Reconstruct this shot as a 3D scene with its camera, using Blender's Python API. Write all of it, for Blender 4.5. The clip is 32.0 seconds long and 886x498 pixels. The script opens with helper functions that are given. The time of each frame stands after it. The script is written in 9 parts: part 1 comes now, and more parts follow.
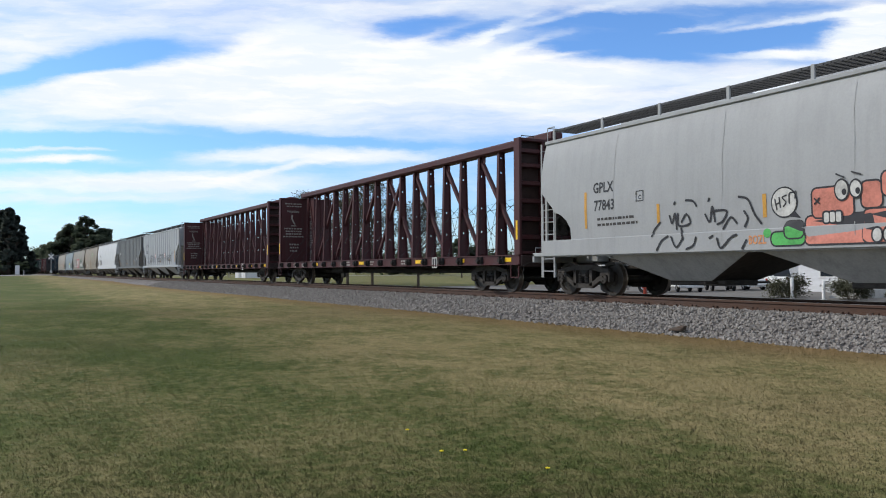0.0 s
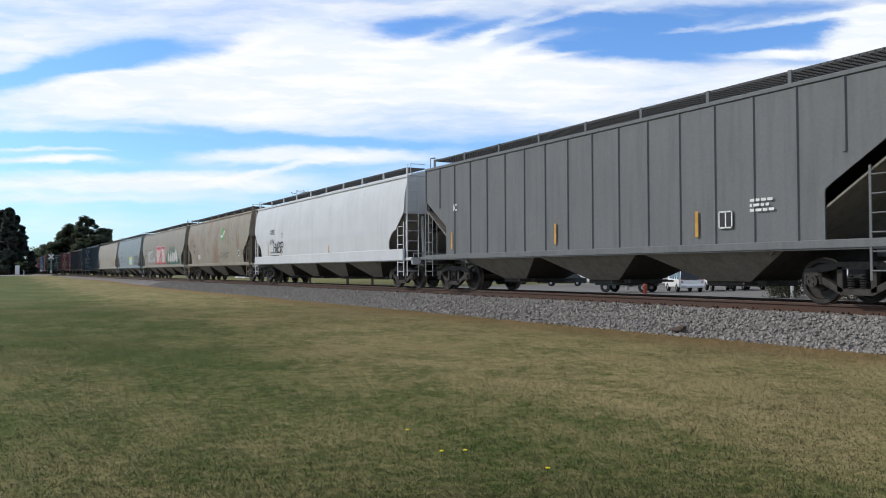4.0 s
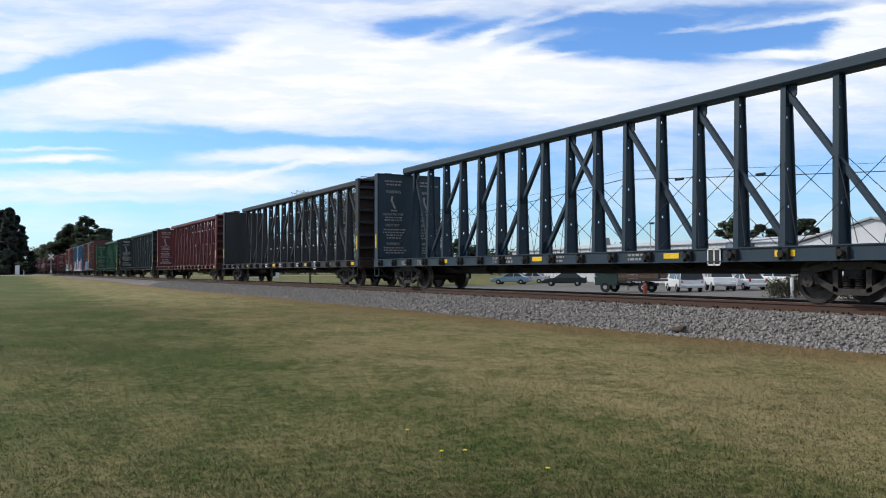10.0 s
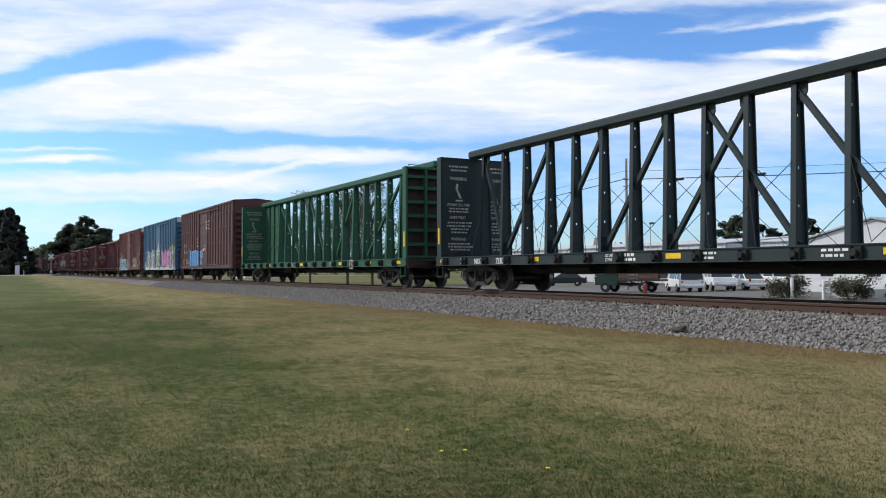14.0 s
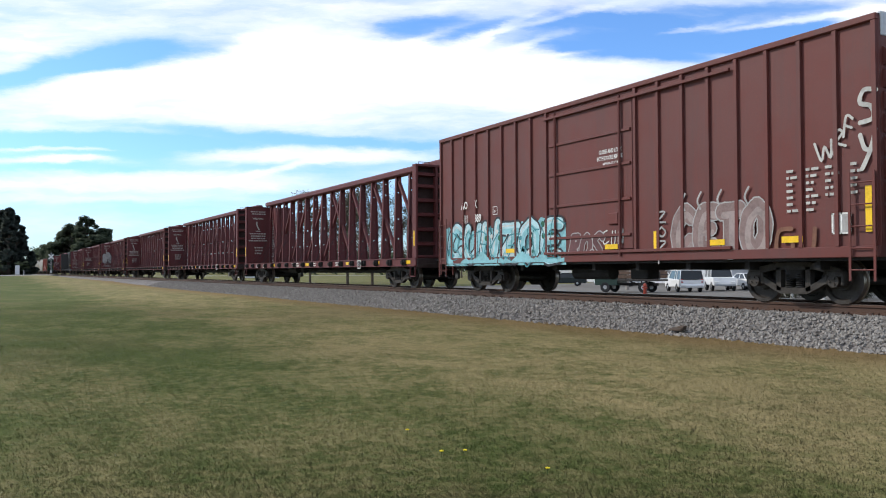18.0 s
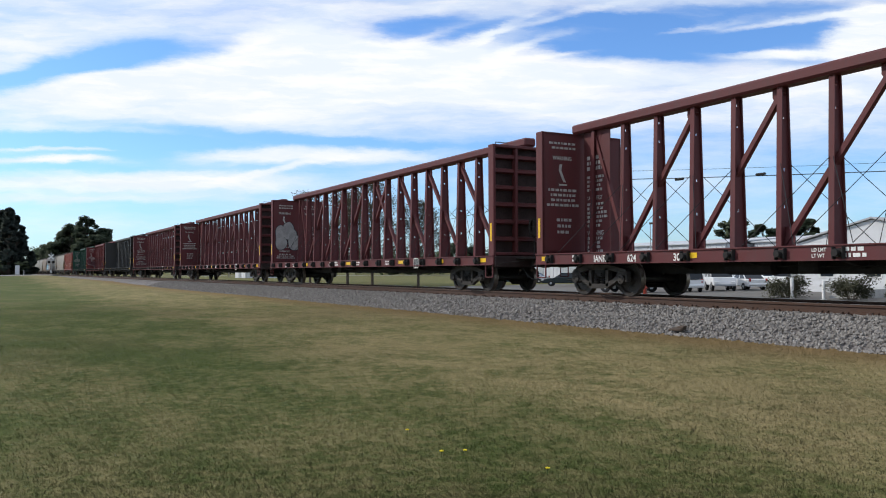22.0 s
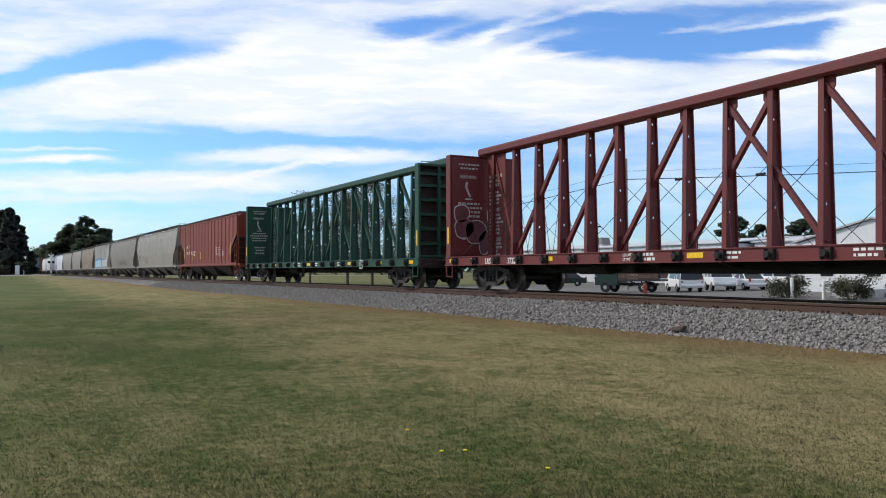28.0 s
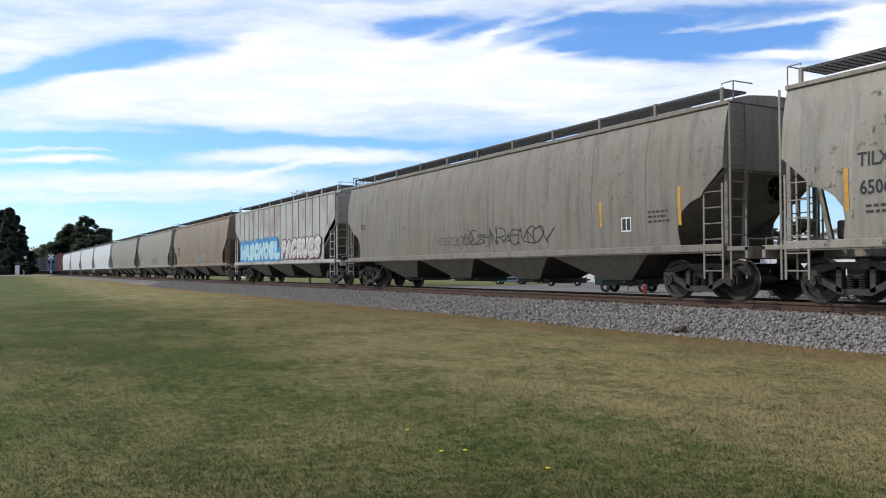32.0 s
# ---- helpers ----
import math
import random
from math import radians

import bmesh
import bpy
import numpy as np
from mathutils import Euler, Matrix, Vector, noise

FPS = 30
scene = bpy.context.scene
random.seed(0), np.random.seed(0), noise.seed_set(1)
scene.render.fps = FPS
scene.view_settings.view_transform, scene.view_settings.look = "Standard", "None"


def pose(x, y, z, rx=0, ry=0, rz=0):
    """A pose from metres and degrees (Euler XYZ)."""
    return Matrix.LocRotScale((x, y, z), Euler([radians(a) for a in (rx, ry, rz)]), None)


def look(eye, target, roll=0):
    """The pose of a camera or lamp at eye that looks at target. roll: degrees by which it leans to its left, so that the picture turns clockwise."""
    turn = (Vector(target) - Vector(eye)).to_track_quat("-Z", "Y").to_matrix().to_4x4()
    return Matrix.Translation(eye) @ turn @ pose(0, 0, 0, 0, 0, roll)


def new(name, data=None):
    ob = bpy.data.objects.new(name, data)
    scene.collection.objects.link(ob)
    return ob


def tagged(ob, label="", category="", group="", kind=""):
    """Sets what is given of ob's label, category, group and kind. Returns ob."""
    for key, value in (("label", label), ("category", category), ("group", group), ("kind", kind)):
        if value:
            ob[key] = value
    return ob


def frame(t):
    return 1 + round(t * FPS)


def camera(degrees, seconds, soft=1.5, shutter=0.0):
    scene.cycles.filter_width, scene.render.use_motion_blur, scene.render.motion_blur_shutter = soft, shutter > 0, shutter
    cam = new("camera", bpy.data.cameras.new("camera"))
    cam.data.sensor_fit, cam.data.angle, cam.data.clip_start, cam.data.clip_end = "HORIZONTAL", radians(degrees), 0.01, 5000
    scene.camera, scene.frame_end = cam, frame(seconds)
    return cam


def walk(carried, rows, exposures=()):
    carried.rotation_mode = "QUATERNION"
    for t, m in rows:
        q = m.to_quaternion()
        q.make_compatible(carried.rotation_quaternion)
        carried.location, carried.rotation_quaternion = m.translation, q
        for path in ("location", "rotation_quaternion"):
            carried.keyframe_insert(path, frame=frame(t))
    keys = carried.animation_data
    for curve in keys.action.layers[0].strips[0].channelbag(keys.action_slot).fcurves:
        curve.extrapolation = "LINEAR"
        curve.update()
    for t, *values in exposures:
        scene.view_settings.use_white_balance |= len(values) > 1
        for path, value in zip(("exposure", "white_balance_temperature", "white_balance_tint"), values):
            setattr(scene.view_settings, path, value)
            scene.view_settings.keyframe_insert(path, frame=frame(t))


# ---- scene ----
# ---- camera ----
RAIL = 0.80          # top of rail above the lawn at the tripod
YC = 14.73           # track centreline, lateral distance from the tripod
SPEED = 19.62        # train, metres a second
cam = camera(57.08, 32.0, soft=1.05)
_fw = (-math.cos(radians(29.02)) * math.cos(radians(1.5)), math.sin(radians(29.02)) * math.cos(radians(1.5)), math.sin(radians(1.5)))
EYE = (0.0, 0.0, 1.46)
CAMPOSE = look(EYE, tuple(e + 10 * d for e, d in zip(EYE, _fw)), -0.2)
walk(cam, [(0, CAMPOSE), (32.0, CAMPOSE)], [(0, 0.0), (15.6, 0.0), (16.6, 0.18), (17.2, 0.24), (18.0, 0.22), (19.0, 0.0), (29.4, 0.0), (30.4, 0.06), (32.0, 0.06)])

# ---- world and sun ----
SUN_TO = Vector((-0.52, -0.62, 0.60)).normalized()


def build_world():
    w = bpy.data.worlds.new("world")
    scene.world = w
    w.use_nodes = True
    nt = w.node_tree
    N, L = nt.nodes, nt.links
    N.clear()

    def node(kind, **kw):
        n = N.new(kind)
        for k, v in kw.items():
            n.inputs[k].default_value = v
        return n

    def math_(op, a, b=None, clamp=False):
        n = N.new("ShaderNodeMath")
        n.operation, n.use_clamp = op, clamp
        for i, v in enumerate((a, b)):
            if v is None:
                continue
            if isinstance(v, (int, float)):
                n.inputs[i].default_value = v
            else:
                L.new(v, n.inputs[i])
        return n.outputs[0]

    out = N.new("ShaderNodeOutputWorld")
    bg = N.new("ShaderNodeBackground")
    bg.inputs["Strength"].default_value = 0.10
    sky = N.new("ShaderNodeTexSky")
    sky.sky_type = "NISHITA"
    sky.sun_disc = False
    sky.sun_elevation = math.asin(SUN_TO.z)
    sky.sun_rotation = math.atan2(SUN_TO.x, SUN_TO.y)
    sky.air_density, sky.dust_density, sky.ozone_density = 1.0, 0.6, 3.0
    tc = N.new("ShaderNodeTexCoord")
    rot = N.new("ShaderNodeVectorRotate")
    rot.rotation_type = "Z_AXIS"
    rot.inputs["Angle"].default_value = -(math.pi / 2 - radians(29.02))
    L.new(tc.outputs["Generated"], rot.inputs["Vector"])
    sep = N.new("ShaderNodeSeparateXYZ")
    L.new(rot.outputs[0], sep.inputs[0])
    depth = math_("MAXIMUM", math_("ABSOLUTE", sep.outputs[1]), 0.25)
    u0 = math_("DIVIDE", sep.outputs[0], depth)
    v0 = math_("DIVIDE", sep.outputs[2], depth)
    # wind-drawn warp of the sky plane
    comb = N.new("ShaderNodeCombineXYZ")
    L.new(math_("MULTIPLY", u0, 2.2), comb.inputs[0])
    L.new(math_("MULTIPLY", v0, 7.0), comb.inputs[1])
    warp = node("ShaderNodeTexNoise", Scale=3.1, Detail=8.0, Roughness=0.66)
    L.new(comb.outputs[0], warp.inputs["Vector"])
    ws = N.new("ShaderNodeSeparateColor")
    L.new(warp.outputs["Color"], ws.inputs[0])
    u = math_("ADD", u0, math_("MULTIPLY", math_("SUBTRACT", ws.outputs[0], 0.5), 0.10))
    v = math_("ADD", v0, math_("MULTIPLY", math_("SUBTRACT", ws.outputs[1], 0.5), 0.028))
    comb2 = N.new("ShaderNodeCombineXYZ")
    L.new(math_("MULTIPLY", u, 3.0), comb2.inputs[0])
    L.new(math_("MULTIPLY", v, 17.0), comb2.inputs[1])
    fine = node("ShaderNodeTexNoise", Scale=1.7, Detail=9.0, Roughness=0.6)
    L.new(comb2.outputs[0], fine.inputs["Vector"])
    # cover grows with height, cut by clear patches, fed by banks and drawn-out streaks
    ramp = N.new("ShaderNodeMapRange")
    ramp.interpolation_type = "SMOOTHSTEP"
    ramp.inputs[1].default_value, ramp.inputs[2].default_value = 0.152, 0.190
    ramp.inputs[3].default_value, ramp.inputs[4].default_value = 0.14, 0.50
    L.new(v, ramp.inputs[0])
    dens = ramp.outputs[0]
    # centre across and up, half length, half height, slope in degrees, amount
    patches = ((-284, 346, 430, 66, 0, 0.55), (-144, 381, 260, 44, 0, 0.40), (-330, 398, 85, 28, 24, 0.40), (-560, 338, 190, 18, 7, 0.45),
               (-510, 388, 190, 26, 5, -0.95), (-660, 366, 140, 16, 8, -0.60), (-760, 332, 90, 18, 6, -0.85), (-730, 408, 170, 15, 2, 0.28),
               (-34, 434, 95, 16, 9, -0.60), (40, 420, 65, 11, 18, -0.45), (230, 418, 190, 30, 5, -0.52), (150, 396, 70, 8, 24, 0.34),
               (530, 414, 230, 26, 3, -0.85), (376, 390, 150, 16, 0, -0.62), (500, 458, 260, 14, 3, -0.40), (316, 446, 120, 11, -5, -0.42),
               (546, 385, 180, 7, -1, 0.60), (750, 419, 55, 40, 20, 1.0), (416, 331, 460, 40, 0, 0.26), (666, 368, 90, 8, 0, -0.30),
               (-634, 233, 235, 13, -1, -0.60), (-284, 240, 270, 8, -4, -0.36), (-540, 208, 75, 13, 0, -0.35), (-239, 208, 225, 12, 0, 0.72),
               (-689, 216, 115, 4, 0, 0.5), (-689, 197, 115, 6, 0, 0.66), (-614, 184, 210, 5, 0, -0.22), (-524, 159, 340, 18, 0, 0.66),
               (-284, 181, 95, 6, 12, 0.42), (-654, 131, 225, 8, 0, 0.42), (330, 404, 190, 6, 12, 0.36), (620, 442, 170, 6, 8, 0.42), (180, 442, 120, 6, 15, 0.30), (60, 400, 90, 6, 28, 0.35), (450, 428, 90, 5, 5, 0.25), (66, 256, 430, 26, 0, 0.05), (566, 181, 360, 80, 0, 0.12))
    for px, py, rx, ry, deg, amp in patches:
        ca, sa = math.cos(radians(deg)), math.sin(radians(deg))
        du = math_("SUBTRACT", u, px / 1441)
        dv = math_("SUBTRACT", v, py / 1441)
        a = math_("MULTIPLY", math_("ADD", math_("MULTIPLY", du, ca), math_("MULTIPLY", dv, sa)), 1441 / rx)
        b = math_("MULTIPLY", math_("SUBTRACT", math_("MULTIPLY", dv, ca), math_("MULTIPLY", du, sa)), 1441 / ry)
        r2 = math_("ADD", math_("MULTIPLY", a, a), math_("MULTIPLY", b, b))
        dens = math_("ADD", dens, math_("MULTIPLY", math_("POWER", 2.718, math_("MULTIPLY", math_("POWER", r2, 1.4), -0.8)), amp))
    dens = math_("ADD", dens, math_("MULTIPLY", math_("SUBTRACT", fine.outputs[0], 0.5), 1.2))
    mask = N.new("ShaderNodeMapRange")
    mask.interpolation_type = "SMOOTHSTEP"
    mask.inputs[1].default_value, mask.inputs[2].default_value = -0.10, 0.95
    L.new(dens, mask.inputs[0])
    tint = N.new("ShaderNodeMix")
    tint.data_type, tint.blend_type = "RGBA", "MULTIPLY"
    tint.inputs[0].default_value = 1.0
    L.new(sky.outputs[0], tint.inputs[6])
    tint.inputs[7].default_value = (1.02, 1.42, 1.92, 1)
    mix = N.new("ShaderNodeMix")
    mix.data_type = "RGBA"
    L.new(mask.outputs[0], mix.inputs[0])
    L.new(tint.outputs[2], mix.inputs[6])
    # thick and thin parts of the cloud
    comb3 = N.new("ShaderNodeCombineXYZ")
    L.new(math_("ADD", math_("MULTIPLY", u, 4.2), math_("MULTIPLY", v, 5.0)), comb3.inputs[0])
    L.new(math_("MULTIPLY", v, 26.0), comb3.inputs[1])
    veil = node("ShaderNodeTexNoise", Scale=1.9, Detail=7.0, Roughness=0.58)
    L.new(comb3.outputs[0], veil.inputs["Vector"])
    vr = N.new("ShaderNodeMapRange")
    vr.interpolation_type = "SMOOTHSTEP"
    vr.inputs[1].default_value, vr.inputs[2].default_value = 0.40, 0.62
    L.new(veil.outputs[0], vr.inputs[0])
    tone = N.new("ShaderNodeMix")
    tone.data_type = "RGBA"
    L.new(vr.outputs[0], tone.inputs[0])
    tone.inputs[6].default_value = (8.7, 9.4, 10.2, 1)
    tone.inputs[7].default_value = (10.1, 10.2, 10.3, 1)
    L.new(tone.outputs[2], mix.inputs[7])
    L.new(mix.outputs[2], bg.inputs["Color"])
    L.new(bg.outputs[0], out.inputs[0])


build_world()
sun = new("sun", bpy.data.lights.new("sun", "SUN"))
sun.data.energy, sun.data.angle, sun.data.color = 2.7, radians(2.0), (1.0, 0.95, 0.87)
sun.matrix_world = look((0, 0, 60), tuple(Vector((0, 0, 60)) - SUN_TO * 10))


# ---- materials ----
def mat_nodes(name, rough=0.7, metal=0.0):
    m = bpy.data.materials.new(name)
    m.use_nodes = True
    nt = m.node_tree
    b = nt.nodes["Principled BSDF"]
    b.inputs["Roughness"].default_value = rough
    b.inputs["Specular IOR Level"].default_value = 0.3
    b.inputs["Metallic"].default_value = metal
    return m, nt, b


def rgba(c):
    return (c[0], c[1], c[2], 1.0)


def lerp_node(nt, fac, a, b, kind="MIX"):
    n = nt.nodes.new("ShaderNodeMix")
    n.data_type, n.blend_type = "RGBA", kind
    for i, v in ((0, fac), (6, a), (7, b)):
        if hasattr(v, "is_linked"):
            nt.links.new(v, n.inputs[i])
        elif i == 0:
            n.inputs[0].default_value = v
        else:
            n.inputs[i].default_value = rgba(v)
    return n.outputs[2]


def noise_node(nt, vec, scale, detail=5.0, rough=0.6, lo=0.35, hi=0.65):
    n = nt.nodes.new("ShaderNodeTexNoise")
    n.inputs["Scale"].default_value, n.inputs["Detail"].default_value, n.inputs["Roughness"].default_value = scale, detail, rough
    nt.links.new(vec, n.inputs["Vector"])
    r = nt.nodes.new("ShaderNodeMapRange")
    r.interpolation_type = "SMOOTHSTEP"
    r.inputs[1].default_value, r.inputs[2].default_value = lo, hi
    nt.links.new(n.outputs[0], r.inputs[0])
    return r.outputs[0], n.outputs[0]


def coords(nt, scale=(1, 1, 1), shuffle=True):
    tc = nt.nodes.new("ShaderNodeTexCoord")
    mp = nt.nodes.new("ShaderNodeMapping")
    mp.inputs["Scale"].default_value = scale
    if shuffle:
        oi = nt.nodes.new("ShaderNodeObjectInfo")
        ml = nt.nodes.new("ShaderNodeMath")
        ml.operation = "MULTIPLY"
        ml.inputs[1].default_value = 53.0
        nt.links.new(oi.outputs["Random"], ml.inputs[0])
        cb = nt.nodes.new("ShaderNodeCombineXYZ")
        for i in range(3):
            nt.links.new(ml.outputs[0], cb.inputs[i])
        ad = nt.nodes.new("ShaderNodeVectorMath")
        nt.links.new(tc.outputs["Object"], ad.inputs[0])
        nt.links.new(cb.outputs[0], ad.inputs[1])
        nt.links.new(ad.outputs[0], mp.inputs["Vector"])
    else:
        nt.links.new(tc.outputs["Object"], mp.inputs["Vector"])
    return mp.outputs[0]


def bump_in(nt, b, height, strength=0.2, dist=0.02):
    bp = nt.nodes.new("ShaderNodeBump")
    bp.inputs["Strength"].default_value, bp.inputs["Distance"].default_value = strength, dist
    nt.links.new(height, bp.inputs["Height"])
    nt.links.new(bp.outputs[0], b.inputs["Normal"])


def times(c, k):
    return tuple(min(1.0, x * k) for x in c)


MATS = {}


def paint(name, col, rust=0.25, dirt=0.35, rough=0.6, streak=0.4, fade=0.25, scuff=0.0, bloom=0.0):
    """Weathered paint on steel: faded patches, vertical dirt streaks, rust blooms."""
    if name in MATS:
        return MATS[name]
    m, nt, b = mat_nodes(name, rough)
    v1 = coords(nt)
    vs = coords(nt, (2.6, 2.6, 0.22))
    f1, _ = noise_node(nt, v1, 0.9, 6)
    f2, _ = noise_node(nt, vs, 1.6, 7, 0.65, 0.42, 0.72)
    f3, raw = noise_node(nt, v1, 3.2, 9, 0.7, 0.60, 0.74)
    f4, _ = noise_node(nt, v1, 22.0, 4, 0.6, 0.3, 0.7)
    g = sum(col) / 3
    faded = tuple(c * 0.72 + g * 0.42 for c in col)
    grime = tuple(c * 0.34 + 0.03 for c in col)

    def amt(f, k):
        n = nt.nodes.new("ShaderNodeMath")
        n.operation = "MULTIPLY"
        nt.links.new(f, n.inputs[0])
        n.inputs[1].default_value = k
        return n.outputs[0]
    c = lerp_node(nt, amt(f1, fade * 2), col, faded)
    c = lerp_node(nt, amt(f2, streak), c, grime)
    c = lerp_node(nt, amt(f4, dirt * 0.35), c, times(grime, 0.8))
    c = lerp_node(nt, amt(f3, rust), c, (0.17, 0.066, 0.028))
    if bloom:
        # broad rust stains run down from the eaves
        fb, _ = noise_node(nt, coords(nt, (1.0, 1.0, 0.6)), 0.75, 7, 0.66, 0.47, 0.66)
        c = lerp_node(nt, amt(fb, bloom), c, (0.175, 0.085, 0.040))
    if scuff:
        # scratches, chips and old runs
        f6, _ = noise_node(nt, coords(nt, (1.0, 1.0, 0.75)), 6.0, 9, 0.74, 0.555, 0.61)
        f7, _ = noise_node(nt, v1, 0.55, 3, 0.5, 0.46, 0.60)
        f8, _ = noise_node(nt, coords(nt, (3.4, 3.4, 0.16)), 1.3, 6, 0.6, 0.56, 0.70)
        f9, _ = noise_node(nt, v1, 1.7, 4, 0.6, 0.50, 0.68)
        mm = nt.nodes.new("ShaderNodeMath")
        mm.operation = "MULTIPLY"
        nt.links.new(f6, mm.inputs[0])
        nt.links.new(f7, mm.inputs[1])
        c = lerp_node(nt, amt(f8, 0.6 * scuff), c, times(col, 1.35))
        c = lerp_node(nt, amt(f9, 0.35 * scuff), c, (0.24, 0.185, 0.105))
        c = lerp_node(nt, amt(mm.outputs[0], scuff), c, (0.045, 0.038, 0.033))
    nt.links.new(c, b.inputs["Base Color"])
    bump_in(nt, b, raw, 0.12, 0.01)
    MATS[name] = m
    return m


def plain(name, col, rough=0.6, metal=0.0, vary=0.35, scale=6.0, bump=0.15, bdist=0.01):
    if name in MATS:
        return MATS[name]
    m, nt, b = mat_nodes(name, rough, metal)
    v = coords(nt)
    f1, raw = noise_node(nt, v, scale, 6)
    f2, _ = noise_node(nt, v, scale * 7, 4, 0.6, 0.3, 0.7)
    c = lerp_node(nt, f1, col, times(col, 1 - vary))
    n = nt.nodes.new("ShaderNodeMath")
    n.operation = "MULTIPLY"
    n.inputs[1].default_value = 0.5
    nt.links.new(f2, n.inputs[0])
    c = lerp_node(nt, n.outputs[0], c, times(col, 1 + vary * 0.6))
    nt.links.new(c, b.inputs["Base Color"])
    if bump:
        bump_in(nt, b, raw, bump, bdist)
    MATS[name] = m
    return m


def glass(name, col=(0.02, 0.025, 0.03)):
    if name in MATS:
        return MATS[name]
    m, nt, b = mat_nodes(name, 0.06)
    b.inputs["Base Color"].default_value = rgba(col)
    b.inputs["Specular IOR Level"].default_value = 0.35
    MATS[name] = m
    return m


# ---- mesh tools ----
class Shape:
    """Collects vertices and faces of one mesh."""

    def __init__(self):
        self.v, self.f = [], []
        self.laid, self.foot = 0, -9.0

    def add(self, verts, faces):
        o = len(self.v)
        self.v.extend(tuple(p) for p in verts)
        self.f.extend(tuple(i + o for i in f) for f in faces)
        return self

    def box(self, c, s, m=None):
        x, y, z = (k / 2 for k in s)
        vs = [(sx * x, sy * y, sz * z) for sx in (-1, 1) for sy in (-1, 1) for sz in (-1, 1)]
        vs = [Vector(p) for p in vs]
        if m is not None:
            vs = [m @ p for p in vs]
        vs = [p + Vector(c) for p in vs]
        return self.add(vs, [(0, 1, 3, 2), (4, 6, 7, 5), (0, 4, 5, 1), (2, 3, 7, 6), (0, 2, 6, 4), (1, 5, 7, 3)])

    def cbox(self, c, s, b=0.02):
        """Box with chamfered edges."""
        hx, hy, hz = (k / 2 for k in s)
        b = min(b, hx * 0.6, hy * 0.6, hz * 0.6)
        pts = {}
        vs = []
        for sx in (-1, 1):
            for sy in (-1, 1):
                for sz in (-1, 1):
                    for ax in range(3):
                        p = [sx * hx, sy * hy, sz * hz]
                        for k in range(3):
                            if k != ax:
                                p[k] -= (sx, sy, sz)[k] * b
                        pts[(sx, sy, sz, ax)] = len(vs)
                        vs.append((p[0] + c[0], p[1] + c[1], p[2] + c[2]))
        fs = []
        for ax in range(3):
            o = [k for k in range(3) if k != ax]
            for s1 in (-1, 1):
                loop = []
                for a, d in ((-1, -1), (1, -1), (1, 1), (-1, 1)):
                    t = [0, 0, 0]
                    t[ax], t[o[0]], t[o[1]] = s1, a, d
                    loop.append(pts[(t[0], t[1], t[2], ax)])
                fs.append(tuple(loop))
        for ax in range(3):
            o = [k for k in range(3) if k != ax]
            for a in (-1, 1):
                for d in (-1, 1):
                    q = []
                    for s1, face in ((-1, 0), (1, 0), (1, 1), (-1, 1)):
                        t = [0, 0, 0]
                        t[ax], t[o[0]], t[o[1]] = s1, a, d
                        q.append(pts[(t[0], t[1], t[2], o[face])])
                    fs.append(tuple(q))
        for sx in (-1, 1):
            for sy in (-1, 1):
                for sz in (-1, 1):
                    fs.append(tuple(pts[(sx, sy, sz, k)] for k in range(3)))
        return self.add(vs, fs)

    def beam(self, a, b, w, h, up=(0, 0, 1)):
        """Bar of rectangular section from a to b; w across, h along up."""
        a, b = Vector(a), Vector(b)
        d = (b - a).normalized()
        side = d.cross(Vector(up))
        if side.length < 1e-4:
            side = d.cross(Vector((0, 1, 0)))
        side.normalize()
        top = side.cross(d).normalized()
        vs = [p + side * sx * w / 2 + top * sy * h / 2 for p in (a, b) for sx, sy in ((-1, -1), (1, -1), (1, 1), (-1, 1))]
        return self.add(vs, [(3, 2, 1, 0), (4, 5, 6, 7)] + [(i, (i + 1) % 4, 4 + (i + 1) % 4, 4 + i) for i in range(4)])

    def tube(self, a, b, r, n=6, r2=None):
        a, b = Vector(a), Vector(b)
        r2 = r if r2 is None else r2
        d = (b - a).normalized()
        s = d.cross(Vector((0, 0, 1)))
        if s.length < 1e-3:
            s = d.cross(Vector((1, 0, 0)))
        s.normalize()
        t = d.cross(s)
        vs = []
        for p, q in ((a, r), (b, r2)):
            for i in range(n):
                w = 2 * math.pi * i / n
                vs.append(p + (s * math.cos(w) + t * math.sin(w)) * q)
        return self.add(vs, [(i, (i + 1) % n, n + (i + 1) % n, n + i) for i in range(n)] + [tuple(range(n - 1, -1, -1)), tuple(range(n, 2 * n))])

    def lathe(self, c, axis, prof, n=20):
        """Turned body: prof of (along, radius) about axis 'x', 'y' or 'z' through c."""
        vs, fs = [], []
        for a, r in prof:
            for i in range(n):
                w = 2 * math.pi * i / n
                p, q = r * math.cos(w), r * math.sin(w)
                off = {"x": (a, p, q), "y": (p, a, q), "z": (p, q, a)}[axis]
                vs.append(tuple(c[k] + off[k] for k in range(3)))
        m = len(prof)
        for j in range(m - 1):
            for i in range(n):
                fs.append((j * n + i, j * n + (i + 1) % n, (j + 1) * n + (i + 1) % n, (j + 1) * n + i))
        fs.append(tuple(range(n - 1, -1, -1)))
        fs.append(tuple((m - 1) * n + i for i in range(n)))
        return self.add(vs, fs)

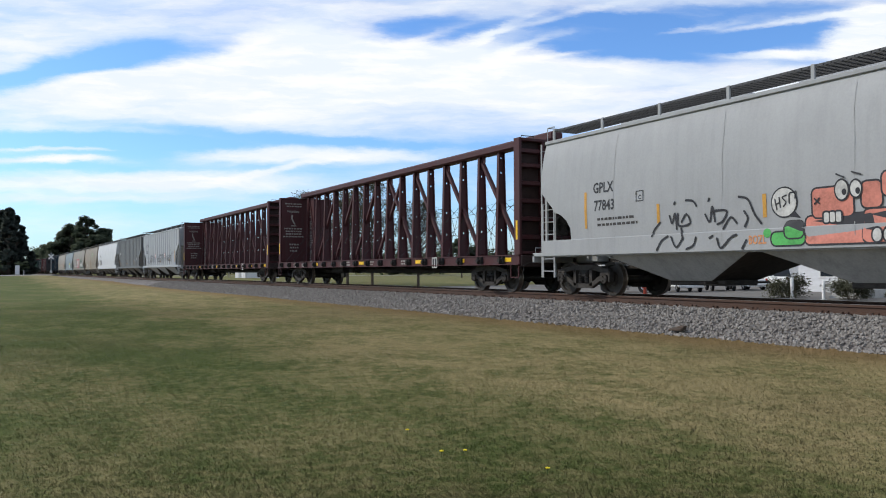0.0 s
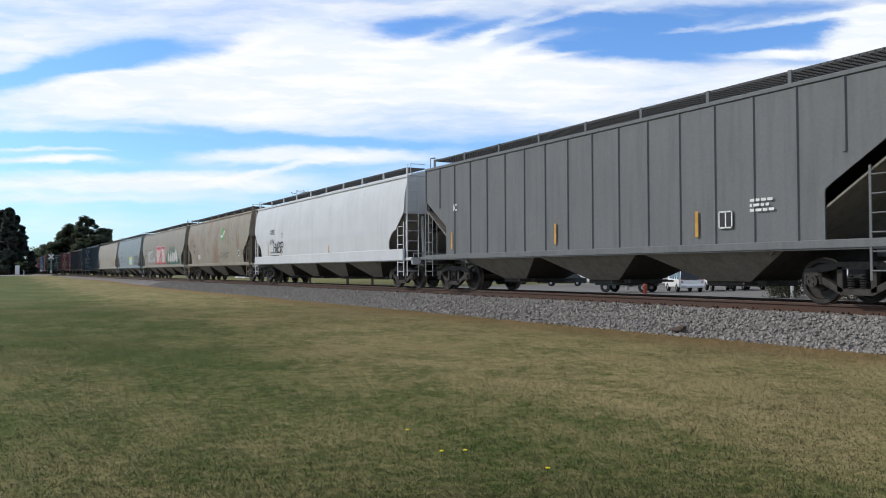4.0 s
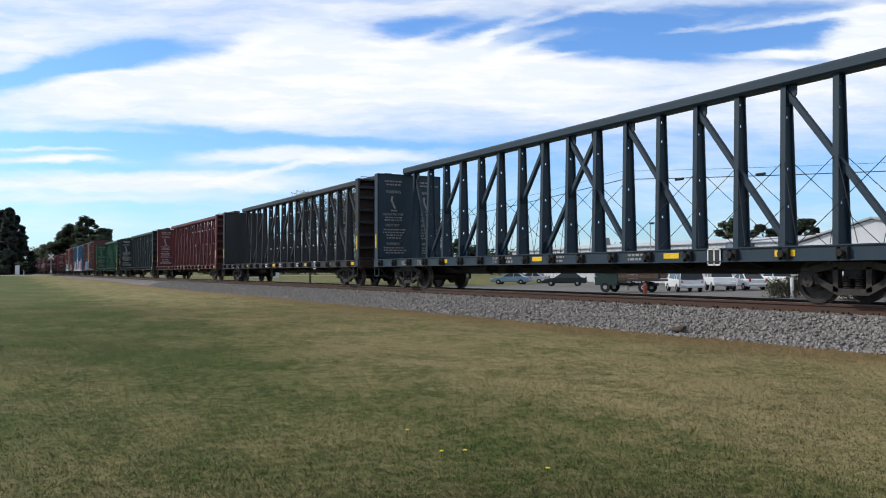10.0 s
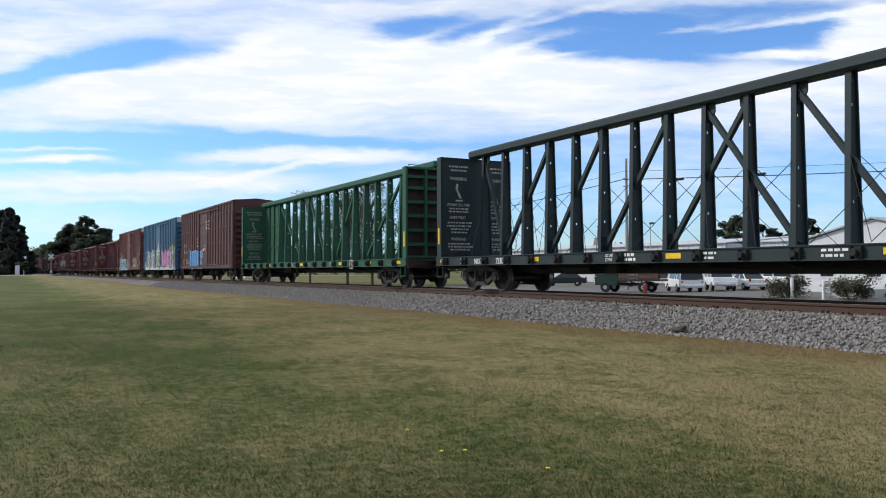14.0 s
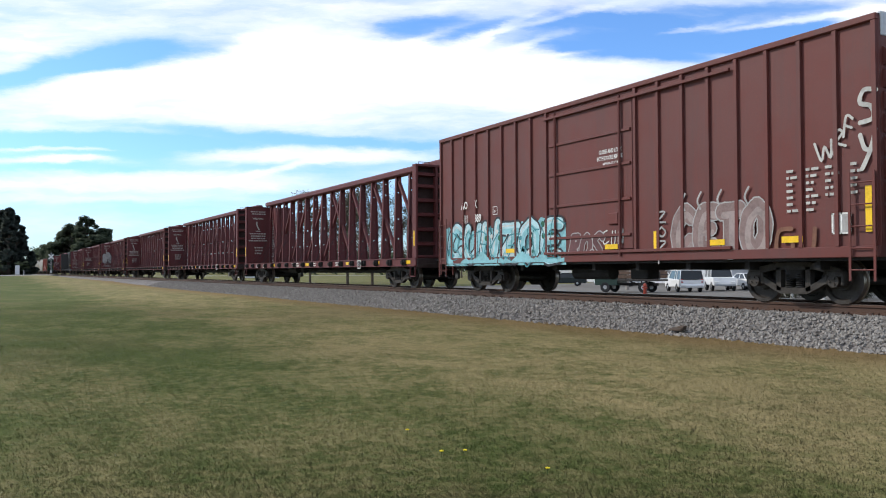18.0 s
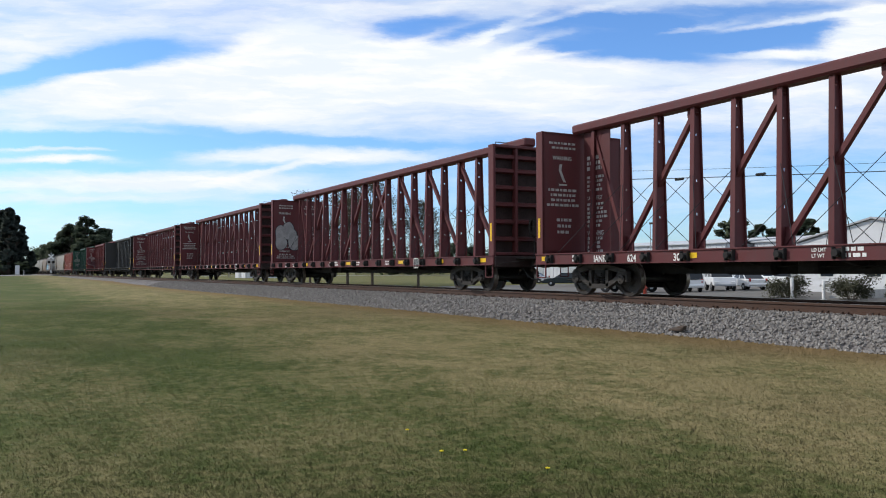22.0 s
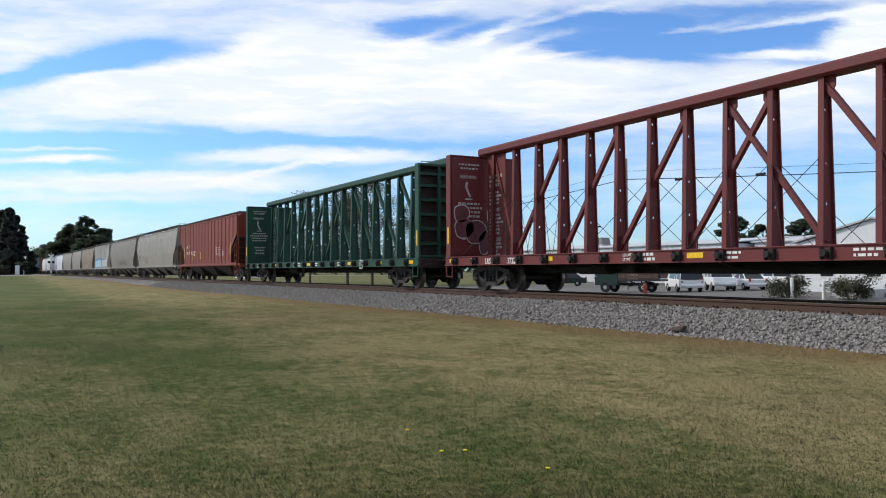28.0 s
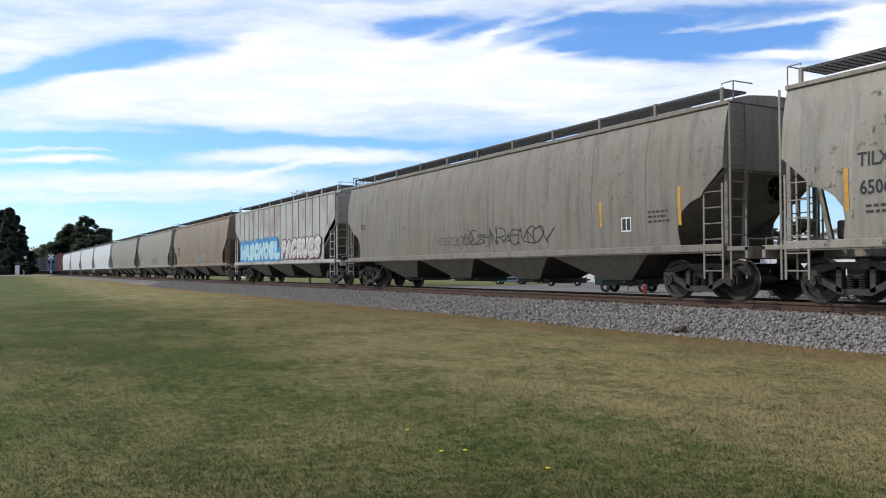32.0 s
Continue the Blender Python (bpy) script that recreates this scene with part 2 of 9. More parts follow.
    def prism(self, pts, axis, a, b):
        """Outline pts extruded from a to b along axis; pts are the other two coordinates in order."""
        n = len(pts)

        def put(p, q):
            return {"x": (q, p[0], p[1]), "y": (p[0], q, p[1]), "z": (p[0], p[1], q)}[axis]
        vs = [put(p, a) for p in pts] + [put(p, b) for p in pts]
        return self.add(vs, [tuple(range(n - 1, -1, -1)), tuple(range(n, 2 * n))] + [(i, (i + 1) % n, n + (i + 1) % n, n + i) for i in range(n)])

    def mesh(self, name, mat=None, smooth=False):
        me = bpy.data.meshes.new(name)
        me.from_pydata(self.v, [], self.f)
        bm = bmesh.new()
        bm.from_mesh(me)
        bmesh.ops.recalc_face_normals(bm, faces=bm.faces)
        bm.to_mesh(me)
        bm.free()
        if smooth:
            me.shade_smooth()
            me.set_sharp_from_angle(angle=radians(38))
        if mat:
            me.materials.append(mat)
        return me


def part(name, shape, mat, parent, label="", smooth=False, at=None):
    """Links a shape (or ready mesh) as one mesh object under a thing or part."""
    me = shape.mesh(name, mat, smooth) if isinstance(shape, Shape) else shape
    ob = new(name, me)
    ob.parent = parent
    if at is not None:
        ob.matrix_basis = at
    if label:
        ob["label"] = label
    return ob


def thing(name, m, label, category, group="", kind=""):
    e = new(name)
    e.empty_display_size = 0.3
    e.matrix_basis = m
    return tagged(e, label, category, group, kind)
# ---- shared materials ----
STEEL = plain("grimy_steel", (0.055, 0.048, 0.042), 0.75, 0.2, 0.5, 7)
BLACK = plain("black_underframe", (0.022, 0.020, 0.019), 0.8, 0.0, 0.4, 5)
WHEELM = plain("wheel_steel", (0.050, 0.042, 0.036), 0.6, 0.25, 0.5, 4)
TREAD = plain("rail_head", (0.30, 0.25, 0.21), 0.35, 0.8, 0.4, 9)
RUSTY = paint("rail_rust", (0.080, 0.043, 0.029), rust=0.5, dirt=0.5, rough=0.85)
YELLOW = plain("yellow_reflector", (0.80, 0.50, 0.02), 0.4, 0.0, 0.25, 5, 0)
WHITE = plain("white_lettering", (0.72, 0.71, 0.68), 0.6, 0.0, 0.3, 9, 0)
INK = plain("black_lettering", (0.03, 0.03, 0.035), 0.6, 0.0, 0.2, 9, 0)
CABLE = plain("steel_cable", (0.022, 0.022, 0.024), 0.8, 0.0, 0.3, 20, 0)
GRATE = plain("walkway_grating", (0.085, 0.087, 0.092), 0.7, 0.3, 0.4, 10)
GALV = plain("galvanised_steel", (0.42, 0.43, 0.44), 0.5, 0.3, 0.3, 8)
TIEWOOD = plain("tie_wood", (0.075, 0.055, 0.042), 0.95, 0.0, 0.5, 6, 0.5, 0.02)
CONCRETE = plain("concrete", (0.42, 0.41, 0.38), 0.9, 0.0, 0.25, 3)
# car ends: soot and the shade on them, put into one dark colour
SOOT_SHADE = plain("soot_shade_end_plate", (0.042, 0.026, 0.024), 0.8, 0, 0.5, 3)
DIRTY = paint("hopper_bay_grime", (0.225, 0.200, 0.165), rust=0.55, dirt=0.9, rough=0.85, streak=0.6)


# ---- trucks, couplers ----
_cache = {}


def cached(key, make):
    if key not in _cache:
        _cache[key] = make()
    return _cache[key]


def side_frame_mesh():
    s = Shape()
    w = 0.13
    for a, b, h in (((-1.02, 0.60), (-0.42, 0.72), 0.13), ((-0.42, 0.72), (0.42, 0.72), 0.14), ((0.42, 0.72), (1.02, 0.60), 0.13),
                    ((-0.80, 0.50), (-0.30, 0.24), 0.12), ((-0.32, 0.24), (0.32, 0.24), 0.12), ((0.30, 0.24), (0.80, 0.50), 0.12),
                    ((-0.33, 0.24), (-0.33, 0.70), 0.11), ((0.33, 0.24), (0.33, 0.70), 0.11)):
        s.beam((a[0], 0, a[1]), (b[0], 0, b[1]), w, h, (0, 0, 1) if a[0] != b[0] else (1, 0, 0))
    for sx in (-1, 1):
        s.cbox((sx * 0.90, 0, 0.57), (0.34, 0.17, 0.14), 0.03)
        s.cbox((sx * 1.05, 0, 0.47), (0.07, 0.16, 0.26), 0.02)
        s.cbox((sx * 0.73, 0, 0.47), (0.07, 0.16, 0.22), 0.02)
    return s.mesh("side_frame", STEEL)


def spring_mesh():
    prof = []
    for k in range(6):
        prof += [(0.29 + 0.045 * k, 0.05), (0.305 + 0.045 * k, 0.085), (0.32 + 0.045 * k, 0.085)]
    return Shape().lathe((0, 0, 0), "z", prof + [(0.57, 0.05)], 10).mesh("spring", BLACK)


def wheelset_mesh():
    s = Shape()
    for sy in (-1, 1):
        prof = [(-0.07, 0.10), (-0.07, 0.17), (-0.02, 0.19), (-0.015, 0.335), (-0.07, 0.355), (-0.07, 0.432), (0.045, 0.428), (0.05, 0.455), (0.075, 0.45), (0.075, 0.35), (0.02, 0.33), (0.02, 0.17), (0.08, 0.15), (0.08, 0.10)]
        s.lathe((0, sy * 0.755, 0), "y", [(sy * -a if False else a * (1 if sy < 0 else -1), r) for a, r in prof], 28)
        s.lathe((0, sy * 1.02, 0), "y", [(-0.09, 0.09), (-0.09, 0.12), (0.05, 0.12), (0.09, 0.09)], 12)
        for k in range(3):
            w = 2 * math.pi * k / 3
            s.tube((0.065 * math.cos(w), sy * 1.10, 0.065 * math.sin(w)), (0.065 * math.cos(w), sy * 1.135, 0.065 * math.sin(w)), 0.02, 5)
    s.tube((0, -1.0, 0), (0, 1.0, 0), 0.085, 10)
    me = s.mesh("wheelset", WHEELM, True)
    me.materials.append(TREAD)
    for poly in me.polygons:
        if math.hypot(poly.center.x, poly.center.z) > 0.405 and abs(poly.center.y) < 0.9:
            poly.material_index = 1
    return me


def bolster_mesh():
    s = Shape()
    s.cbox((0, 0, 0.58), (0.38, 2.1, 0.22), 0.03)
    s.cbox((0, 0, 0.72), (0.50, 0.5, 0.10), 0.02)
    for sx in (-0.5, 0.5):
        s.beam((sx, -0.85, 0.36), (sx, 0.85, 0.36), 0.09, 0.10)
        for sy in (-1, 1):
            s.cbox((sx, sy * 0.78, 0.40), (0.10, 0.12, 0.30), 0.02)
    return s.mesh("truck", BLACK)


WHEELSETS = []


def add_truck(car, x):
    tr = part("truck", cached("bol", bolster_mesh), None, car, at=pose(x, 0, 0))
    for sy in (-1, 1):
        part("side_frame", cached("sf", side_frame_mesh), None, tr, at=pose(0, sy * 1.0, 0))
        for xx in (-0.12, 0.12):
            part("spring", cached("sp", spring_mesh), None, tr, at=pose(xx, sy * 1.0, 0))
    for sx in (-0.89, 0.89):
        ws = part("wheelset", cached("ws", wheelset_mesh), None, tr, at=pose(sx, 0, 0.43))
        WHEELSETS.append((car, ws, x + sx))
    return tr


def coupler_mesh():
    s = Shape()
    s.beam((0, 0, 0.87), (0.62, 0, 0.87), 0.16, 0.18)
    s.cbox((0.70, 0.02, 0.87), (0.22, 0.30, 0.28), 0.05)
    s.cbox((0.80, -0.08, 0.87), (0.16, 0.10, 0.26), 0.03)
    return s.mesh("coupler", STEEL)


def hose_mesh():
    s = Shape()
    pipe(s, [(0.0, -0.32, 0.72), (0.12, -0.34, 0.63), (0.25, -0.34, 0.5), (0.5, -0.30, 0.38), (0.74, -0.2, 0.36)], 0.028)
    return s.mesh("air_hose", BLACK)


def add_ends(car, hx):
    """Couplers and air hoses; hx is the half length of the underframe."""
    for sg in (-1, 1):
        rz = 0 if sg > 0 else 180
        part("coupler", cached("cp", coupler_mesh), None, car, at=pose(sg * hx, 0, 0, 0, 0, rz))
        part("air_hose", cached("ah", hose_mesh), None, car, at=pose(sg * hx, 0, 0, 0, 0, rz))


# ---- lettering and sprayed lines, laid on a side whose half width at height z is wid(z) ----
def text_mesh(txt, size, align="LEFT"):
    cu = bpy.data.curves.new("lettering", "FONT")
    cu.body, cu.size, cu.align_x = txt, size, align
    cu.resolution_u = 2
    cu.offset = 0.022 * size
    ob = bpy.data.objects.new("lettering", cu)
    me = bpy.data.meshes.new_from_object(ob)
    vs = [tuple(v.co) for v in me.vertices]
    fs = [tuple(p.vertices) for p in me.polygons]
    bpy.data.objects.remove(ob)
    bpy.data.curves.remove(cu)
    bpy.data.meshes.remove(me)
    return vs, fs


def text_on_side(car, txt, x, z, size, wid, mat, squeeze=0.9, lift=0.006):
    """Near side (-y): text reads left to right along +x."""
    vs, fs = text_mesh(txt, size)
    s = Shape()
    s.add([(x + v[0] * squeeze, -wid(z + v[1]) - lift, z + v[1]) for v in vs], fs)
    return part("lettering", raw_mesh(s, "lettering", mat), None, car)


def text_on_face(car, txt, xf, y, z, size, mat, squeeze=0.8):
    """On a face that looks along +x at xf; text runs along +y."""
    vs, fs = text_mesh(txt, size)
    s = Shape()
    s.add([(xf, y + v[0] * squeeze, z + v[1]) for v in vs], fs)
    return part("lettering", raw_mesh(s, "lettering", mat), None, car)


def raw_mesh(s, name, mat):
    me = bpy.data.meshes.new(name)
    me.from_pydata(s.v, [], s.f)
    if mat:
        me.materials.append(mat)
    return me


def bars_on_side(car, x, z, rows, wid, mat, w=0.7, h=0.055, gap=0.1, rng=None, name="small_lettering"):
    """Unreadable writing: rows of short bars."""
    s = Shape()
    rng = rng or random.Random(3)
    for r in range(rows):
        xx, zz = x, z - r * gap
        end = x + w * rng.uniform(0.65, 1.0)
        while xx < end:
            d = rng.uniform(0.05, 0.16)
            y0, y1 = -wid(zz) - 0.006, -wid(zz + h) - 0.006
            s.add([(xx, y0, zz), (xx + d, y0, zz), (xx + d, y1, zz + h), (xx, y1, zz + h)], [(0, 1, 2, 3)])
            xx += d + 0.035
    return tagged(part(name, raw_mesh(s, name, mat), None, car), kind="stuff")


def bars_on_face(car, xf, y, z, rows, mat, w=0.8, h=0.05, gap=0.1, rng=None):
    s = Shape()
    rng = rng or random.Random(5)
    for r in range(rows):
        zz = z - r * gap
        ww = w * rng.uniform(0.6, 1.0)
        yy, end = y - ww / 2, y + ww / 2
        while yy < end:
            d = rng.uniform(0.05, 0.15)
            s.add([(xf, yy, zz), (xf, yy + d, zz), (xf, yy + d, zz + h), (xf, yy, zz + h)], [(0, 1, 2, 3)])
            yy += d + 0.035
    return tagged(part("small_lettering", raw_mesh(s, "small_lettering", mat), None, car), kind="stuff")


def ribbon(s, pts, w, wid, lift):
    """Sprayed line through pts (x, z[, width factor]), w wide, smoothed, with round ends."""
    pts = [Vector((p[0], p[1], p[2] if len(p) > 2 else 1.0)) for p in pts]
    lift += 0.0001 * (s.laid % 24)
    s.laid += 1
    sm = []
    n = len(pts)
    for i in range(n - 1):
        p0, p1, p2, p3 = (pts[max(0, min(n - 1, k))] for k in (i - 1, i, i + 1, i + 2))
        for k in range(5):
            t = k / 5
            sm.append(0.5 * (2 * p1 + (p2 - p0) * t + (2 * p0 - 5 * p1 + 4 * p2 - p3) * t * t + (3 * p1 - p0 - 3 * p2 + p3) * t ** 3))
    sm.append(pts[-1])
    vs = []
    last = len(sm) - 1
    for i, p in enumerate(sm):
        d = sm[min(i + 1, last)] - sm[max(i - 1, 0)]
        nrm = Vector((-d.y, d.x)).normalized() if d.xy.length > 1e-6 else Vector((0, 1))
        ww = max(0.02, p.z) * w * (0.95 + 0.05 * math.sin(i * 1.7)) / 2
        for sg in (-1, 1):
            x, z = p.x + nrm.x * sg * ww, max(s.foot, p.y + nrm.y * sg * ww)
            vs.append((x, -wid(z) - lift - 0.00001 * i, z))
    s.add(vs, [(2 * i, 2 * i + 1, 2 * i + 3, 2 * i + 2) for i in range(last)])
    for k, p in enumerate((sm[0], sm[-1])):
        lift += 0.00025 * k + 0.00004
        r = max(0.02, p.z) * w / 2
        ring = [(p.x + r * math.cos(6.283 * k / 10), p.y + r * math.sin(6.283 * k / 10)) for k in range(10)]
        s.add([(x, -wid(max(s.foot, z)) - lift, max(s.foot, z)) for x, z in ring], [tuple(range(10))])


def blob(s, cx, cz, rx, rz, wid, lift, rng, n=22, wob=0.12):
    """Filled sprayed patch with an uneven edge."""
    ph = [rng.uniform(0, 6.28) for _ in range(4)]
    vs, fs = [(cx, -wid(cz) - lift, cz)], []
    rings = (0.5, 1.0)
    for r in rings:
        for i in range(n):
            a = 2 * math.pi * i / n
            k = r * (1 + wob * (math.sin(2 * a + ph[0]) + 0.8 * math.sin(3 * a + ph[1]) + 0.5 * math.sin(5 * a + ph[2])))
            x, z = cx + rx * k * math.cos(a), cz + rz * k * math.sin(a)
            vs.append((x, -wid(z) - lift, z))
    for i in range(n):
        j = (i + 1) % n
        fs.append((0, 1 + i, 1 + j))
        fs.append((1 + i, 1 + n + i, 1 + n + j, 1 + j))
    s.add(vs, fs)


def scrawl(car, x0, x1, z0, z1, mat, wid, count=6, w=0.05, seed=1, lift=0.010, name="graffiti_tag"):
    """A tag: hasty angular strokes in a row."""
    rng = random.Random(seed)
    s = Shape()
    step = (x1 - x0) / count
    for i in range(count):
        a, b = x0 + i * step, x0 + (i + 0.85) * step
        h0, h1 = z0 + rng.uniform(-0.08, 0.12), z1 + rng.uniform(-0.15, 0.12)
        # quick up-and-down hand with overlapping loops
        ln = []
        for k in range(1 + (rng.random() < 0.35)):
            n = rng.randrange(3, 5)
            up = rng.random() < 0.5
            pts = []
            for j in range(n):
                hh = h1 if (j % 2 == 0) == up else h0
                pts.append((a + (b - a) * (j / (n - 1) * 1.15 - 0.07) + rng.uniform(-0.18, 0.18) * step, hh + rng.uniform(-0.22, 0.16) * (h1 - h0)))
            ln.append(pts if k == 0 else pts[:3])
        for l in ln:
            ribbon(s, l, w * 0.75, wid, lift)
    return tagged(part(name, raw_mesh(s, name, mat), None, car), kind="stuff")


def spray_mat(name, col):
    return plain(name, col, 0.55, 0, 0.35, 2.5, 0)


# fat letters as strokes of (across, up, width), in a box from -1 to 1
GLYPH = {
    "A": (((-0.75, -1.0), (-0.35, 0.1), (0.0, 0.95), (0.35, 0.1), (0.8, -1.0)), ((-0.4, -0.35, 0.6), (0.4, -0.35, 0.6))),
    "C": (((0.75, 0.7), (0.0, 1.0), (-0.75, 0.2), (-0.6, -0.75), (0.1, -1.0), (0.8, -0.6)),),
    "E": (((0.75, 0.9), (-0.4, 0.9), (-0.75, 0.0), (-0.4, -0.95), (0.8, -0.9)), ((-0.6, 0.0, 0.8), (0.5, 0.05, 0.8))),
    "G": (((0.75, 0.62), (0.0, 1.0), (-0.75, 0.2), (-0.55, -0.8), (0.25, -1.0), (0.8, -0.45), (0.2, -0.12))),
    "H": (((-0.65, 1.0), (-0.7, -1.0)), ((0.65, 1.0), (0.7, -1.0)), ((-0.6, 0.0), (0.6, 0.05))),
    "I": (((0.0, 1.0), (0.05, -1.0)),),
    "L": (((-0.55, 1.0), (-0.55, 0.0), (-0.55, -0.85), (0.1, -0.92), (0.75, -0.85)),),
    "M": (((-0.9, -1.0), (-0.7, 0.9)), ((-0.7, 0.9), (0.0, -0.5)), ((0.0, -0.5), (0.7, 0.9)), ((0.7, 0.9), (0.9, -1.0))),
    "N": (((-0.75, -1.0), (-0.65, 0.95)), ((-0.65, 0.95), (0.6, -0.95)), ((0.6, -0.95), (0.75, 1.05))),
    "O": (((0.0, 1.0), (-0.7, 0.5), (-0.75, -0.5), (0.0, -1.0), (0.75, -0.5), (0.7, 0.5), (0.0, 1.0)),),
    "P": (((-0.6, -1.0), (-0.6, 0.9)), ((-0.6, 0.9), (0.5, 0.9), (0.65, 0.2), (-0.4, -0.1))),
    "R": (((-0.6, -1.0), (-0.6, 0.9)), ((-0.6, 0.9), (0.5, 0.9), (0.6, 0.25), (-0.35, 0.0)), ((-0.3, 0.0), (0.75, -1.0))),
    "S": (((0.7, 0.75), (0.0, 1.0), (-0.65, 0.5), (0.0, 0.0), (0.65, -0.5), (0.0, -1.0), (-0.75, -0.7)),),
    "T": (((-0.8, 0.9), (0.8, 0.95)), ((0.0, 0.9), (0.05, -1.0))),
    "U": (((-0.7, 1.0), (-0.75, -0.3), (-0.1, -1.0), (0.65, -0.4), (0.75, 1.0)),),
    "V": (((-0.8, 1.0), (0.0, -0.9)), ((0.0, -0.9), (0.8, 1.0))),
    "W": (((-0.9, 1.0), (-0.55, -0.9), (0.0, 0.2), (0.55, -0.9), (0.95, 1.0)),),
    "Z": (((-0.75, 0.9), (0.75, 0.9)), ((0.75, 0.9), (-0.7, -0.9)), ((-0.7, -0.9), (0.8, -0.9))),
    # flame-shaped letters, pointed above and swollen below
    "s": (((0.25, 1.05, 0.1), (0.0, 0.45, 0.9), (-0.55, -0.2, 1.1), (-0.75, -0.95, 1.0)), ((-0.1, 0.0, 0.7), (0.55, -0.2, 0.9), (0.4, -0.75, 1.0), (-0.5, -0.8, 1.0))),
    "l": (((-0.35, 1.05, 0.1), (0.05, 0.55, 0.9), (-0.4, -0.3, 1.0), (-0.5, -0.85, 1.1), (0.5, -0.85, 1.2)), ((0.5, -0.8, 1.1), (0.45, -0.1, 1.0))),
    "o": (((-0.1, 1.05, 0.1), (-0.4, 0.35, 0.9), (-0.65, -0.5, 1.0), (-0.3, -0.95, 1.0), (0.8, -0.85, 1.1)), ((-0.1, 0.95, 0.2), (0.3, 0.2, 0.9), (0.75, -0.75, 1.1))),
    "v": (((-0.85, 1.05, 0.1), (-0.6, 0.35, 1.0), (-0.4, -0.5, 1.1), (0.1, -0.95, 1.1)), ((0.55, 1.1, 0.1), (0.45, 0.4, 1.0), (0.35, -0.5, 1.2), (0.1, -0.95, 1.1))),
    "e": (((0.1, 1.15, 0.1), (-0.35, 0.65, 0.8), (-0.5, 0.1, 1.0), (-0.65, -0.6, 1.1), (-0.1, -0.95, 1.1), (0.9, -0.9, 1.2)), ((-0.4, 0.3, 0.8), (0.5, 0.25, 0.9)), ((0.85, -0.8, 1.2), (0.6, -0.25, 1.1))),
}


def lettering_piece(car, word, x0, x1, z0, z1, fill, wid, outline=None, glow=None, halo=None, shine=None, shade=None, seed=1, fat=0.5, line=0.06, slant=0.1, lift=0.006):
    """A sprayed piece: clouded ground, overlapping fat letters with outlines, highlights and a blended lower half."""
    rng = random.Random(seed)
    outline = outline or INK
    n = len(word)
    step = (x1 - x0) / n
    hz, mid = (z1 - z0) / 2, (z0 + z1) / 2
    back, rim = Shape(), Shape()
    back.foot = rim.foot = z0 - 0.08
    for i, ch in enumerate(word):
        cx = x0 + (i + 0.5) * step
        w = step * rng.uniform(0.52, 0.60)
        t = min(step, hz * 1.5) * fat * rng.uniform(0.92, 1.1)
        lean = slant + rng.uniform(-0.08, 0.08)
        up = rng.uniform(-0.06, 0.06) * hz
        kx, kz = w - t * 0.30, hz - t * 0.45
        lines = []
        strokes = GLYPH[ch]
        if not isinstance(strokes[0][0], tuple):
            strokes = (strokes,)
        for st in strokes:
            lines.append([(cx + kx * p[0] + lean * step * p[1] * 0.5, mid + up + kz * p[1], p[2] if len(p) > 2 else 1.0) for p in st])
        edge, body, gleam, low = Shape(), Shape(), Shape(), Shape()
        at = lift + 0.002 + 0.0021 * i
        for pts in lines:
            if glow:
                ribbon(back, pts, t + 0.50, wid, lift - 0.002)
            if halo:
                ribbon(rim, pts, t + 0.60, wid, lift - 0.0030)
            ribbon(edge, [(a, b, c + (1 - c) * 2 * line / t) for a, b, c in pts], t + 2 * line, wid, at)
            ribbon(body, pts, t, wid, at + 0.0009)
            if shade:
                ribbon(low, [(a + 0.1 * t, b - 0.22 * t, c * 0.42) for a, b, c in pts], t, wid, at + 0.0015)
            if shine:
                ribbon(gleam, [(a - t * 0.20, b + t * 0.20) for a, b, c in pts[:3]], 0.04, wid, at + 0.0019)
        letter = part("graffiti_letter", raw_mesh(body, "graffiti_letter", fill), None, car)
        part("letter_outline", raw_mesh(edge, "letter_outline", outline), None, letter)
        if shade:
            part("letter_shade", raw_mesh(low, "letter_shade", shade), None, letter)
        if shine:
            part("letter_highlight", raw_mesh(gleam, "letter_highlight", shine), None, letter)
    if glow:
        tagged(part("graffiti_ground", raw_mesh(back, "graffiti_ground", glow), None, car), kind="stuff")
    if halo:
        tagged(part("graffiti_rim", raw_mesh(rim, "graffiti_rim", halo), None, car), kind="stuff")


def marks(car, lines, w, mat, wid, lift=0.012, name="graffiti_tag"):
    """Single sprayed lines of one tag."""
    s = Shape()
    for l in lines:
        ribbon(s, l, w, wid, lift)
    return tagged(part(name, raw_mesh(s, name, mat), None, car), kind="stuff")


def tag_line(car, word, x0, x1, z0, z1, w, mat, wid, seed=1, lift=0.012, slant=0.15):
    """One-line tag: thin overlapping letters in a quick hand."""
    rng = random.Random(seed)
    s = Shape()
    step = (x1 - x0) / len(word)
    for i, ch in enumerate(word):
        cx = x0 + (i + 0.5) * step
        mid, hz = (z0 + z1) / 2 + rng.uniform(-0.12, 0.12) * (z1 - z0), (z1 - z0) / 2 * rng.uniform(0.75, 1.15)
        strokes = GLYPH[ch]
        if not isinstance(strokes[0][0], tuple):
            strokes = (strokes,)
        for st in strokes:
            ribbon(s, [(cx + step * 0.85 * p[0] + slant * hz * p[1] + rng.uniform(-0.25, 0.25) * step, mid + hz * p[1] + rng.uniform(-0.28, 0.28) * hz) for p in st], w, wid, lift)
    return tagged(part("graffiti_tag", raw_mesh(s, "graffiti_tag", mat), None, car), kind="stuff")


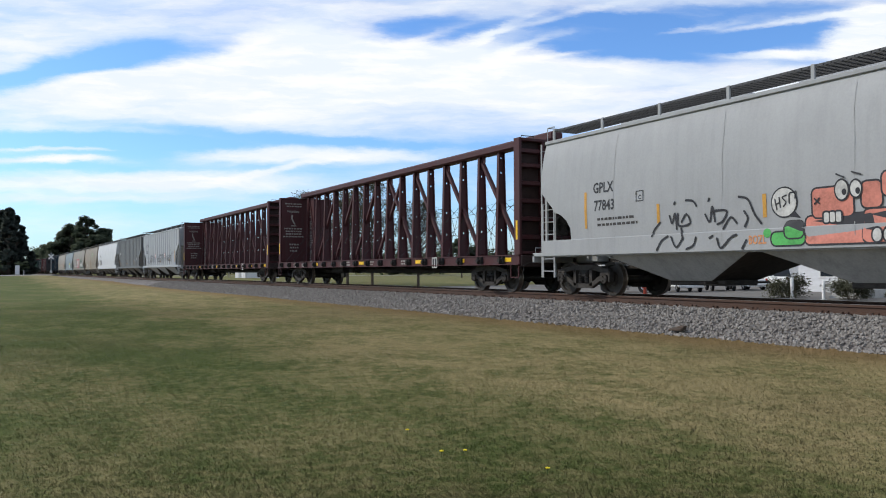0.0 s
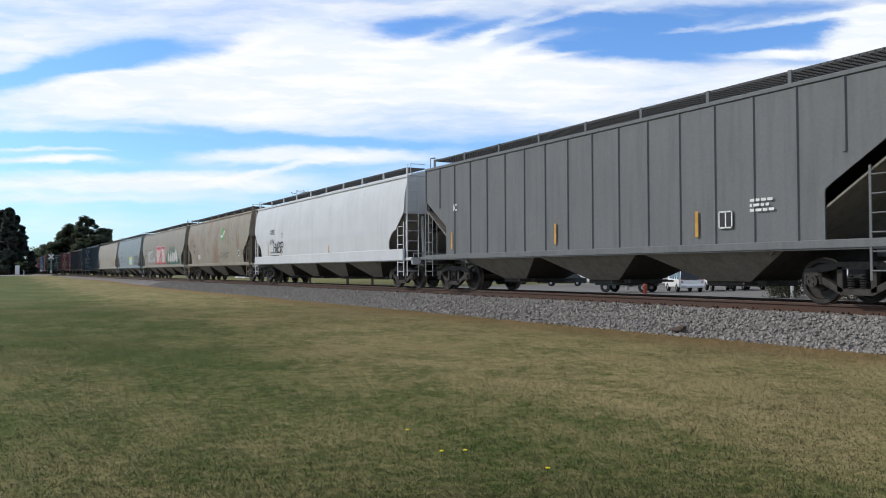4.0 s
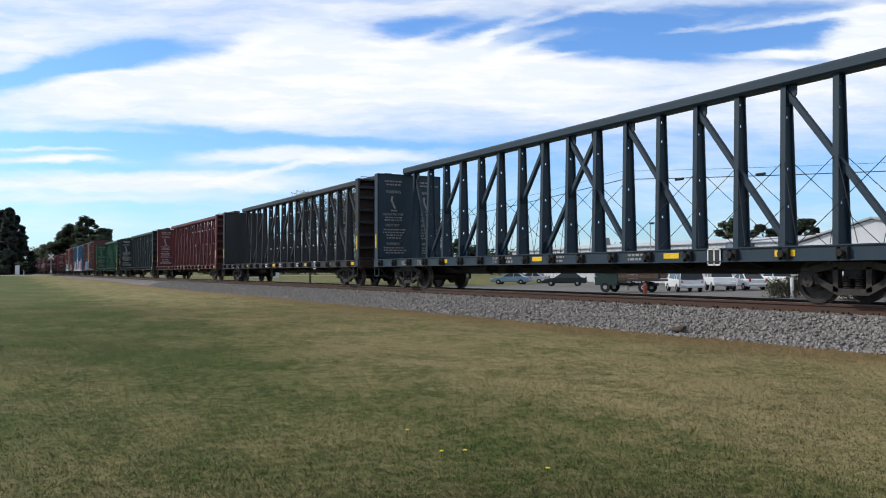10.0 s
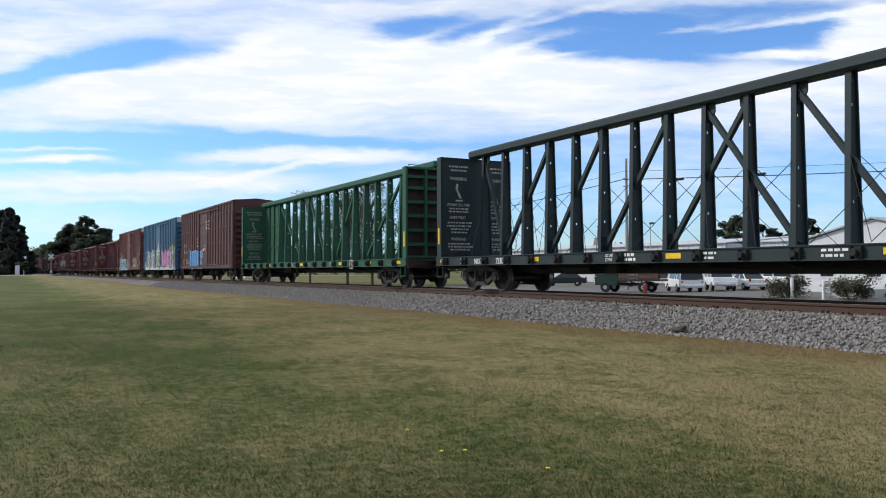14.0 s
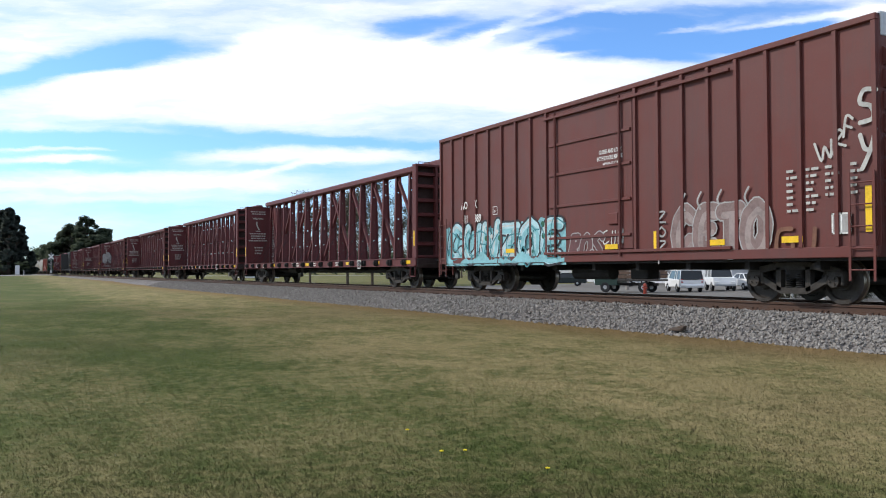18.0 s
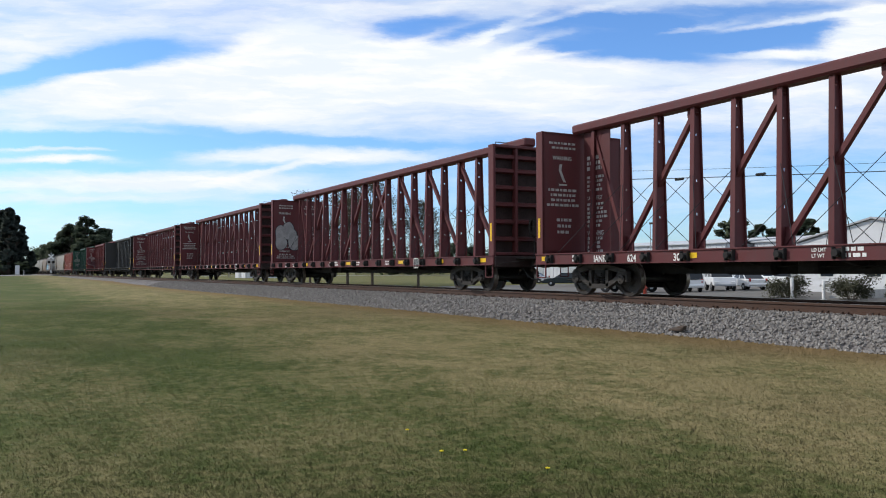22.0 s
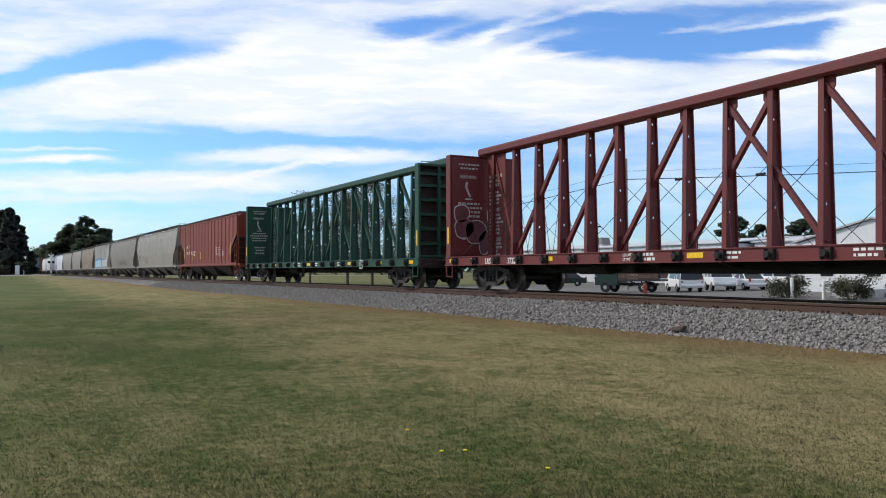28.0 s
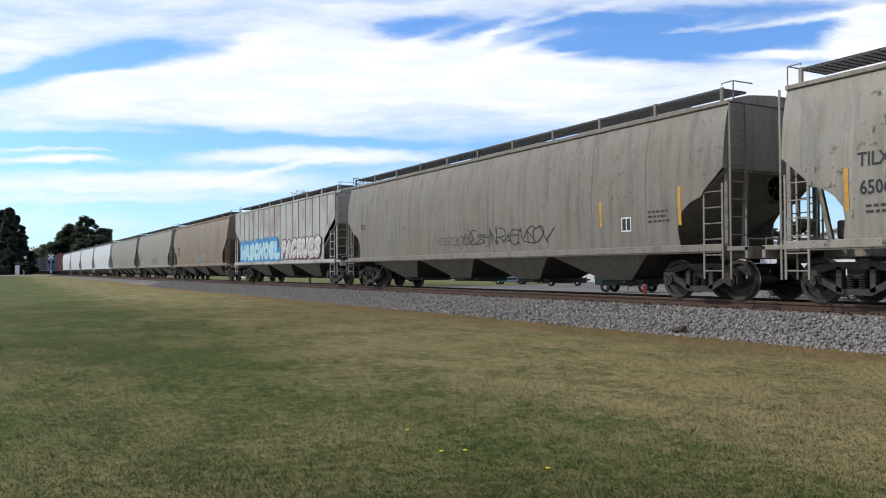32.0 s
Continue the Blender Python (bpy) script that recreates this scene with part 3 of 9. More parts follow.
def ground_coat(car, x0, x1, z0, z1, mat, wid, seed, lift=0.002, name="graffiti_ground"):
    """Rolled-on ground with an uneven upper edge."""
    rng = random.Random(seed)
    s = Shape()
    n = max(8, int((x1 - x0) / 0.10))
    vs = []
    for i in range(n + 1):
        x = x0 + (x1 - x0) * i / n
        zt = z1 + rng.uniform(-0.05, 0.05) + 0.10 * math.sin(x * 2.3 + seed) + 0.08 * math.sin(x * 5.9)
        for k in range(4):
            z = z0 + (zt - z0) * k / 3
            vs.append((x, -wid(z) - lift, z))
    s.add(vs, [(4 * i + k, 4 * i + 4 + k, 4 * i + 5 + k, 4 * i + 1 + k) for i in range(n) for k in range(3)])
    return part(name, raw_mesh(s, name, mat), None, car)


def data_panel(car, x, z, wid, mat=None, size=0.36):
    """Black inspection panel with a white border."""
    s = Shape()
    for dx, dz, w, h in ((0, 0, size, 0.03), (0, size - 0.03, size, 0.03), (0, 0, 0.03, size), (size - 0.03, 0, 0.03, size), (size * 0.47, 0, 0.03, size)):
        s.add([(x + dx, -wid(z + dz) - 0.009, z + dz), (x + dx + w, -wid(z + dz) - 0.009, z + dz), (x + dx + w, -wid(z + dz + h) - 0.009, z + dz + h), (x + dx, -wid(z + dz + h) - 0.009, z + dz + h)], [(0, 1, 2, 3)])
    b = Shape()
    b.add([(x, -wid(z) - 0.006, z), (x + size, -wid(z) - 0.006, z), (x + size, -wid(z + size) - 0.006, z + size), (x, -wid(z + size) - 0.006, z + size)], [(0, 1, 2, 3)])
    p = part("inspection_panel", raw_mesh(b, "inspection_panel", mat or INK), None, car, "black panel with a white border")
    part("panel_border", raw_mesh(s, "panel_border", WHITE), None, p)


def stripe_on_side(car, x, z0, z1, wid, w=0.1, mat=None):
    s = Shape()
    n = 5
    vs = []
    for i in range(n + 1):
        z = z0 + (z1 - z0) * i / n
        for dx in (-w / 2, w / 2):
            vs.append((x + dx, -wid(z) - 0.007, z))
    s.add(vs, [(2 * i, 2 * i + 1, 2 * i + 3, 2 * i + 2) for i in range(n)])
    part("reflector_strip", raw_mesh(s, "reflector_strip", mat or YELLOW), None, car, "yellow reflector strip")


# ---- centerbeam lumber cars ----
CB_H = 11.24
CB_POSTS = [0.10 + (i + 0.5) * 1.23 for i in range(-9, 9)]


def pipe(s, pts, r, n=6):
    """Round bar bent through pts, one closed skin."""
    pts = [Vector(q) for q in pts]
    vs = []
    for i, q in enumerate(pts):
        d = (pts[min(i + 1, len(pts) - 1)] - pts[max(i - 1, 0)]).normalized()
        a = d.cross(Vector((0, 0, 1)))
        if a.length < 1e-3:
            a = d.cross(Vector((1, 0, 0)))
        a.normalize()
        b = d.cross(a)
        vs += [q + (a * math.cos(6.2832 * k / n) + b * math.sin(6.2832 * k / n)) * r for k in range(n)]
    fs = [(i * n + k, i * n + (k + 1) % n, (i + 1) * n + (k + 1) % n, (i + 1) * n + k) for i in range(len(pts) - 1) for k in range(n)]
    s.add(vs, fs + [tuple(range(n - 1, -1, -1)), tuple((len(pts) - 1) * n + k for k in range(n))])
    return s


def post_mesh(mat):
    s = Shape()
    zb, zt = 1.08, 4.56

    def half(z):
        return 0.21 + (0.11 - 0.21) * (z - zb) / (zt - zb)
    # flanges, wide apart at the foot and close at the top
    for sy in (-1, 1):
        vs = []
        for z in (zb, zt):
            w = half(z)
            vs += [(0.066, sy * w, z), (0.066, sy * (w - 0.028), z), (-0.066, sy * (w - 0.028), z), (-0.066, sy * w, z)]
        s.add(vs, [(0, 1, 2, 3), (7, 6, 5, 4), (0, 4, 5, 1), (1, 5, 6, 2), (2, 6, 7, 3), (3, 7, 4, 0)])
    # web with lightening and tie-down holes
    zs = [zb]
    holes = set()
    for z in (1.95, 2.75, 3.85, 4.33):
        holes.add(len(zs))
        zs += [z, z + 0.06]
    zs.append(zt)
    hole_y = 0.024
    vs, fs = [], []
    for sx in (0.014, -0.014):
        for z in zs:
            w = half(z) - 0.02
            vs += [(sx, -w, z), (sx, -hole_y, z), (sx, hole_y, z), (sx, w, z)]
    m = 4 * len(zs)
    for i in range(len(zs) - 1):
        for k in range(3):
            a0, a1, a2, a3 = 4 * i + k, 4 * i + k + 1, 4 * i + k + 5, 4 * i + k + 4
            if k == 1 and i in holes:
                for p, q in ((a0, a1), (a1, a2), (a2, a3), (a3, a0)):
                    fs.append((p, p + m, q + m, q))
                continue
            fs += [(a0, a1, a2, a3), (a3 + m, a2 + m, a1 + m, a0 + m)]
    s.add(vs, fs)
    return s.mesh("post", mat)


def winch_mesh(mat):
    s = Shape()
    s.lathe((0, -0.05, 0), "y", [(-0.10, 0.04), (-0.10, 0.065), (-0.06, 0.075), (-0.05, 0.05), (0.02, 0.05), (0.02, 0.085), (0.05, 0.085)], 10)
    s.cbox((-0.10, 0.0, 0.0), (0.03, 0.14, 0.22), 0.008)
    s.cbox((0.10, 0.0, 0.0), (0.03, 0.14, 0.22), 0.008)
    return s.mesh("winch", mat)


def cable_mesh(d):
    s = Shape()
    for sy in (-1, 1):
        s.tube((-d / 2, sy * 0.12, 2.95), (d / 2, sy * 1.33, 1.13), 0.0075, 4)
        s.tube((d / 2, sy * 0.12, 2.95), (-d / 2, sy * 1.33, 1.13), 0.0075, 4)
    return s.mesh("tie_down_cable", CABLE)


def bulkhead_shape():
    """Sheet; its inner face looks along -x, ribs along +x."""
    return Shape().cbox((0.02, 0, 2.80), (0.04, 2.84, 3.42), 0.01)


def flange_mesh(mat):
    return Shape().cbox((0.15, 0, 2.80), (0.30, 0.09, 3.42), 0.02).mesh("edge_flange", mat)


def bulk_beam_mesh(mat):
    return Shape().cbox((0.15, 0, 0), (0.30, 2.66, 0.09), 0.015).mesh("cross_flange", mat)


def stiffener_mesh(mat):
    s = Shape()
    s.prism([(0.04, -0.09), (0.22, -0.05), (0.22, 0.05), (0.04, 0.09)], "y", -1.30, 1.30)
    return s.mesh("stiffener", mat)


def centerbeam(col, label, opera=False, panel=False, web=False):
    car = thing("centerbeam_flatcar", pose(0, YC, RAIL), label, "railcar", "cars of the freight train")
    key = col.name
    H = CB_H
    for sy in (-1, 1):
        s = Shape()
        s.prism([(sy * 1.33, 0.81), (sy * 1.49, 0.81), (sy * 1.49, 0.84), (sy * 1.44, 0.84), (sy * 1.44, 1.08), (sy * 1.47, 1.08), (sy * 1.47, 1.105), (sy * 1.33, 1.105)], "x", -H, H)
        part("side_sill", s, col, car)
    s = Shape()
    for sy in (-1, 1):
        s.box((0, sy * 0.83, 1.06), (2 * H - 0.1, 1.06, 0.03))
    part("deck", s, col, car)
    s = Shape()
    s.prism([(-H, 1.02), (-H, 0.78), (-9.9, 0.74), (-7.2, 0.56), (7.2, 0.56), (9.9, 0.74), (H, 0.78), (H, 1.02)], "y", -0.28, 0.28)
    part("center_sill", s, BLACK, car)
    cb = cached(("cbr", key), lambda: Shape().prism([(-1.36, 1.03), (-1.36, 0.90), (-0.28, 0.66), (0.28, 0.66), (1.36, 0.90), (1.36, 1.03)], "x", -0.06, 0.06).mesh("cross_bearer", BLACK))
    for i in range(-4, 5):
        part("cross_bearer", cb, None, car, at=pose(i * 2.2, 0, 0))
    s = Shape()
    s.cbox((0, 0, 4.665), (2 * H - 0.1, 0.42, 0.26), 0.05)
    part("top_chord", s, col, car)
    pm = cached(("post", key), lambda: post_mesh(col))
    for x in CB_POSTS:
        if (opera and abs(x) > 8.9) or (panel and abs(x) > 8.3):
            continue
        part("post", pm, None, car, at=pose(x, 0, 0))
    for top, bot in (((7.995, 4.305), (3.075, 0.615)) if panel else ((-0.615, 1.845), (1.845, 4.305), (4.305, 6.765), (6.765, 9.225), (10.455, 9.225))):
        if opera and top > 10:
            continue

        def dm(top=top, bot=bot):
            s = Shape()
            s.beam((top, 0.0, 4.44), (bot, 0.0, 1.18), 0.12, 0.11, (1, 0, 0))
            for x, z in ((top, 4.40), (bot, 1.28)):
                g = 0.20 if bot > top else -0.20
                g = g if z > 3 else -g
                s.prism([(x, z + 0.14), (x + g * 1.25, z + 0.14), (x + g * 1.25, z - 0.06), (x + g * 0.5, z - 0.28), (x, z - 0.28)] if z > 3 else
                        [(x, z - 0.14), (x + g * 1.25, z - 0.14), (x + g * 1.25, z + 0.06), (x + g * 0.5, z + 0.28), (x, z + 0.28)], "y", -0.02, 0.02)
            return s.mesh("diagonal", col)
        me = cached(("diag", key, top, bot), dm)
        part("diagonal", me, None, car, at=pose(0.10, 0, 0))
        part("diagonal", me, None, car, at=pose(0.10, 0, 0, 0, 0, 180))
    if opera:
        for sg in (-1, 1):
            s = Shape()
            n = 16
            x0, x1, zb, zt, r = 8.95, 10.8, 1.10, 4.54, 0.52
            xm = (x0 + x1) / 2
            arch = [(xm - r, 1.7)] + [(xm - r * math.cos(math.pi * k / n), 3.2 + r * math.sin(math.pi * k / n)) for k in range(n + 1)] + [(xm + r, 1.7)]
            outer = [(x0, zb)] + [(x0 + (x1 - x0) * k / n, zt) for k in range(n + 1)] + [(x1, zb)]
            vs = [(sg * p[0], yy, p[1]) for yy in (-0.03, 0.03) for p in arch + outer]
            m = len(arch)
            fs = []
            for i in range(m):
                j = (i + 1) % m
                fs += [(i, j, m + j, m + i), (2 * m + i, 3 * m + i, 3 * m + j, 2 * m + j), (i, 2 * m + i, 2 * m + j, j), (m + i, m + j, 3 * m + j, 3 * m + i)]
            s.add(vs, fs)
            part("window_panel", s, col, car, "solid end panel with an arched opening")
    if web:
        for sg in (-1, 1):
            part("web_plate", Shape().cbox((sg * 10.3, 0, 2.83), (1.1, 0.03, 3.46), 0.005), col, car)
    if panel:
        for sg in (-1, 1):
            part("end_panel", Shape().cbox((sg * 9.45, 0, 2.82), (2.75, 0.05, 3.48), 0.01), col, car, "solid ribbed end panel")
            for k in range(4):
                part("panel_rib", Shape().cbox((sg * (8.15 + 0.88 * k), 0, 2.82), (0.09, 0.22, 3.48), 0.02), col, car)
            for z in (2.1, 3.35):
                part("panel_stringer", Shape().cbox((sg * 9.45, 0, z), (2.7, 0.14, 0.08), 0.02), col, car)
    wm = cached(("winch",), lambda: winch_mesh(BLACK))
    for i, x in enumerate(CB_POSTS):
        part("winch", wm, None, car, at=pose(x - 0.18, -1.46, 0.95))
        part("winch", wm, None, car, at=pose(x - 0.18, 1.46, 0.95, 0, 0, 180))
    cm = cached("cable", lambda: cable_mesh(1.23))
    for i in range(len(CB_POSTS) - 1):
        if opera or (i % 6 == 4):
            continue
        part("tie_down_cable", cm, None, car, at=pose((CB_POSTS[i] + CB_POSTS[i + 1]) / 2, 0, 0))
    bm_ = cached(("bulk", key), lambda: bulkhead_shape().mesh("bulkhead", col))
    sm = cached(("stiff", key), lambda: stiffener_mesh(col))
    for sg in (-1, 1):
        b = part("bulkhead", bm_, None, car, at=pose(sg * (H - 0.30), 0, 0, 0, 0, 0 if sg > 0 else 180))
        for yy in (-1.375, 1.375):
            part("edge_flange", cached(("efl", key), lambda: flange_mesh(col)), None, b, at=pose(0.0, yy, 0))
        for z in (1.16, 4.46):
            part("cross_flange", cached(("cfl", key), lambda: bulk_beam_mesh(col)), None, b, at=pose(0, 0, z))
        for z in (1.62, 2.15, 2.68, 3.2, 3.72, 4.15):
            part("stiffener", sm, None, b, at=pose(0, 0, z))
        # thin dark sheet over the outer face; soot and end shade as colour
        part("backing_sheet", cached("bks", lambda: Shape().cbox((0.05, 0, 2.80), (0.012, 2.66, 3.30), 0.003).mesh("backing_sheet", SOOT_SHADE)), None, b, "outer face darkened with soot and painted-in shade")
        for yy in (-0.55, 0.55):
            part("upright", cached(("upr", key), lambda: Shape().cbox((0.17, 0, 2.80), (0.22, 0.10, 3.34), 0.02).mesh("upright", col)), None, b, at=pose(0, yy, 0))
        for sy in (-1, 1):
            part("reflector_strip", cached("rsv", lambda: Shape().box((0, 0, 0), (0.09, 0.006, 0.55)).mesh("reflector_strip", YELLOW)), None, car, "yellow reflector strip",
                 at=pose(sg * (H - 0.15), sy * 1.425, 1.82))
        for sy in (-1, 1):
            s = Shape()
            s.beam((sg * (H - 0.05), sy * 1.43, 0.45), (sg * (H - 0.45), sy * 1.43, 0.45), 0.03, 0.03)
            for xx in (0.05, 0.45):
                s.beam((sg * (H - xx), sy * 1.43, 0.45), (sg * (H - xx), sy * 1.43, 0.88), 0.03, 0.03)
            part("sill_step", s, col, car)
        s = Shape()
        for z in (1.5, 1.9, 2.3, 2.7, 3.1, 3.5, 3.9, 4.3):
            s.tube((sg * (H + 0.05), 0.95, z), (sg * (H + 0.05), 1.35, z), 0.012, 4)
        for yy in (0.95, 1.35):
            s.tube((sg * (H + 0.05), yy, 1.3), (sg * (H + 0.05), yy, 4.4), 0.016, 4)
        part("end_ladder", s, col, car)
    # hand brake at the leading end, plate marks on the end posts
    s = Shape()
    s.lathe((H + 0.22, 0.0, 2.0), "x", [(-0.015, 0.25), (-0.015, 0.29), (0.015, 0.29), (0.015, 0.25), (-0.015, 0.25)], 18)
    for k in range(3):
        w = math.pi * k / 3
        s.tube((H + 0.22, -0.26 * math.cos(w), 2.0 - 0.26 * math.sin(w)), (H + 0.22, 0.26 * math.cos(w), 2.0 + 0.26 * math.sin(w)), 0.012, 4)
    s.cbox((H + 0.12, 0.0, 1.95), (0.18, 0.30, 0.55), 0.02)
    s.tube((H + 0.1, 0.0, 1.7), (H + 0.1, 0.0, 0.8), 0.02, 5)
    part("hand_brake", s, STEEL, car)
    part("brake_platform", Shape().cbox((H + 0.25, 0, 1.02), (0.5, 1.3, 0.05), 0.01).cbox((H + 0.05, 0.9, 1.0), (0.2, 0.5, 0.3), 0.02), STEEL, car)
    # end sills take the same dark colour, soot with shade painted in
    part("end_sill", Shape().cbox((H - 0.05, 0, 0.92), (0.22, 2.80, 0.34), 0.02), SOOT_SHADE, car)
    part("end_sill", Shape().cbox((-H + 0.05, 0, 0.92), (0.22, 2.80, 0.34), 0.02), SOOT_SHADE, car)
    part("uncoupling_lever", pipe(Shape(), [(H + 0.12, -1.38, 0.62), (H + 0.14, -1.38, 0.80), (H + 0.16, -1.2, 0.88), (H + 0.3, -0.1, 0.98)], 0.014), STEEL, car)
    part("grab_iron", pipe(Shape(), [(H - 0.22, -1.2, 4.52), (H - 0.22, -1.2, 4.60), (H - 0.22, -0.75, 4.60), (H - 0.22, -0.75, 4.52)], 0.014), STEEL, car)
    rf = cached("rsh", lambda: Shape().box((0, 0, 0), (0.46, 0.006, 0.12)).mesh("reflector_strip", YELLOW))
    for k, x in enumerate((-10.72, -5.53, -0.2, 4.92, 7.9, 10.6)):
        part("reflector_strip", rf, None, car, "yellow reflector strip", at=pose(x, -1.445, 0.965))
    s = Shape()
    s.tube((-5.2, -0.55, 0.72), (-4.0, -0.55, 0.72), 0.18, 12)
    s.cbox((-3.2, -0.5, 0.72), (0.45, 0.3, 0.3), 0.04)
    s.tube((-4.0, -0.55, 0.72), (8.5, -0.42, 0.66), 0.02, 5)
    part("brake_cylinder", s, BLACK, car)
    for sg in (-1, 1):
        add_truck(car, sg * 9.02)
    add_ends(car, H - 0.05)
    return car


def cb_wid(z):
    return 1.44


# ---- covered hoppers ----
def prof_round(z):
    pts = ((1.0, 1.50), (1.5, 1.545), (2.2, 1.575), (2.9, 1.56), (3.5, 1.50), (3.9, 1.42), (4.15, 1.34), (4.22, 1.28), (4.34, 0.8), (4.42, 0.0))
    return interp(pts, z)


def prof_flat(z):
    pts = ((1.0, 1.50), (4.08, 1.50), (4.10, 1.48), (4.30, 0.8), (4.38, 0.0))
    return interp(pts, z)


def interp(pts, z):
    if z <= pts[0][0]:
        return pts[0][1]
    for (z0, w0), (z1, w1) in zip(pts, pts[1:]):
        if z <= z1:
            return w0 + (w1 - w0) * (z - z0) / (z1 - z0)
    return pts[-1][1]


def ladder(s, p, q, across, n, r=0.014):
    """Two stiles from p to q, set apart by the vector across, with n rungs."""
    p, q, across = Vector(p), Vector(q), Vector(across)
    for o in (Vector((0, 0, 0)), across):
        s.beam(p + o, q + o, 0.045, 0.02)
    for i in range(n):
        a = p + (q - p) * ((i + 0.5) / n)
        s.tube(a, a + across, r, 5)


def hopper(L, col, label, bays=4, ribbed=False, roofcol=None, name="covered_hopper_car", seed=0, baycol=None, postcol=None, walk_z=4.46, deep=0.16):
    car = thing(name, pose(0, YC, RAIL), label, "railcar", "cars of the freight train")
    H = L / 2
    wid = prof_flat if ribbed else prof_round
    roofcol = roofcol or col
    baycol = baycol or DIRTY
    postcol = postcol or col
    if ribbed:
        cut = ((1.0, 1.45), (1.15, 1.45), (2.1, 1.45), (2.15, 1.40), (3.05, 0.0), (4.3, 0.0))
    else:
        cut = ((1.0, 1.25), (1.25, 1.25), (1.5, 1.30), (1.75, 1.27), (1.95, 1.12), (2.1, 0.92), (2.2, 0.6), (2.32, 0.52), (2.78, 0.0), (4.3, 0.0))
    zs = [1.10, 1.25, 1.4, 1.55, 1.75, 1.95, 2.05, 2.12, 2.2, 2.32, 2.5, 2.78, 3.06, 3.3, 3.55, 3.8, 4.0, 4.08, 4.15]
    nx = 14
    for sy in (-1, 1):
        s = Shape()
        vs, fs = [], []
        for z in zs:
            xe = H - interp(cut, z)
            for i in range(nx + 1):
                x = -xe + 2 * xe * i / nx
                vs.append((x, sy * wid(z), z))
        for z in zs:
            xe = H - interp(cut, z)
            for i in range(nx + 1):
                x = -xe + 2 * xe * i / nx
                vs.append((x, sy * (wid(z) - 0.03), z))
        m, k = nx + 1, len(zs) * (nx + 1)
        for j in range(len(zs) - 1):
            for i in range(nx):
                a = j * m + i
                fs.append((a, a + 1, a + m + 1, a + m))
                fs.append((k + a, k + a + m, k + a + m + 1, k + a + 1))
            fs.append((j * m, j * m + m, k + j * m + m, k + j * m))
            fs.append((j * m + nx, k + j * m + nx, k + j * m + m + nx, j * m + m + nx))
        for i in range(nx):
            fs.append((i, k + i, k + i + 1, i + 1))
        s.add(vs, fs)
        side = part("side_wall", s, col, car, smooth=True)
        if ribbed:
            n = int(L / 0.95)
            rm = cached(("rib", col.name), lambda: Shape().prism([(-0.045, 0), (-0.025, -0.035), (0.025, -0.035), (0.045, 0)], "z", 1.12, 4.08).mesh("rib", col))
            rs = cached(("ribs", col.name), lambda: Shape().prism([(-0.045, 0), (-0.025, -0.035), (0.025, -0.035), (0.045, 0)], "z", 2.75, 4.08).mesh("rib", col))
            for i in range(n + 1):
                x = -H + 0.03 + (L - 0.06) * i / n
                if abs(x) > H - 1.0:
                    if abs(x) > H - 0.1:
                        part("rib", cached(("ribt", col.name), lambda: Shape().prism([(-0.045, 0), (-0.025, -0.035), (0.025, -0.035), (0.045, 0)], "z", 3.06, 4.08).mesh("rib", col)), None, side, at=pose(x, sy * 1.50, 0, 0, 0, 0 if sy < 0 else 180))
                    else:
                        part("rib", rs, None, side, at=pose(x, sy * 1.50, 0, 0, 0, 0 if sy < 0 else 180))
                    continue
                if abs(x) > H - 1.5:
                    part("rib", rs, None, side, at=pose(x, sy * 1.50, 0, 0, 0, 0 if sy < 0 else 180))
                    continue
                part("rib", rm, None, side, at=pose(x, sy * 1.50, 0, 0, 0, 0 if sy < 0 else 180))
        s = Shape()
        s.cbox((0, sy * (1.50 if deep < 0.2 else 1.525), 1.03 + deep / 2), (L - 0.1, 0.09, deep), 0.012)
        s.cbox((0, sy * 1.45, 1.02), (L - 0.1, 0.14, 0.03), 0.006)
        part("side_sill", s, postcol, car)
        s = Shape()
        s.cbox((0, sy * (wid(4.1) + 0.015), 4.14), (L + 0.04, 0.07, 0.09), 0.012)
        part("eave_rail", s, roofcol, car)
    # roof
    s = Shape()
    rp = [(-wid(4.15), 4.15), (-1.25, 4.22), (-0.8, 4.33), (0.0, 4.40), (0.8, 4.33), (1.25, 4.22), (wid(4.15), 4.15)]
    s.prism(rp, "x", -H - 0.03, H + 0.03)
    part("roof", s, roofcol, car)
    for k in range(3):
        x = (-1 + k) * L * 0.29
        part("roof_hatch", cached(("hatch", roofcol.name), lambda: Shape().cbox((0, 0, 4.46), (4.2, 0.60, 0.14), 0.04).mesh("roof_hatch", roofcol)), None, car, at=pose(x, 0, 0))
    for sy in (-1, 1):
        s = Shape()
        y = sy * 0.92
        # open grating
        for k in range(9):
            s.beam((-H + 0.25, y + (k - 4) * 0.09, walk_z), (H - 0.25, y + (k - 4) * 0.09, walk_z), 0.02, 0.05)
        n = int(L / 0.16)
        for i in range(n + 1):
            x = -H + 0.25 + (L - 0.5) * i / n
            s.beam((x, y - 0.37, walk_z), (x, y + 0.37, walk_z), 0.02, 0.04)
        part("running_board", s, GRATE, car, "dark steel grating walkway")
        bm_ = cached(("brkt", postcol.name, walk_z), lambda: Shape().cbox((0, 0, (walk_z + 4.20) / 2), (0.09, 0.05, walk_z + 0.04 - 4.16), 0.01).mesh("walkway_bracket", postcol))
        n = max(6, int(L / 2.0))
        for i in range(n + 1):
            part("walkway_bracket", bm_, None, car, at=pose(-H + 0.25 + (L - 0.5) * i / n, sy * 1.28, 0))
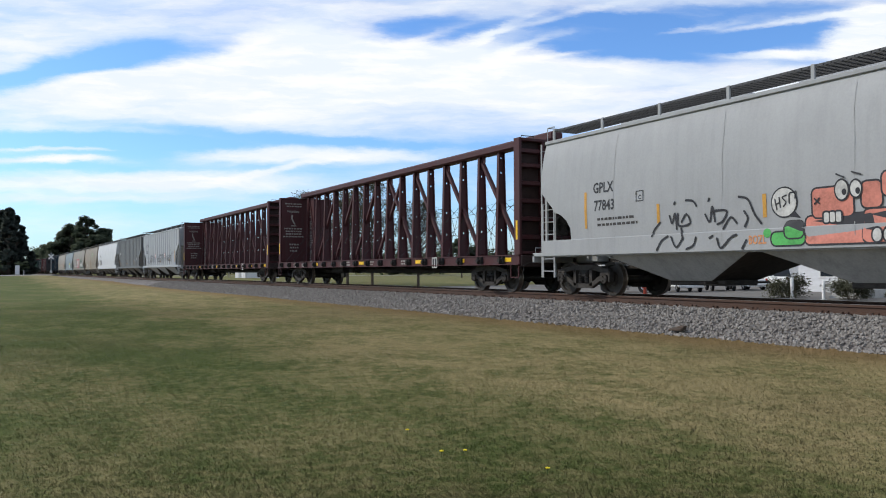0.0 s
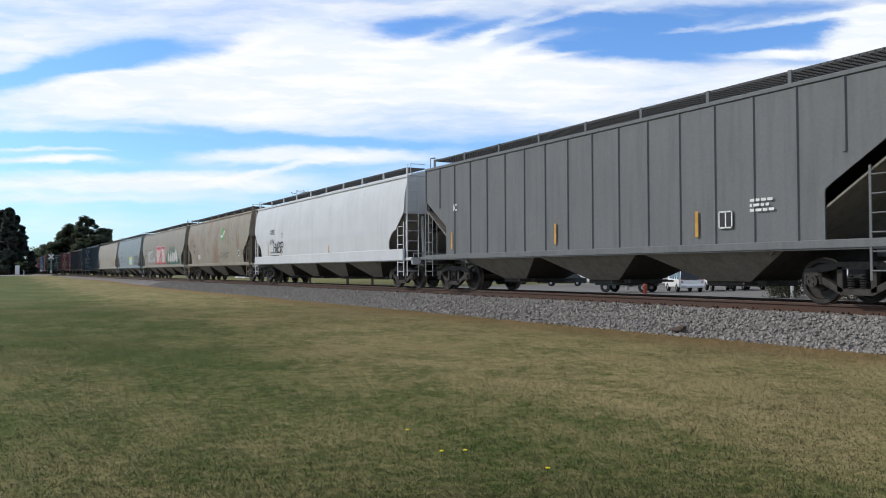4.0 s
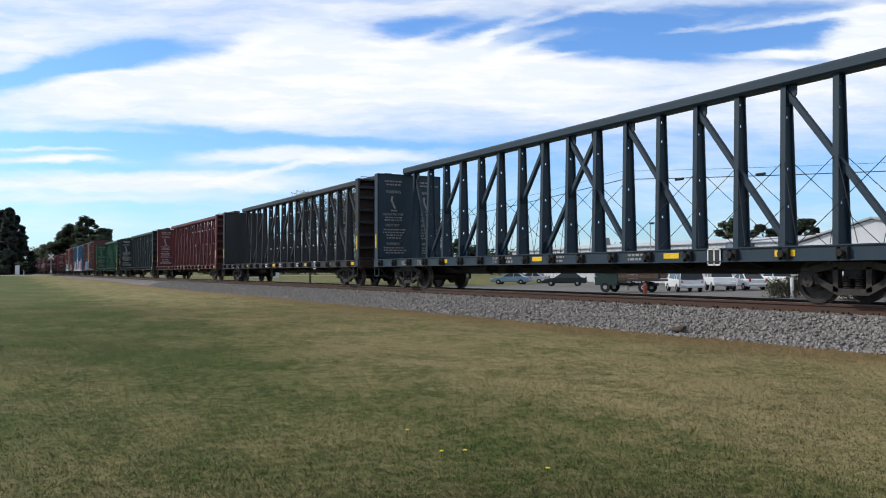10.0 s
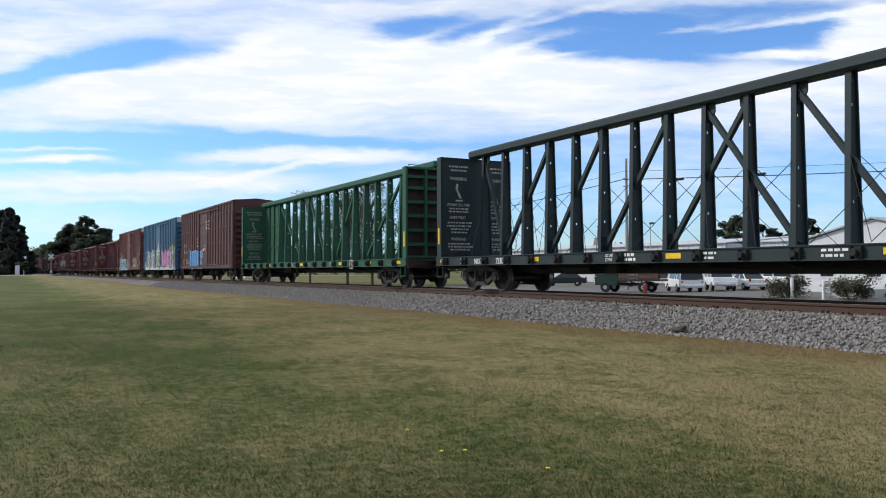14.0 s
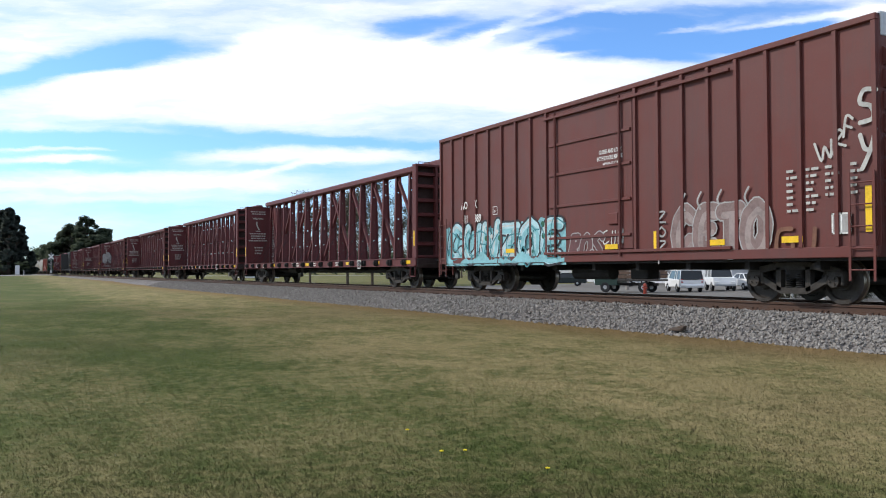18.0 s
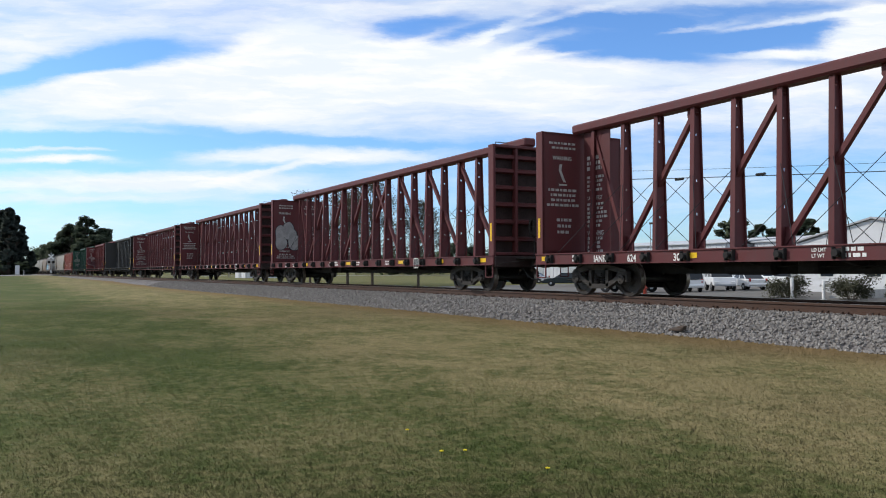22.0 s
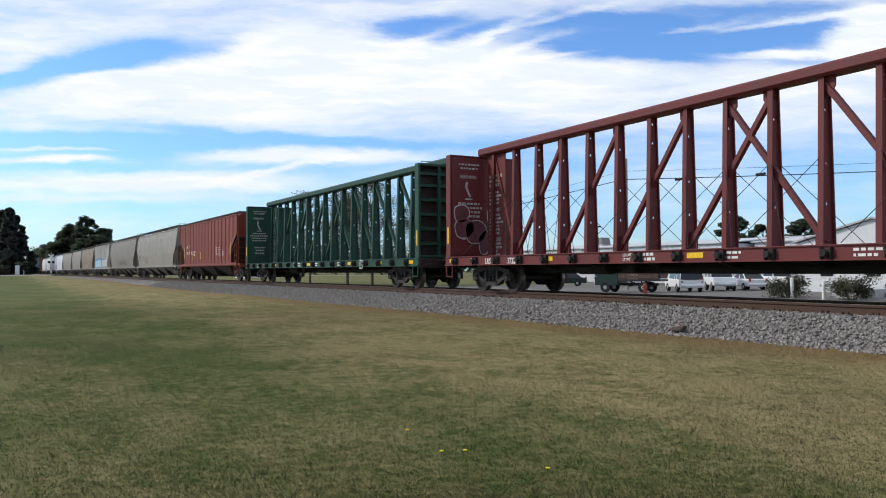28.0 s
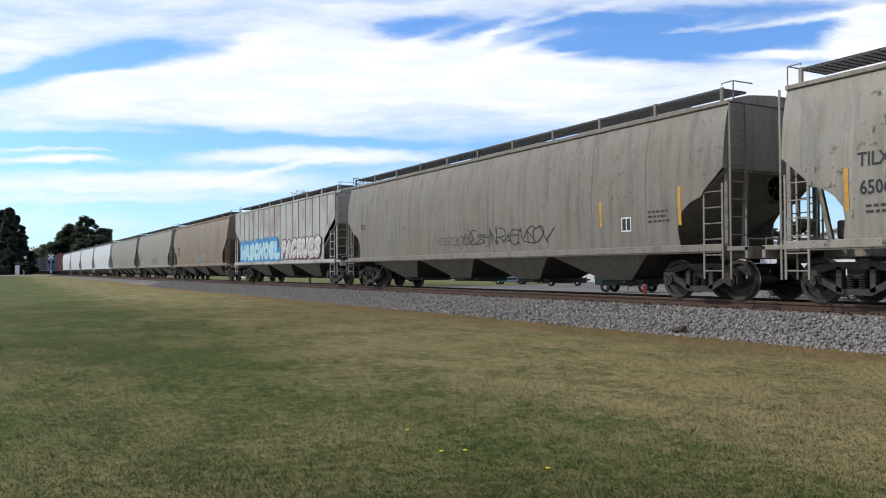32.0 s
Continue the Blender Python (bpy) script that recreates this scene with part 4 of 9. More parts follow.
    for sg in (-1, 1):
        # end wall and slope sheet
        s = Shape()
        zz = [2.75, 3.1, 3.5, 3.9, 4.145]
        out = [(-wid(z) + 0.02, z) for z in zz] + [(wid(z) - 0.02, z) for z in reversed(zz)]
        s.prism(out, "x", sg * (H - 0.04), sg * H)
        part("end_wall", s, col, car)
        s = Shape()
        x0, x1 = sg * (H - 0.03), sg * (H - 2.7)
        s.add([(x0, -1.48, 2.75), (x0, 1.48, 2.75), (x1, 1.45, 0.98), (x1, -1.45, 0.98), (x0, -1.48, 2.70), (x0, 1.48, 2.70), (x1, 1.45, 0.93), (x1, -1.45, 0.93)],
              [(0, 1, 2, 3), (4, 7, 6, 5), (0, 3, 7, 4), (1, 5, 6, 2), (0, 4, 5, 1), (3, 2, 6, 7)])
        part("slope_sheet", s, baycol, car)
        s = Shape()
        s.cbox((sg * (H + 0.12), 0, 1.08), (0.85, 2.96, 0.10), 0.015)
        s.cbox((sg * (H + 0.50), 0, 1.0), (0.10, 2.96, 0.26), 0.02)
        s.cbox((sg * (H - 0.6), 0, 0.98), (1.3, 0.6, 0.2), 0.02)
        part("end_platform", s, postcol, car)
        for sy in (-1, 1):
            part("end_brace", Shape().beam((sg * (H - 0.35), sy * 0.55, 1.1), (sg * (H - 0.1), sy * 0.75, 2.8), 0.09, 0.07, (0, 1, 0)), postcol, car)
            part("corner_post", Shape().beam((sg * (H - 0.05), sy * 1.40, 1.1), (sg * (H - 0.05), sy * 1.40, 2.85), 0.09, 0.05, (0, 1, 0)), postcol, car)
        for sy in (-1, 1):
            s = Shape()
            ladder(s, (sg * (H - 0.55), sy * 1.53, 0.46), (sg * (H - 0.55), sy * 1.53, 2.45), (sg * 0.5, 0, 0), 6)
            part("side_ladder", s, postcol, car)
            s = Shape()
            ladder(s, (sg * (H + 0.1), sy * 1.46, 0.46), (sg * (H + 0.1), sy * 1.46, 4.12), (0, -sy * 0.46, 0), 10)
            part("end_ladder", s, postcol, car)
        for y0 in (-1.28, 1.28) if walk_z > 4.4 else ():
            s = Shape()
            s.tube((sg * (H - 0.25), y0, 4.54), (sg * (H - 0.25), y0, 4.58), 0.014, 5)
            s.tube((sg * (H + 0.05), y0, 4.16), (sg * (H + 0.05), y0, 4.58), 0.014, 5)
            s.tube((sg * (H - 0.25), y0, 4.58), (sg * (H + 0.05), y0, 4.58), 0.014, 5)
            s.tube((sg * (H + 0.05), y0, 4.58), (sg * (H + 0.05), y0 * 0.55, 4.58), 0.014, 5)
            part("roof_grab_iron", s, postcol, car)
        s = Shape()
        for yy in (-1.4, -0.9, -0.3, 0.3, 0.9, 1.4):
            s.tube((sg * (H + 0.5), yy, 1.1), (sg * (H + 0.5), yy, 1.28), 0.012, 4)
        s.tube((sg * (H + 0.5), -1.4, 1.28), (sg * (H + 0.5), 1.4, 1.28), 0.014, 5)
        part("platform_rail", s, postcol, car)
        add_truck(car, sg * (H - 1.15))
    # hand brake at the leading end
    s = Shape()
    s.lathe((H + 0.32, -0.35, 2.35), "x", [(-0.015, 0.25), (-0.015, 0.29), (0.015, 0.29), (0.015, 0.25), (-0.015, 0.25)], 18)
    for k in range(3):
        w = math.pi * k / 3
        s.tube((H + 0.32, -0.35 - 0.26 * math.cos(w), 2.35 - 0.26 * math.sin(w)), (H + 0.32, -0.35 + 0.26 * math.cos(w), 2.35 + 0.26 * math.sin(w)), 0.012, 4)
    s.cbox((H + 0.2, -0.35, 2.3), (0.16, 0.26, 0.5), 0.02)
    part("hand_brake", s, STEEL, car)
    s = Shape()
    s.tube((-H + 0.9, -0.2, 1.45), (-H + 0.9, 0.7, 1.45), 0.2, 12)
    s.cbox((-H + 0.75, -0.6, 1.4), (0.3, 0.4, 0.35), 0.03)
    s.tube((-H + 0.6, 1.0, 1.2), (H - 0.6, 1.0, 1.0), 0.02, 5)
    part("brake_reservoir", s, BLACK, car)
    # outlet bays
    s = Shape()
    for sg in (-1, 1):
        part("stub_sill", Shape().prism([(sg * (H - 0.6), 1.06), (sg * (H - 0.6), 0.80), (sg * (H - 2.4), 0.80), (sg * (H - 3.2), 1.06)], "y", -0.25, 0.25), BLACK, car)
    span = L - 4.6
    bl = span / bays

    narrow = deep > 0.3
    a, b, zt, zb = (bl * 0.49, bl * 0.13, 1.06, 0.40) if narrow else (bl * 0.49, bl * 0.14, 1.06, 0.40)

    def bay():
        s = Shape()
        vs = [(sx * a, sy * 1.44, zt) for sx in (-1, 1) for sy in (-1, 1)] + [(sx * b, sy * 0.72, zb) for sx in (-1, 1) for sy in (-1, 1)]
        s.add(vs, [(0, 1, 3, 2), (4, 6, 7, 5), (0, 4, 5, 1), (2, 3, 7, 6), (0, 2, 6, 4), (1, 5, 7, 3)])
        return s.mesh("outlet_bay", baycol)

    def slope():
        # added dark sheet over a bay's sloping end: grime and shade as colour
        s = Shape()
        vs = [(a + 0.004, -1.41, zt), (a + 0.004, 1.41, zt), (b + 0.004, 0.71, zb), (b + 0.004, -0.71, zb)]
        s.add(vs + [(v[0] + 0.012, v[1], v[2]) for v in vs], [(0, 1, 2, 3), (7, 6, 5, 4), (0, 4, 5, 1), (1, 5, 6, 2), (2, 6, 7, 3), (3, 7, 4, 0)])
        return s.mesh("slope_plate", STEEL)
    bme = cached(("bay", bays, round(L, 1), baycol.name, narrow), bay)
    sme = cached(("slope", bays, round(L, 1), narrow), slope)
    gme = cached(("gate", round(b, 2)), lambda: Shape().cbox((0, 0, 0.36), (2 * b + 0.25, 1.3, 0.13), 0.02).cbox((b + 0.2, -0.6, 0.36), (0.3, 0.12, 0.12), 0.02).tube((b + 0.1, -1.05, 0.36), (b + 0.1, 1.05, 0.36), 0.03, 6).mesh("outlet_gate", STEEL))
    for i in range(bays):
        x = -span / 2 + bl * (i + 0.5)
        ob = part("outlet_bay", bme, None, car, at=pose(x, 0, 0))
        part("outlet_gate", gme, None, ob)
        part("slope_plate", sme, None, ob)
        part("slope_plate", sme, None, ob, at=pose(0, 0, 0, 0, 0, 180))
    add_ends(car, H + 0.48)
    return car, wid


# ---- boxcars ----
def boxcar(L, col, label, top=5.10, roofcol=None, panels=False, far=False):
    car = thing("boxcar", pose(0, YC, RAIL), label, "railcar", "cars of the freight train")
    H = L / 2
    W = 1.50

    def wid(z):
        return W + 0.03
    zb = 0.86
    roofcol = roofcol or col
    for sy in (-1, 1):
        side = part("side_wall", Shape().cbox((0, sy * (W - 0.03), (zb + top) / 2), (L, 0.06, top - zb), 0.01), col, car)
        part("bottom_sill", Shape().cbox((0, sy * (W + 0.01), zb + 0.10), (L, 0.08, 0.2), 0.012), col, side)
        part("top_rail", Shape().cbox((0, sy * (W + 0.02), top - 0.06), (L, 0.10, 0.12), 0.015), col, side)
        rb = cached(("brib", col.name, top), lambda: Shape().prism([(-0.05, 0.002), (-0.04, -0.06), (0.04, -0.06), (0.05, 0.002)], "z", zb + 0.2, top - 0.12).mesh("rib", col))
        n = 3 if far else 8
        for sg in (-1, 1):
            for i in range(n + 1):
                x = sg * (1.75 + (H - 0.06 - 1.75) * i / n)
                part("rib", rb, None, side, at=pose(x, sy * W, 0, 0, 0, 0 if sy < 0 else 180))
        if panels:
            for z in (2.55, 3.55, 4.45):
                for sg in (-1, 1):
                    s = Shape()
                    s.cbox((sg * (H + 1.75) / 2, sy * (W + 0.015), z), (H - 1.75, 0.05, 0.07), 0.01)
                    part("stringer", s, col, side)
        s = Shape()
        s.cbox((0, sy * (W - 0.005), (zb + top) / 2 + 0.02), (3.3, 0.06, top - zb - 0.55), 0.015)
        door = part("sliding_door", s, col, car)
        s = Shape()
        for z in (1.5, 2.35, 3.2, 4.0):
            s.cbox((0, sy * (W + 0.035), z), (3.2, 0.06, 0.07), 0.008)
        part("door_rail", s, col, door)
        for x in (-1.3, 1.25):
            part("lock_rod", Shape().tube((x, sy * (W + 0.08), 1.0), (x, sy * (W + 0.08), 4.85), 0.036, 6), col, door)
        part("lock_box", Shape().cbox((1.0, sy * (W + 0.05), 1.9), (0.35, 0.06, 0.28), 0.02), col, door)
        s = Shape()
        for zz in (top - 0.30, zb + 0.24):
            part("door_track", Shape().cbox((1.4, sy * (W + 0.07), zz), (6.4, 0.07, 0.07), 0.01), col, car)
        for sg in (-1, 1):
            s = Shape()
            ladder(s, (sg * (H - 0.52), sy * (W + 0.10), 0.45), (sg * (H - 0.52), sy * (W + 0.10), 2.35), (sg * 0.46, 0, 0), 5)
            part("side_ladder", s, col, car)
    s = Shape()
    s.prism([(-W, top - 0.04), (-W, top), (-0.02, top + 0.14), (0.02, top + 0.14), (W, top), (W, top - 0.04)], "x", -H, H)
    part("roof", s, roofcol, car)
    rr = cached(("rrib", roofcol.name, top), lambda: Shape().beam((0, -W + 0.05, top + 0.02), (0, 0, top + 0.16), 0.08, 0.04).beam((0, 0, top + 0.16), (0, W - 0.05, top + 0.02), 0.08, 0.04).mesh("roof_rib", roofcol))
    for i in range(0 if far else 13):
        part("roof_rib", rr, None, car, at=pose(-H + 0.5 + (L - 1.0) * i / 12, 0, 0))
    for sg in (-1, 1):
        s = Shape()
        s.cbox((sg * (H - 0.03), 0, (zb + top) / 2 - 0.15), (0.06, 2 * W - 0.10, top - zb - 0.3), 0.01)
        e = part("end_wall", s, col, car)
        cr = cached(("corr", col.name), lambda: Shape().prism([(0, -0.17), (0.12, -0.06), (0.12, 0.06), (0, 0.17)], "y", -W + 0.12, W - 0.12).mesh("corrugation", col))
        for k in range(0 if far else 9):
            part("corrugation", cr, None, e, at=pose(sg * H, 0, 1.2 + k * 0.39, 0, 0, 0 if sg > 0 else 180))
        s = Shape()
        s.cbox((sg * (H - 0.02), 0, top - 0.17), (0.07, 2 * W - 0.12, 0.42), 0.01)
        s.prism([(-W + 0.06, top), (0, top + 0.12), (W - 0.06, top)], "x", sg * (H - 0.05), sg * (H + 0.01))
        part("end_cap", s, roofcol, car)
        s = Shape()
        ladder(s, (sg * (H + 0.14), -1.42, 0.5), (sg * (H + 0.14), -1.42, 2.6), (0, 0.46, 0), 6)
        s.cbox((sg * (H + 0.25), 0, 1.0), (0.45, 1.4, 0.05), 0.01)
        part("end_ladder", s, col, car)
        add_truck(car, sg * (H - 2.1))
    s = Shape()
    s.prism([(-H, 0.86), (-H, 0.66), (H, 0.66), (H, 0.86)], "y", -0.35, 0.35)
    s.box((0, 0, 0.84), (L - 0.05, 2 * W - 0.05, 0.06))
    for i in range(-4, 5):
        s.box((i * 1.6, 0, 0.74), (0.12, 2.7, 0.18))
    s.tube((-1.5, -0.7, 0.58), (0, -0.7, 0.58), 0.18, 10)
    s.cbox((1.2, -0.75, 0.58), (0.6, 0.4, 0.3), 0.03)
    part("underframe", s, BLACK, car)
    add_ends(car, H + 0.15)
    return car, wid
# ---- ground ----
def sstep(a, b, x):
    t = max(0.0, min(1.0, (x - a) / (b - a)))
    return t * t * (3 - 2 * t)


ZFAR = -0.35


def ground_z(x, y):
    lawn = 0.0 if y < 2 else min(0.20, (y - 2) * 0.018)
    z = lawn + (ZFAR - lawn) * sstep(17.5, 24.0, y)
    rise = 0.62 * sstep(60, 170, -x) * (1 - 0.55 * sstep(45, 90, y))
    near = 0.03 * noise.noise(Vector((x * 0.12, y * 0.12, 0.3))) * (1 if abs(x) < 120 and -40 < y < 120 else 0)
    z = z + rise + near
    cut = sstep(9.5, 11.7, y) * (1 - sstep(18.0, 20.5, y))
    return z + (min(z, 0.36) - z) * cut


def spaced(lo, hi, step, grow, far):
    a = []
    v = lo
    while v <= hi:
        a.append(v)
        v += step
    s, v = step, hi
    up = []
    while v < far:
        s *= grow
        v += s
        up.append(v)
    s, v = step, lo
    dn = []
    while v > -far:
        s *= grow
        v -= s
        dn.append(v)
    return dn[::-1] + a + up


def lawn_colour(nt):
    """Green and straw patches of the mown lawn, dried out towards the track; returns colour, fine grain."""
    v = coords(nt, shuffle=False)
    vl = coords(nt, (0.55, 1.0, 1.0), shuffle=False)
    f1, _ = noise_node(nt, vl, 0.34, 3, 0.5, 0.36, 0.64)
    f2, _ = noise_node(nt, vl, 1.15, 5, 0.62, 0.36, 0.64)
    f5, _ = noise_node(nt, v, 6.0, 5, 0.7, 0.36, 0.64)
    f6, raw = noise_node(nt, v, 55.0, 4, 0.75, 0.34, 0.66)
    f7, _ = noise_node(nt, v, 0.10, 3, 0.5, 0.40, 0.60)
    tc = nt.nodes.new("ShaderNodeTexCoord")
    sp = nt.nodes.new("ShaderNodeSeparateXYZ")
    nt.links.new(tc.outputs["Object"], sp.inputs[0])

    def band(lo, hi, a=0.0, bb=1.0, axis=1):
        r = nt.nodes.new("ShaderNodeMapRange")
        r.interpolation_type = "SMOOTHSTEP"
        r.inputs[1].default_value, r.inputs[2].default_value, r.inputs[3].default_value, r.inputs[4].default_value = lo, hi, a, bb
        nt.links.new(sp.outputs[axis], r.inputs[0])
        return r.outputs[0]

    def mth(op, a, bb, clamp=True):
        n = nt.nodes.new("ShaderNodeMath")
        n.operation, n.use_clamp = op, clamp
        for i, k in enumerate((a, bb)):
            if isinstance(k, (int, float)):
                n.inputs[i].default_value = k
            else:
                nt.links.new(k, n.inputs[i])
        return n.outputs[0]

    def total(*items):
        acc = None
        for f, k in items:
            t = mth("MULTIPLY", f, k, False)
            acc = t if acc is None else mth("ADD", acc, t, False)
        return acc
    green, straw, brown = (0.083, 0.105, 0.028), (0.292, 0.236, 0.113), (0.222, 0.142, 0.066)
    dry = total((f1, 0.26), (f2, 0.32), (f5, 0.36), (f7, 0.14), (band(2.6, 7.2), 0.66), (band(-15.0, -4.0, 0.0, 1.0, 0), 0.09), (mth("MULTIPLY", band(-24.0, -9.0, 1.0, 0.0, 0), band(3.0, 8.0, 1.0, 0.0)), -0.16))
    dry = mth("SUBTRACT", dry, 0.42)
    dry = mth("MULTIPLY", dry, band(17, 24, 1.0, 0.45))
    c = lerp_node(nt, dry, green, straw)
    deep = mth("MULTIPLY", mth("SUBTRACT", 1.0, f2), mth("SUBTRACT", 1.0, f5))
    c = lerp_node(nt, mth("MULTIPLY", deep, 0.55), c, (0.064, 0.088, 0.022))
    c = lerp_node(nt, mth("MULTIPLY", mth("MULTIPLY", f1, mth("SUBTRACT", 1.0, f7)), 0.45), c, (0.185, 0.145, 0.072))
    c = lerp_node(nt, mth("MULTIPLY", mth("MULTIPLY", band(9.6, 11.6), band(13, 14, 1.0, 0.0)), 0.75), c, brown)
    return c, f6, raw


def ground_mat():
    m, nt, b = mat_nodes("lawn_and_field", 0.95)
    b.inputs["Specular IOR Level"].default_value = 0.1
    c, f6, raw = lawn_colour(nt)
    grain = lerp_node(nt, f6, (0.70, 0.70, 0.68), (1.07, 1.06, 1.04))
    c = lerp_node(nt, 1.0, c, (1, 1, 1), "MULTIPLY")
    c.node.inputs[7].default_value = (1, 1, 1, 1)
    nt.links.new(grain, c.node.inputs[7])
    nt.links.new(c, b.inputs["Base Color"])
    bump_in(nt, b, raw, 0.4, 0.03)
    return m


def build_ground():
    xs = spaced(-120, 40, 2.0, 1.35, 2600)
    ys = spaced(-8, 60, 1.0, 1.35, 2600)
    vs = [(x, y, ground_z(x, y)) for y in ys for x in xs]
    n = len(xs)
    fs = [(j * n + i, j * n + i + 1, (j + 1) * n + i + 1, (j + 1) * n + i) for j in range(len(ys) - 1) for i in range(n - 1)]
    me = bpy.data.meshes.new("ground")
    me.from_pydata(vs, [], fs)
    me.shade_smooth()
    me.materials.append(ground_mat())
    tagged(new("ground", me), "mown lawn of green and straw-coloured grass", "ground", kind="structure")


build_ground()


# ---- track ----
def ballast_mat():
    m, nt, b = mat_nodes("crushed_stone", 0.9)
    v = coords(nt, shuffle=False)
    vor = nt.nodes.new("ShaderNodeTexVoronoi")
    vor.inputs["Scale"].default_value = 16.0
    nt.links.new(v, vor.inputs["Vector"])
    f1, _ = noise_node(nt, v, 1.1, 5)
    sepc = nt.nodes.new("ShaderNodeSeparateColor")
    nt.links.new(vor.outputs["Color"], sepc.inputs[0])
    c = lerp_node(nt, sepc.outputs[0], (0.085, 0.075, 0.070), (0.25, 0.23, 0.215))
    c = lerp_node(nt, f1, c, (0.15, 0.12, 0.095), "MIX")
    d = nt.nodes.new("ShaderNodeMix")
    d.data_type = "RGBA"
    d.inputs[0].default_value = 0.72
    nt.links.new(c, d.inputs[6])
    nt.links.new(lerp_node(nt, sepc.outputs[1], (0.085, 0.078, 0.074), (0.27, 0.25, 0.238)), d.inputs[7])
    nt.links.new(d.outputs[2], b.inputs["Base Color"])
    bump_in(nt, b, vor.outputs["Distance"], 0.9, 0.05)
    return m


def stone_mat():
    m, nt, b = mat_nodes("loose_stone", 0.9)
    gi = nt.nodes.new("ShaderNodeNewGeometry")
    v = coords(nt, shuffle=False)
    f1, raw = noise_node(nt, v, 30, 4)
    c = lerp_node(nt, gi.outputs["Random Per Island"], (0.10, 0.088, 0.078), (0.345, 0.320, 0.290))
    c = lerp_node(nt, f1, c, times((0.22, 0.20, 0.178), 1.0))
    nt.links.new(c, b.inputs["Base Color"])
    return m


BALLAST = ballast_mat()
STONE = stone_mat()
TRACK_X0, TRACK_X1 = -1250.0, 720.0


def build_track():
    # ballast bed follows the ground at its toe
    xs = [x for x in spaced(-150, 20, 3.0, 1.4, 1300) if TRACK_X0 <= x <= TRACK_X1]
    ys = (-2.90, -2.35, -1.75, -1.45, -1.30, 0.0, 1.30, 1.45, 2.3, 3.3)
    top = RAIL - 0.20
    zt = (None, 0.45, 0.80, 0.97, 1.0, 1.0, 1.0, 0.97, 0.5, None)
    vs = []
    for x in xs:
        for y, k in zip(ys, zt):
            g = ground_z(x, YC + y) - 0.02
            z = g if k is None else g + (top - g) * k
            vs.append((x, YC + y + (0.08 * noise.noise(Vector((x * 0.4, y, 5))) if k is None else 0), z))
    n = len(ys)
    fs = [(i * n + j, (i + 1) * n + j, (i + 1) * n + j + 1, i * n + j + 1) for i in range(len(xs) - 1) for j in range(n - 1)]
    me = bpy.data.meshes.new("ballast_bed")
    me.from_pydata(vs, [], fs)
    me.materials.append(BALLAST)
    bed = tagged(new("ballast_bed", me), "grey crushed-stone ballast bed beneath the rails", "ballast", kind="structure")
    track = tagged(new("railway_track"), "rusty steel rails spiked to dark wooden ties", "railway track", kind="structure")
    prof = [(-0.075, -0.185), (0.075, -0.185), (0.075, -0.165), (0.012, -0.14), (0.010, -0.055), (0.036, -0.045), (0.036, -0.008), (0.028, 0.0),
            (-0.028, 0.0), (-0.036, -0.008), (-0.036, -0.045), (-0.010, -0.055), (-0.012, -0.14), (-0.075, -0.165)]
    for sy in (-1, 1):
        y0 = YC + sy * 0.755
        s = Shape()
        s.prism([(y0 + p[0], RAIL + p[1]) for p in prof], "x", TRACK_X0, TRACK_X1)
        rail = part("rail", s, RUSTY, track)
        s = Shape()
        s.box(((TRACK_X0 + TRACK_X1) / 2, y0, RAIL + 0.001), (TRACK_X1 - TRACK_X0, 0.045, 0.004))
        part("running_surface", s, TREAD, rail, "polished rail head")
    tie = Shape().cbox((0, 0, 0), (0.23, 2.60, 0.18), 0.015).mesh("tie", TIEWOOD)
    plate = Shape().cbox((0, 0, 0), (0.19, 0.36, 0.03), 0.005)
    for sx in (-0.06, 0.06):
        for sy in (-0.1, 0.1):
            plate.cbox((sx, sy, 0.03), (0.03, 0.05, 0.05), 0.006)
    plate = plate.mesh("tie_plate", RUSTY)
    rng = random.Random(4)
    n0 = int(80 / 0.53)
    for i in range(n0):
        x = -70 + i * 0.53
        t = part("tie", tie, None, track, at=pose(x + rng.uniform(-0.03, 0.03), YC + rng.uniform(-0.05, 0.05), RAIL - 0.285, 0, 0, rng.uniform(-1, 1)))
        for sy in (-0.755, 0.755):
            part("tie_plate", plate, None, t, at=pose(0, sy, 0.095))
    s = Shape()
    x = -70 - 0.53
    while x > -420:
        s.box((x, YC, RAIL - 0.285), (0.23, 2.6, 0.18))
        x -= 0.53
    x = -70 + n0 * 0.53
    while x < 120:
        s.box((x, YC, RAIL - 0.285), (0.23, 2.6, 0.18))
        x += 0.53
    far = part("ties_far", s, TIEWOOD, track)
    far.name = "tie_row"
    far["kind"] = "stuff"
    # loose stones on the near shoulder
    rs = np.random.RandomState(7)
    base = np.array([(1, 0, 0), (-1, 0, 0), (0, 1, 0), (0, -1, 0), (0, 0, 1), (0, 0, -1)], float)
    tri = np.array([(0, 2, 4), (2, 1, 4), (1, 3, 4), (3, 0, 4), (2, 0, 5), (1, 2, 5), (3, 1, 5), (0, 3, 5)])
    N = 26000
    u = rs.rand(N)
    X = -6 - 70 * u ** 1.5 + 2
    yy = -3.08 + 1.88 * rs.rand(N) ** 0.9
    ang = rs.rand(N, 3) * 6.28
    sz = (0.022 + 0.028 * rs.rand(N))
    vsn = np.zeros((N, 6, 3))
    prof_y = np.array([-3.2, -2.90, -2.35, -1.75, -1.45, -1.2])
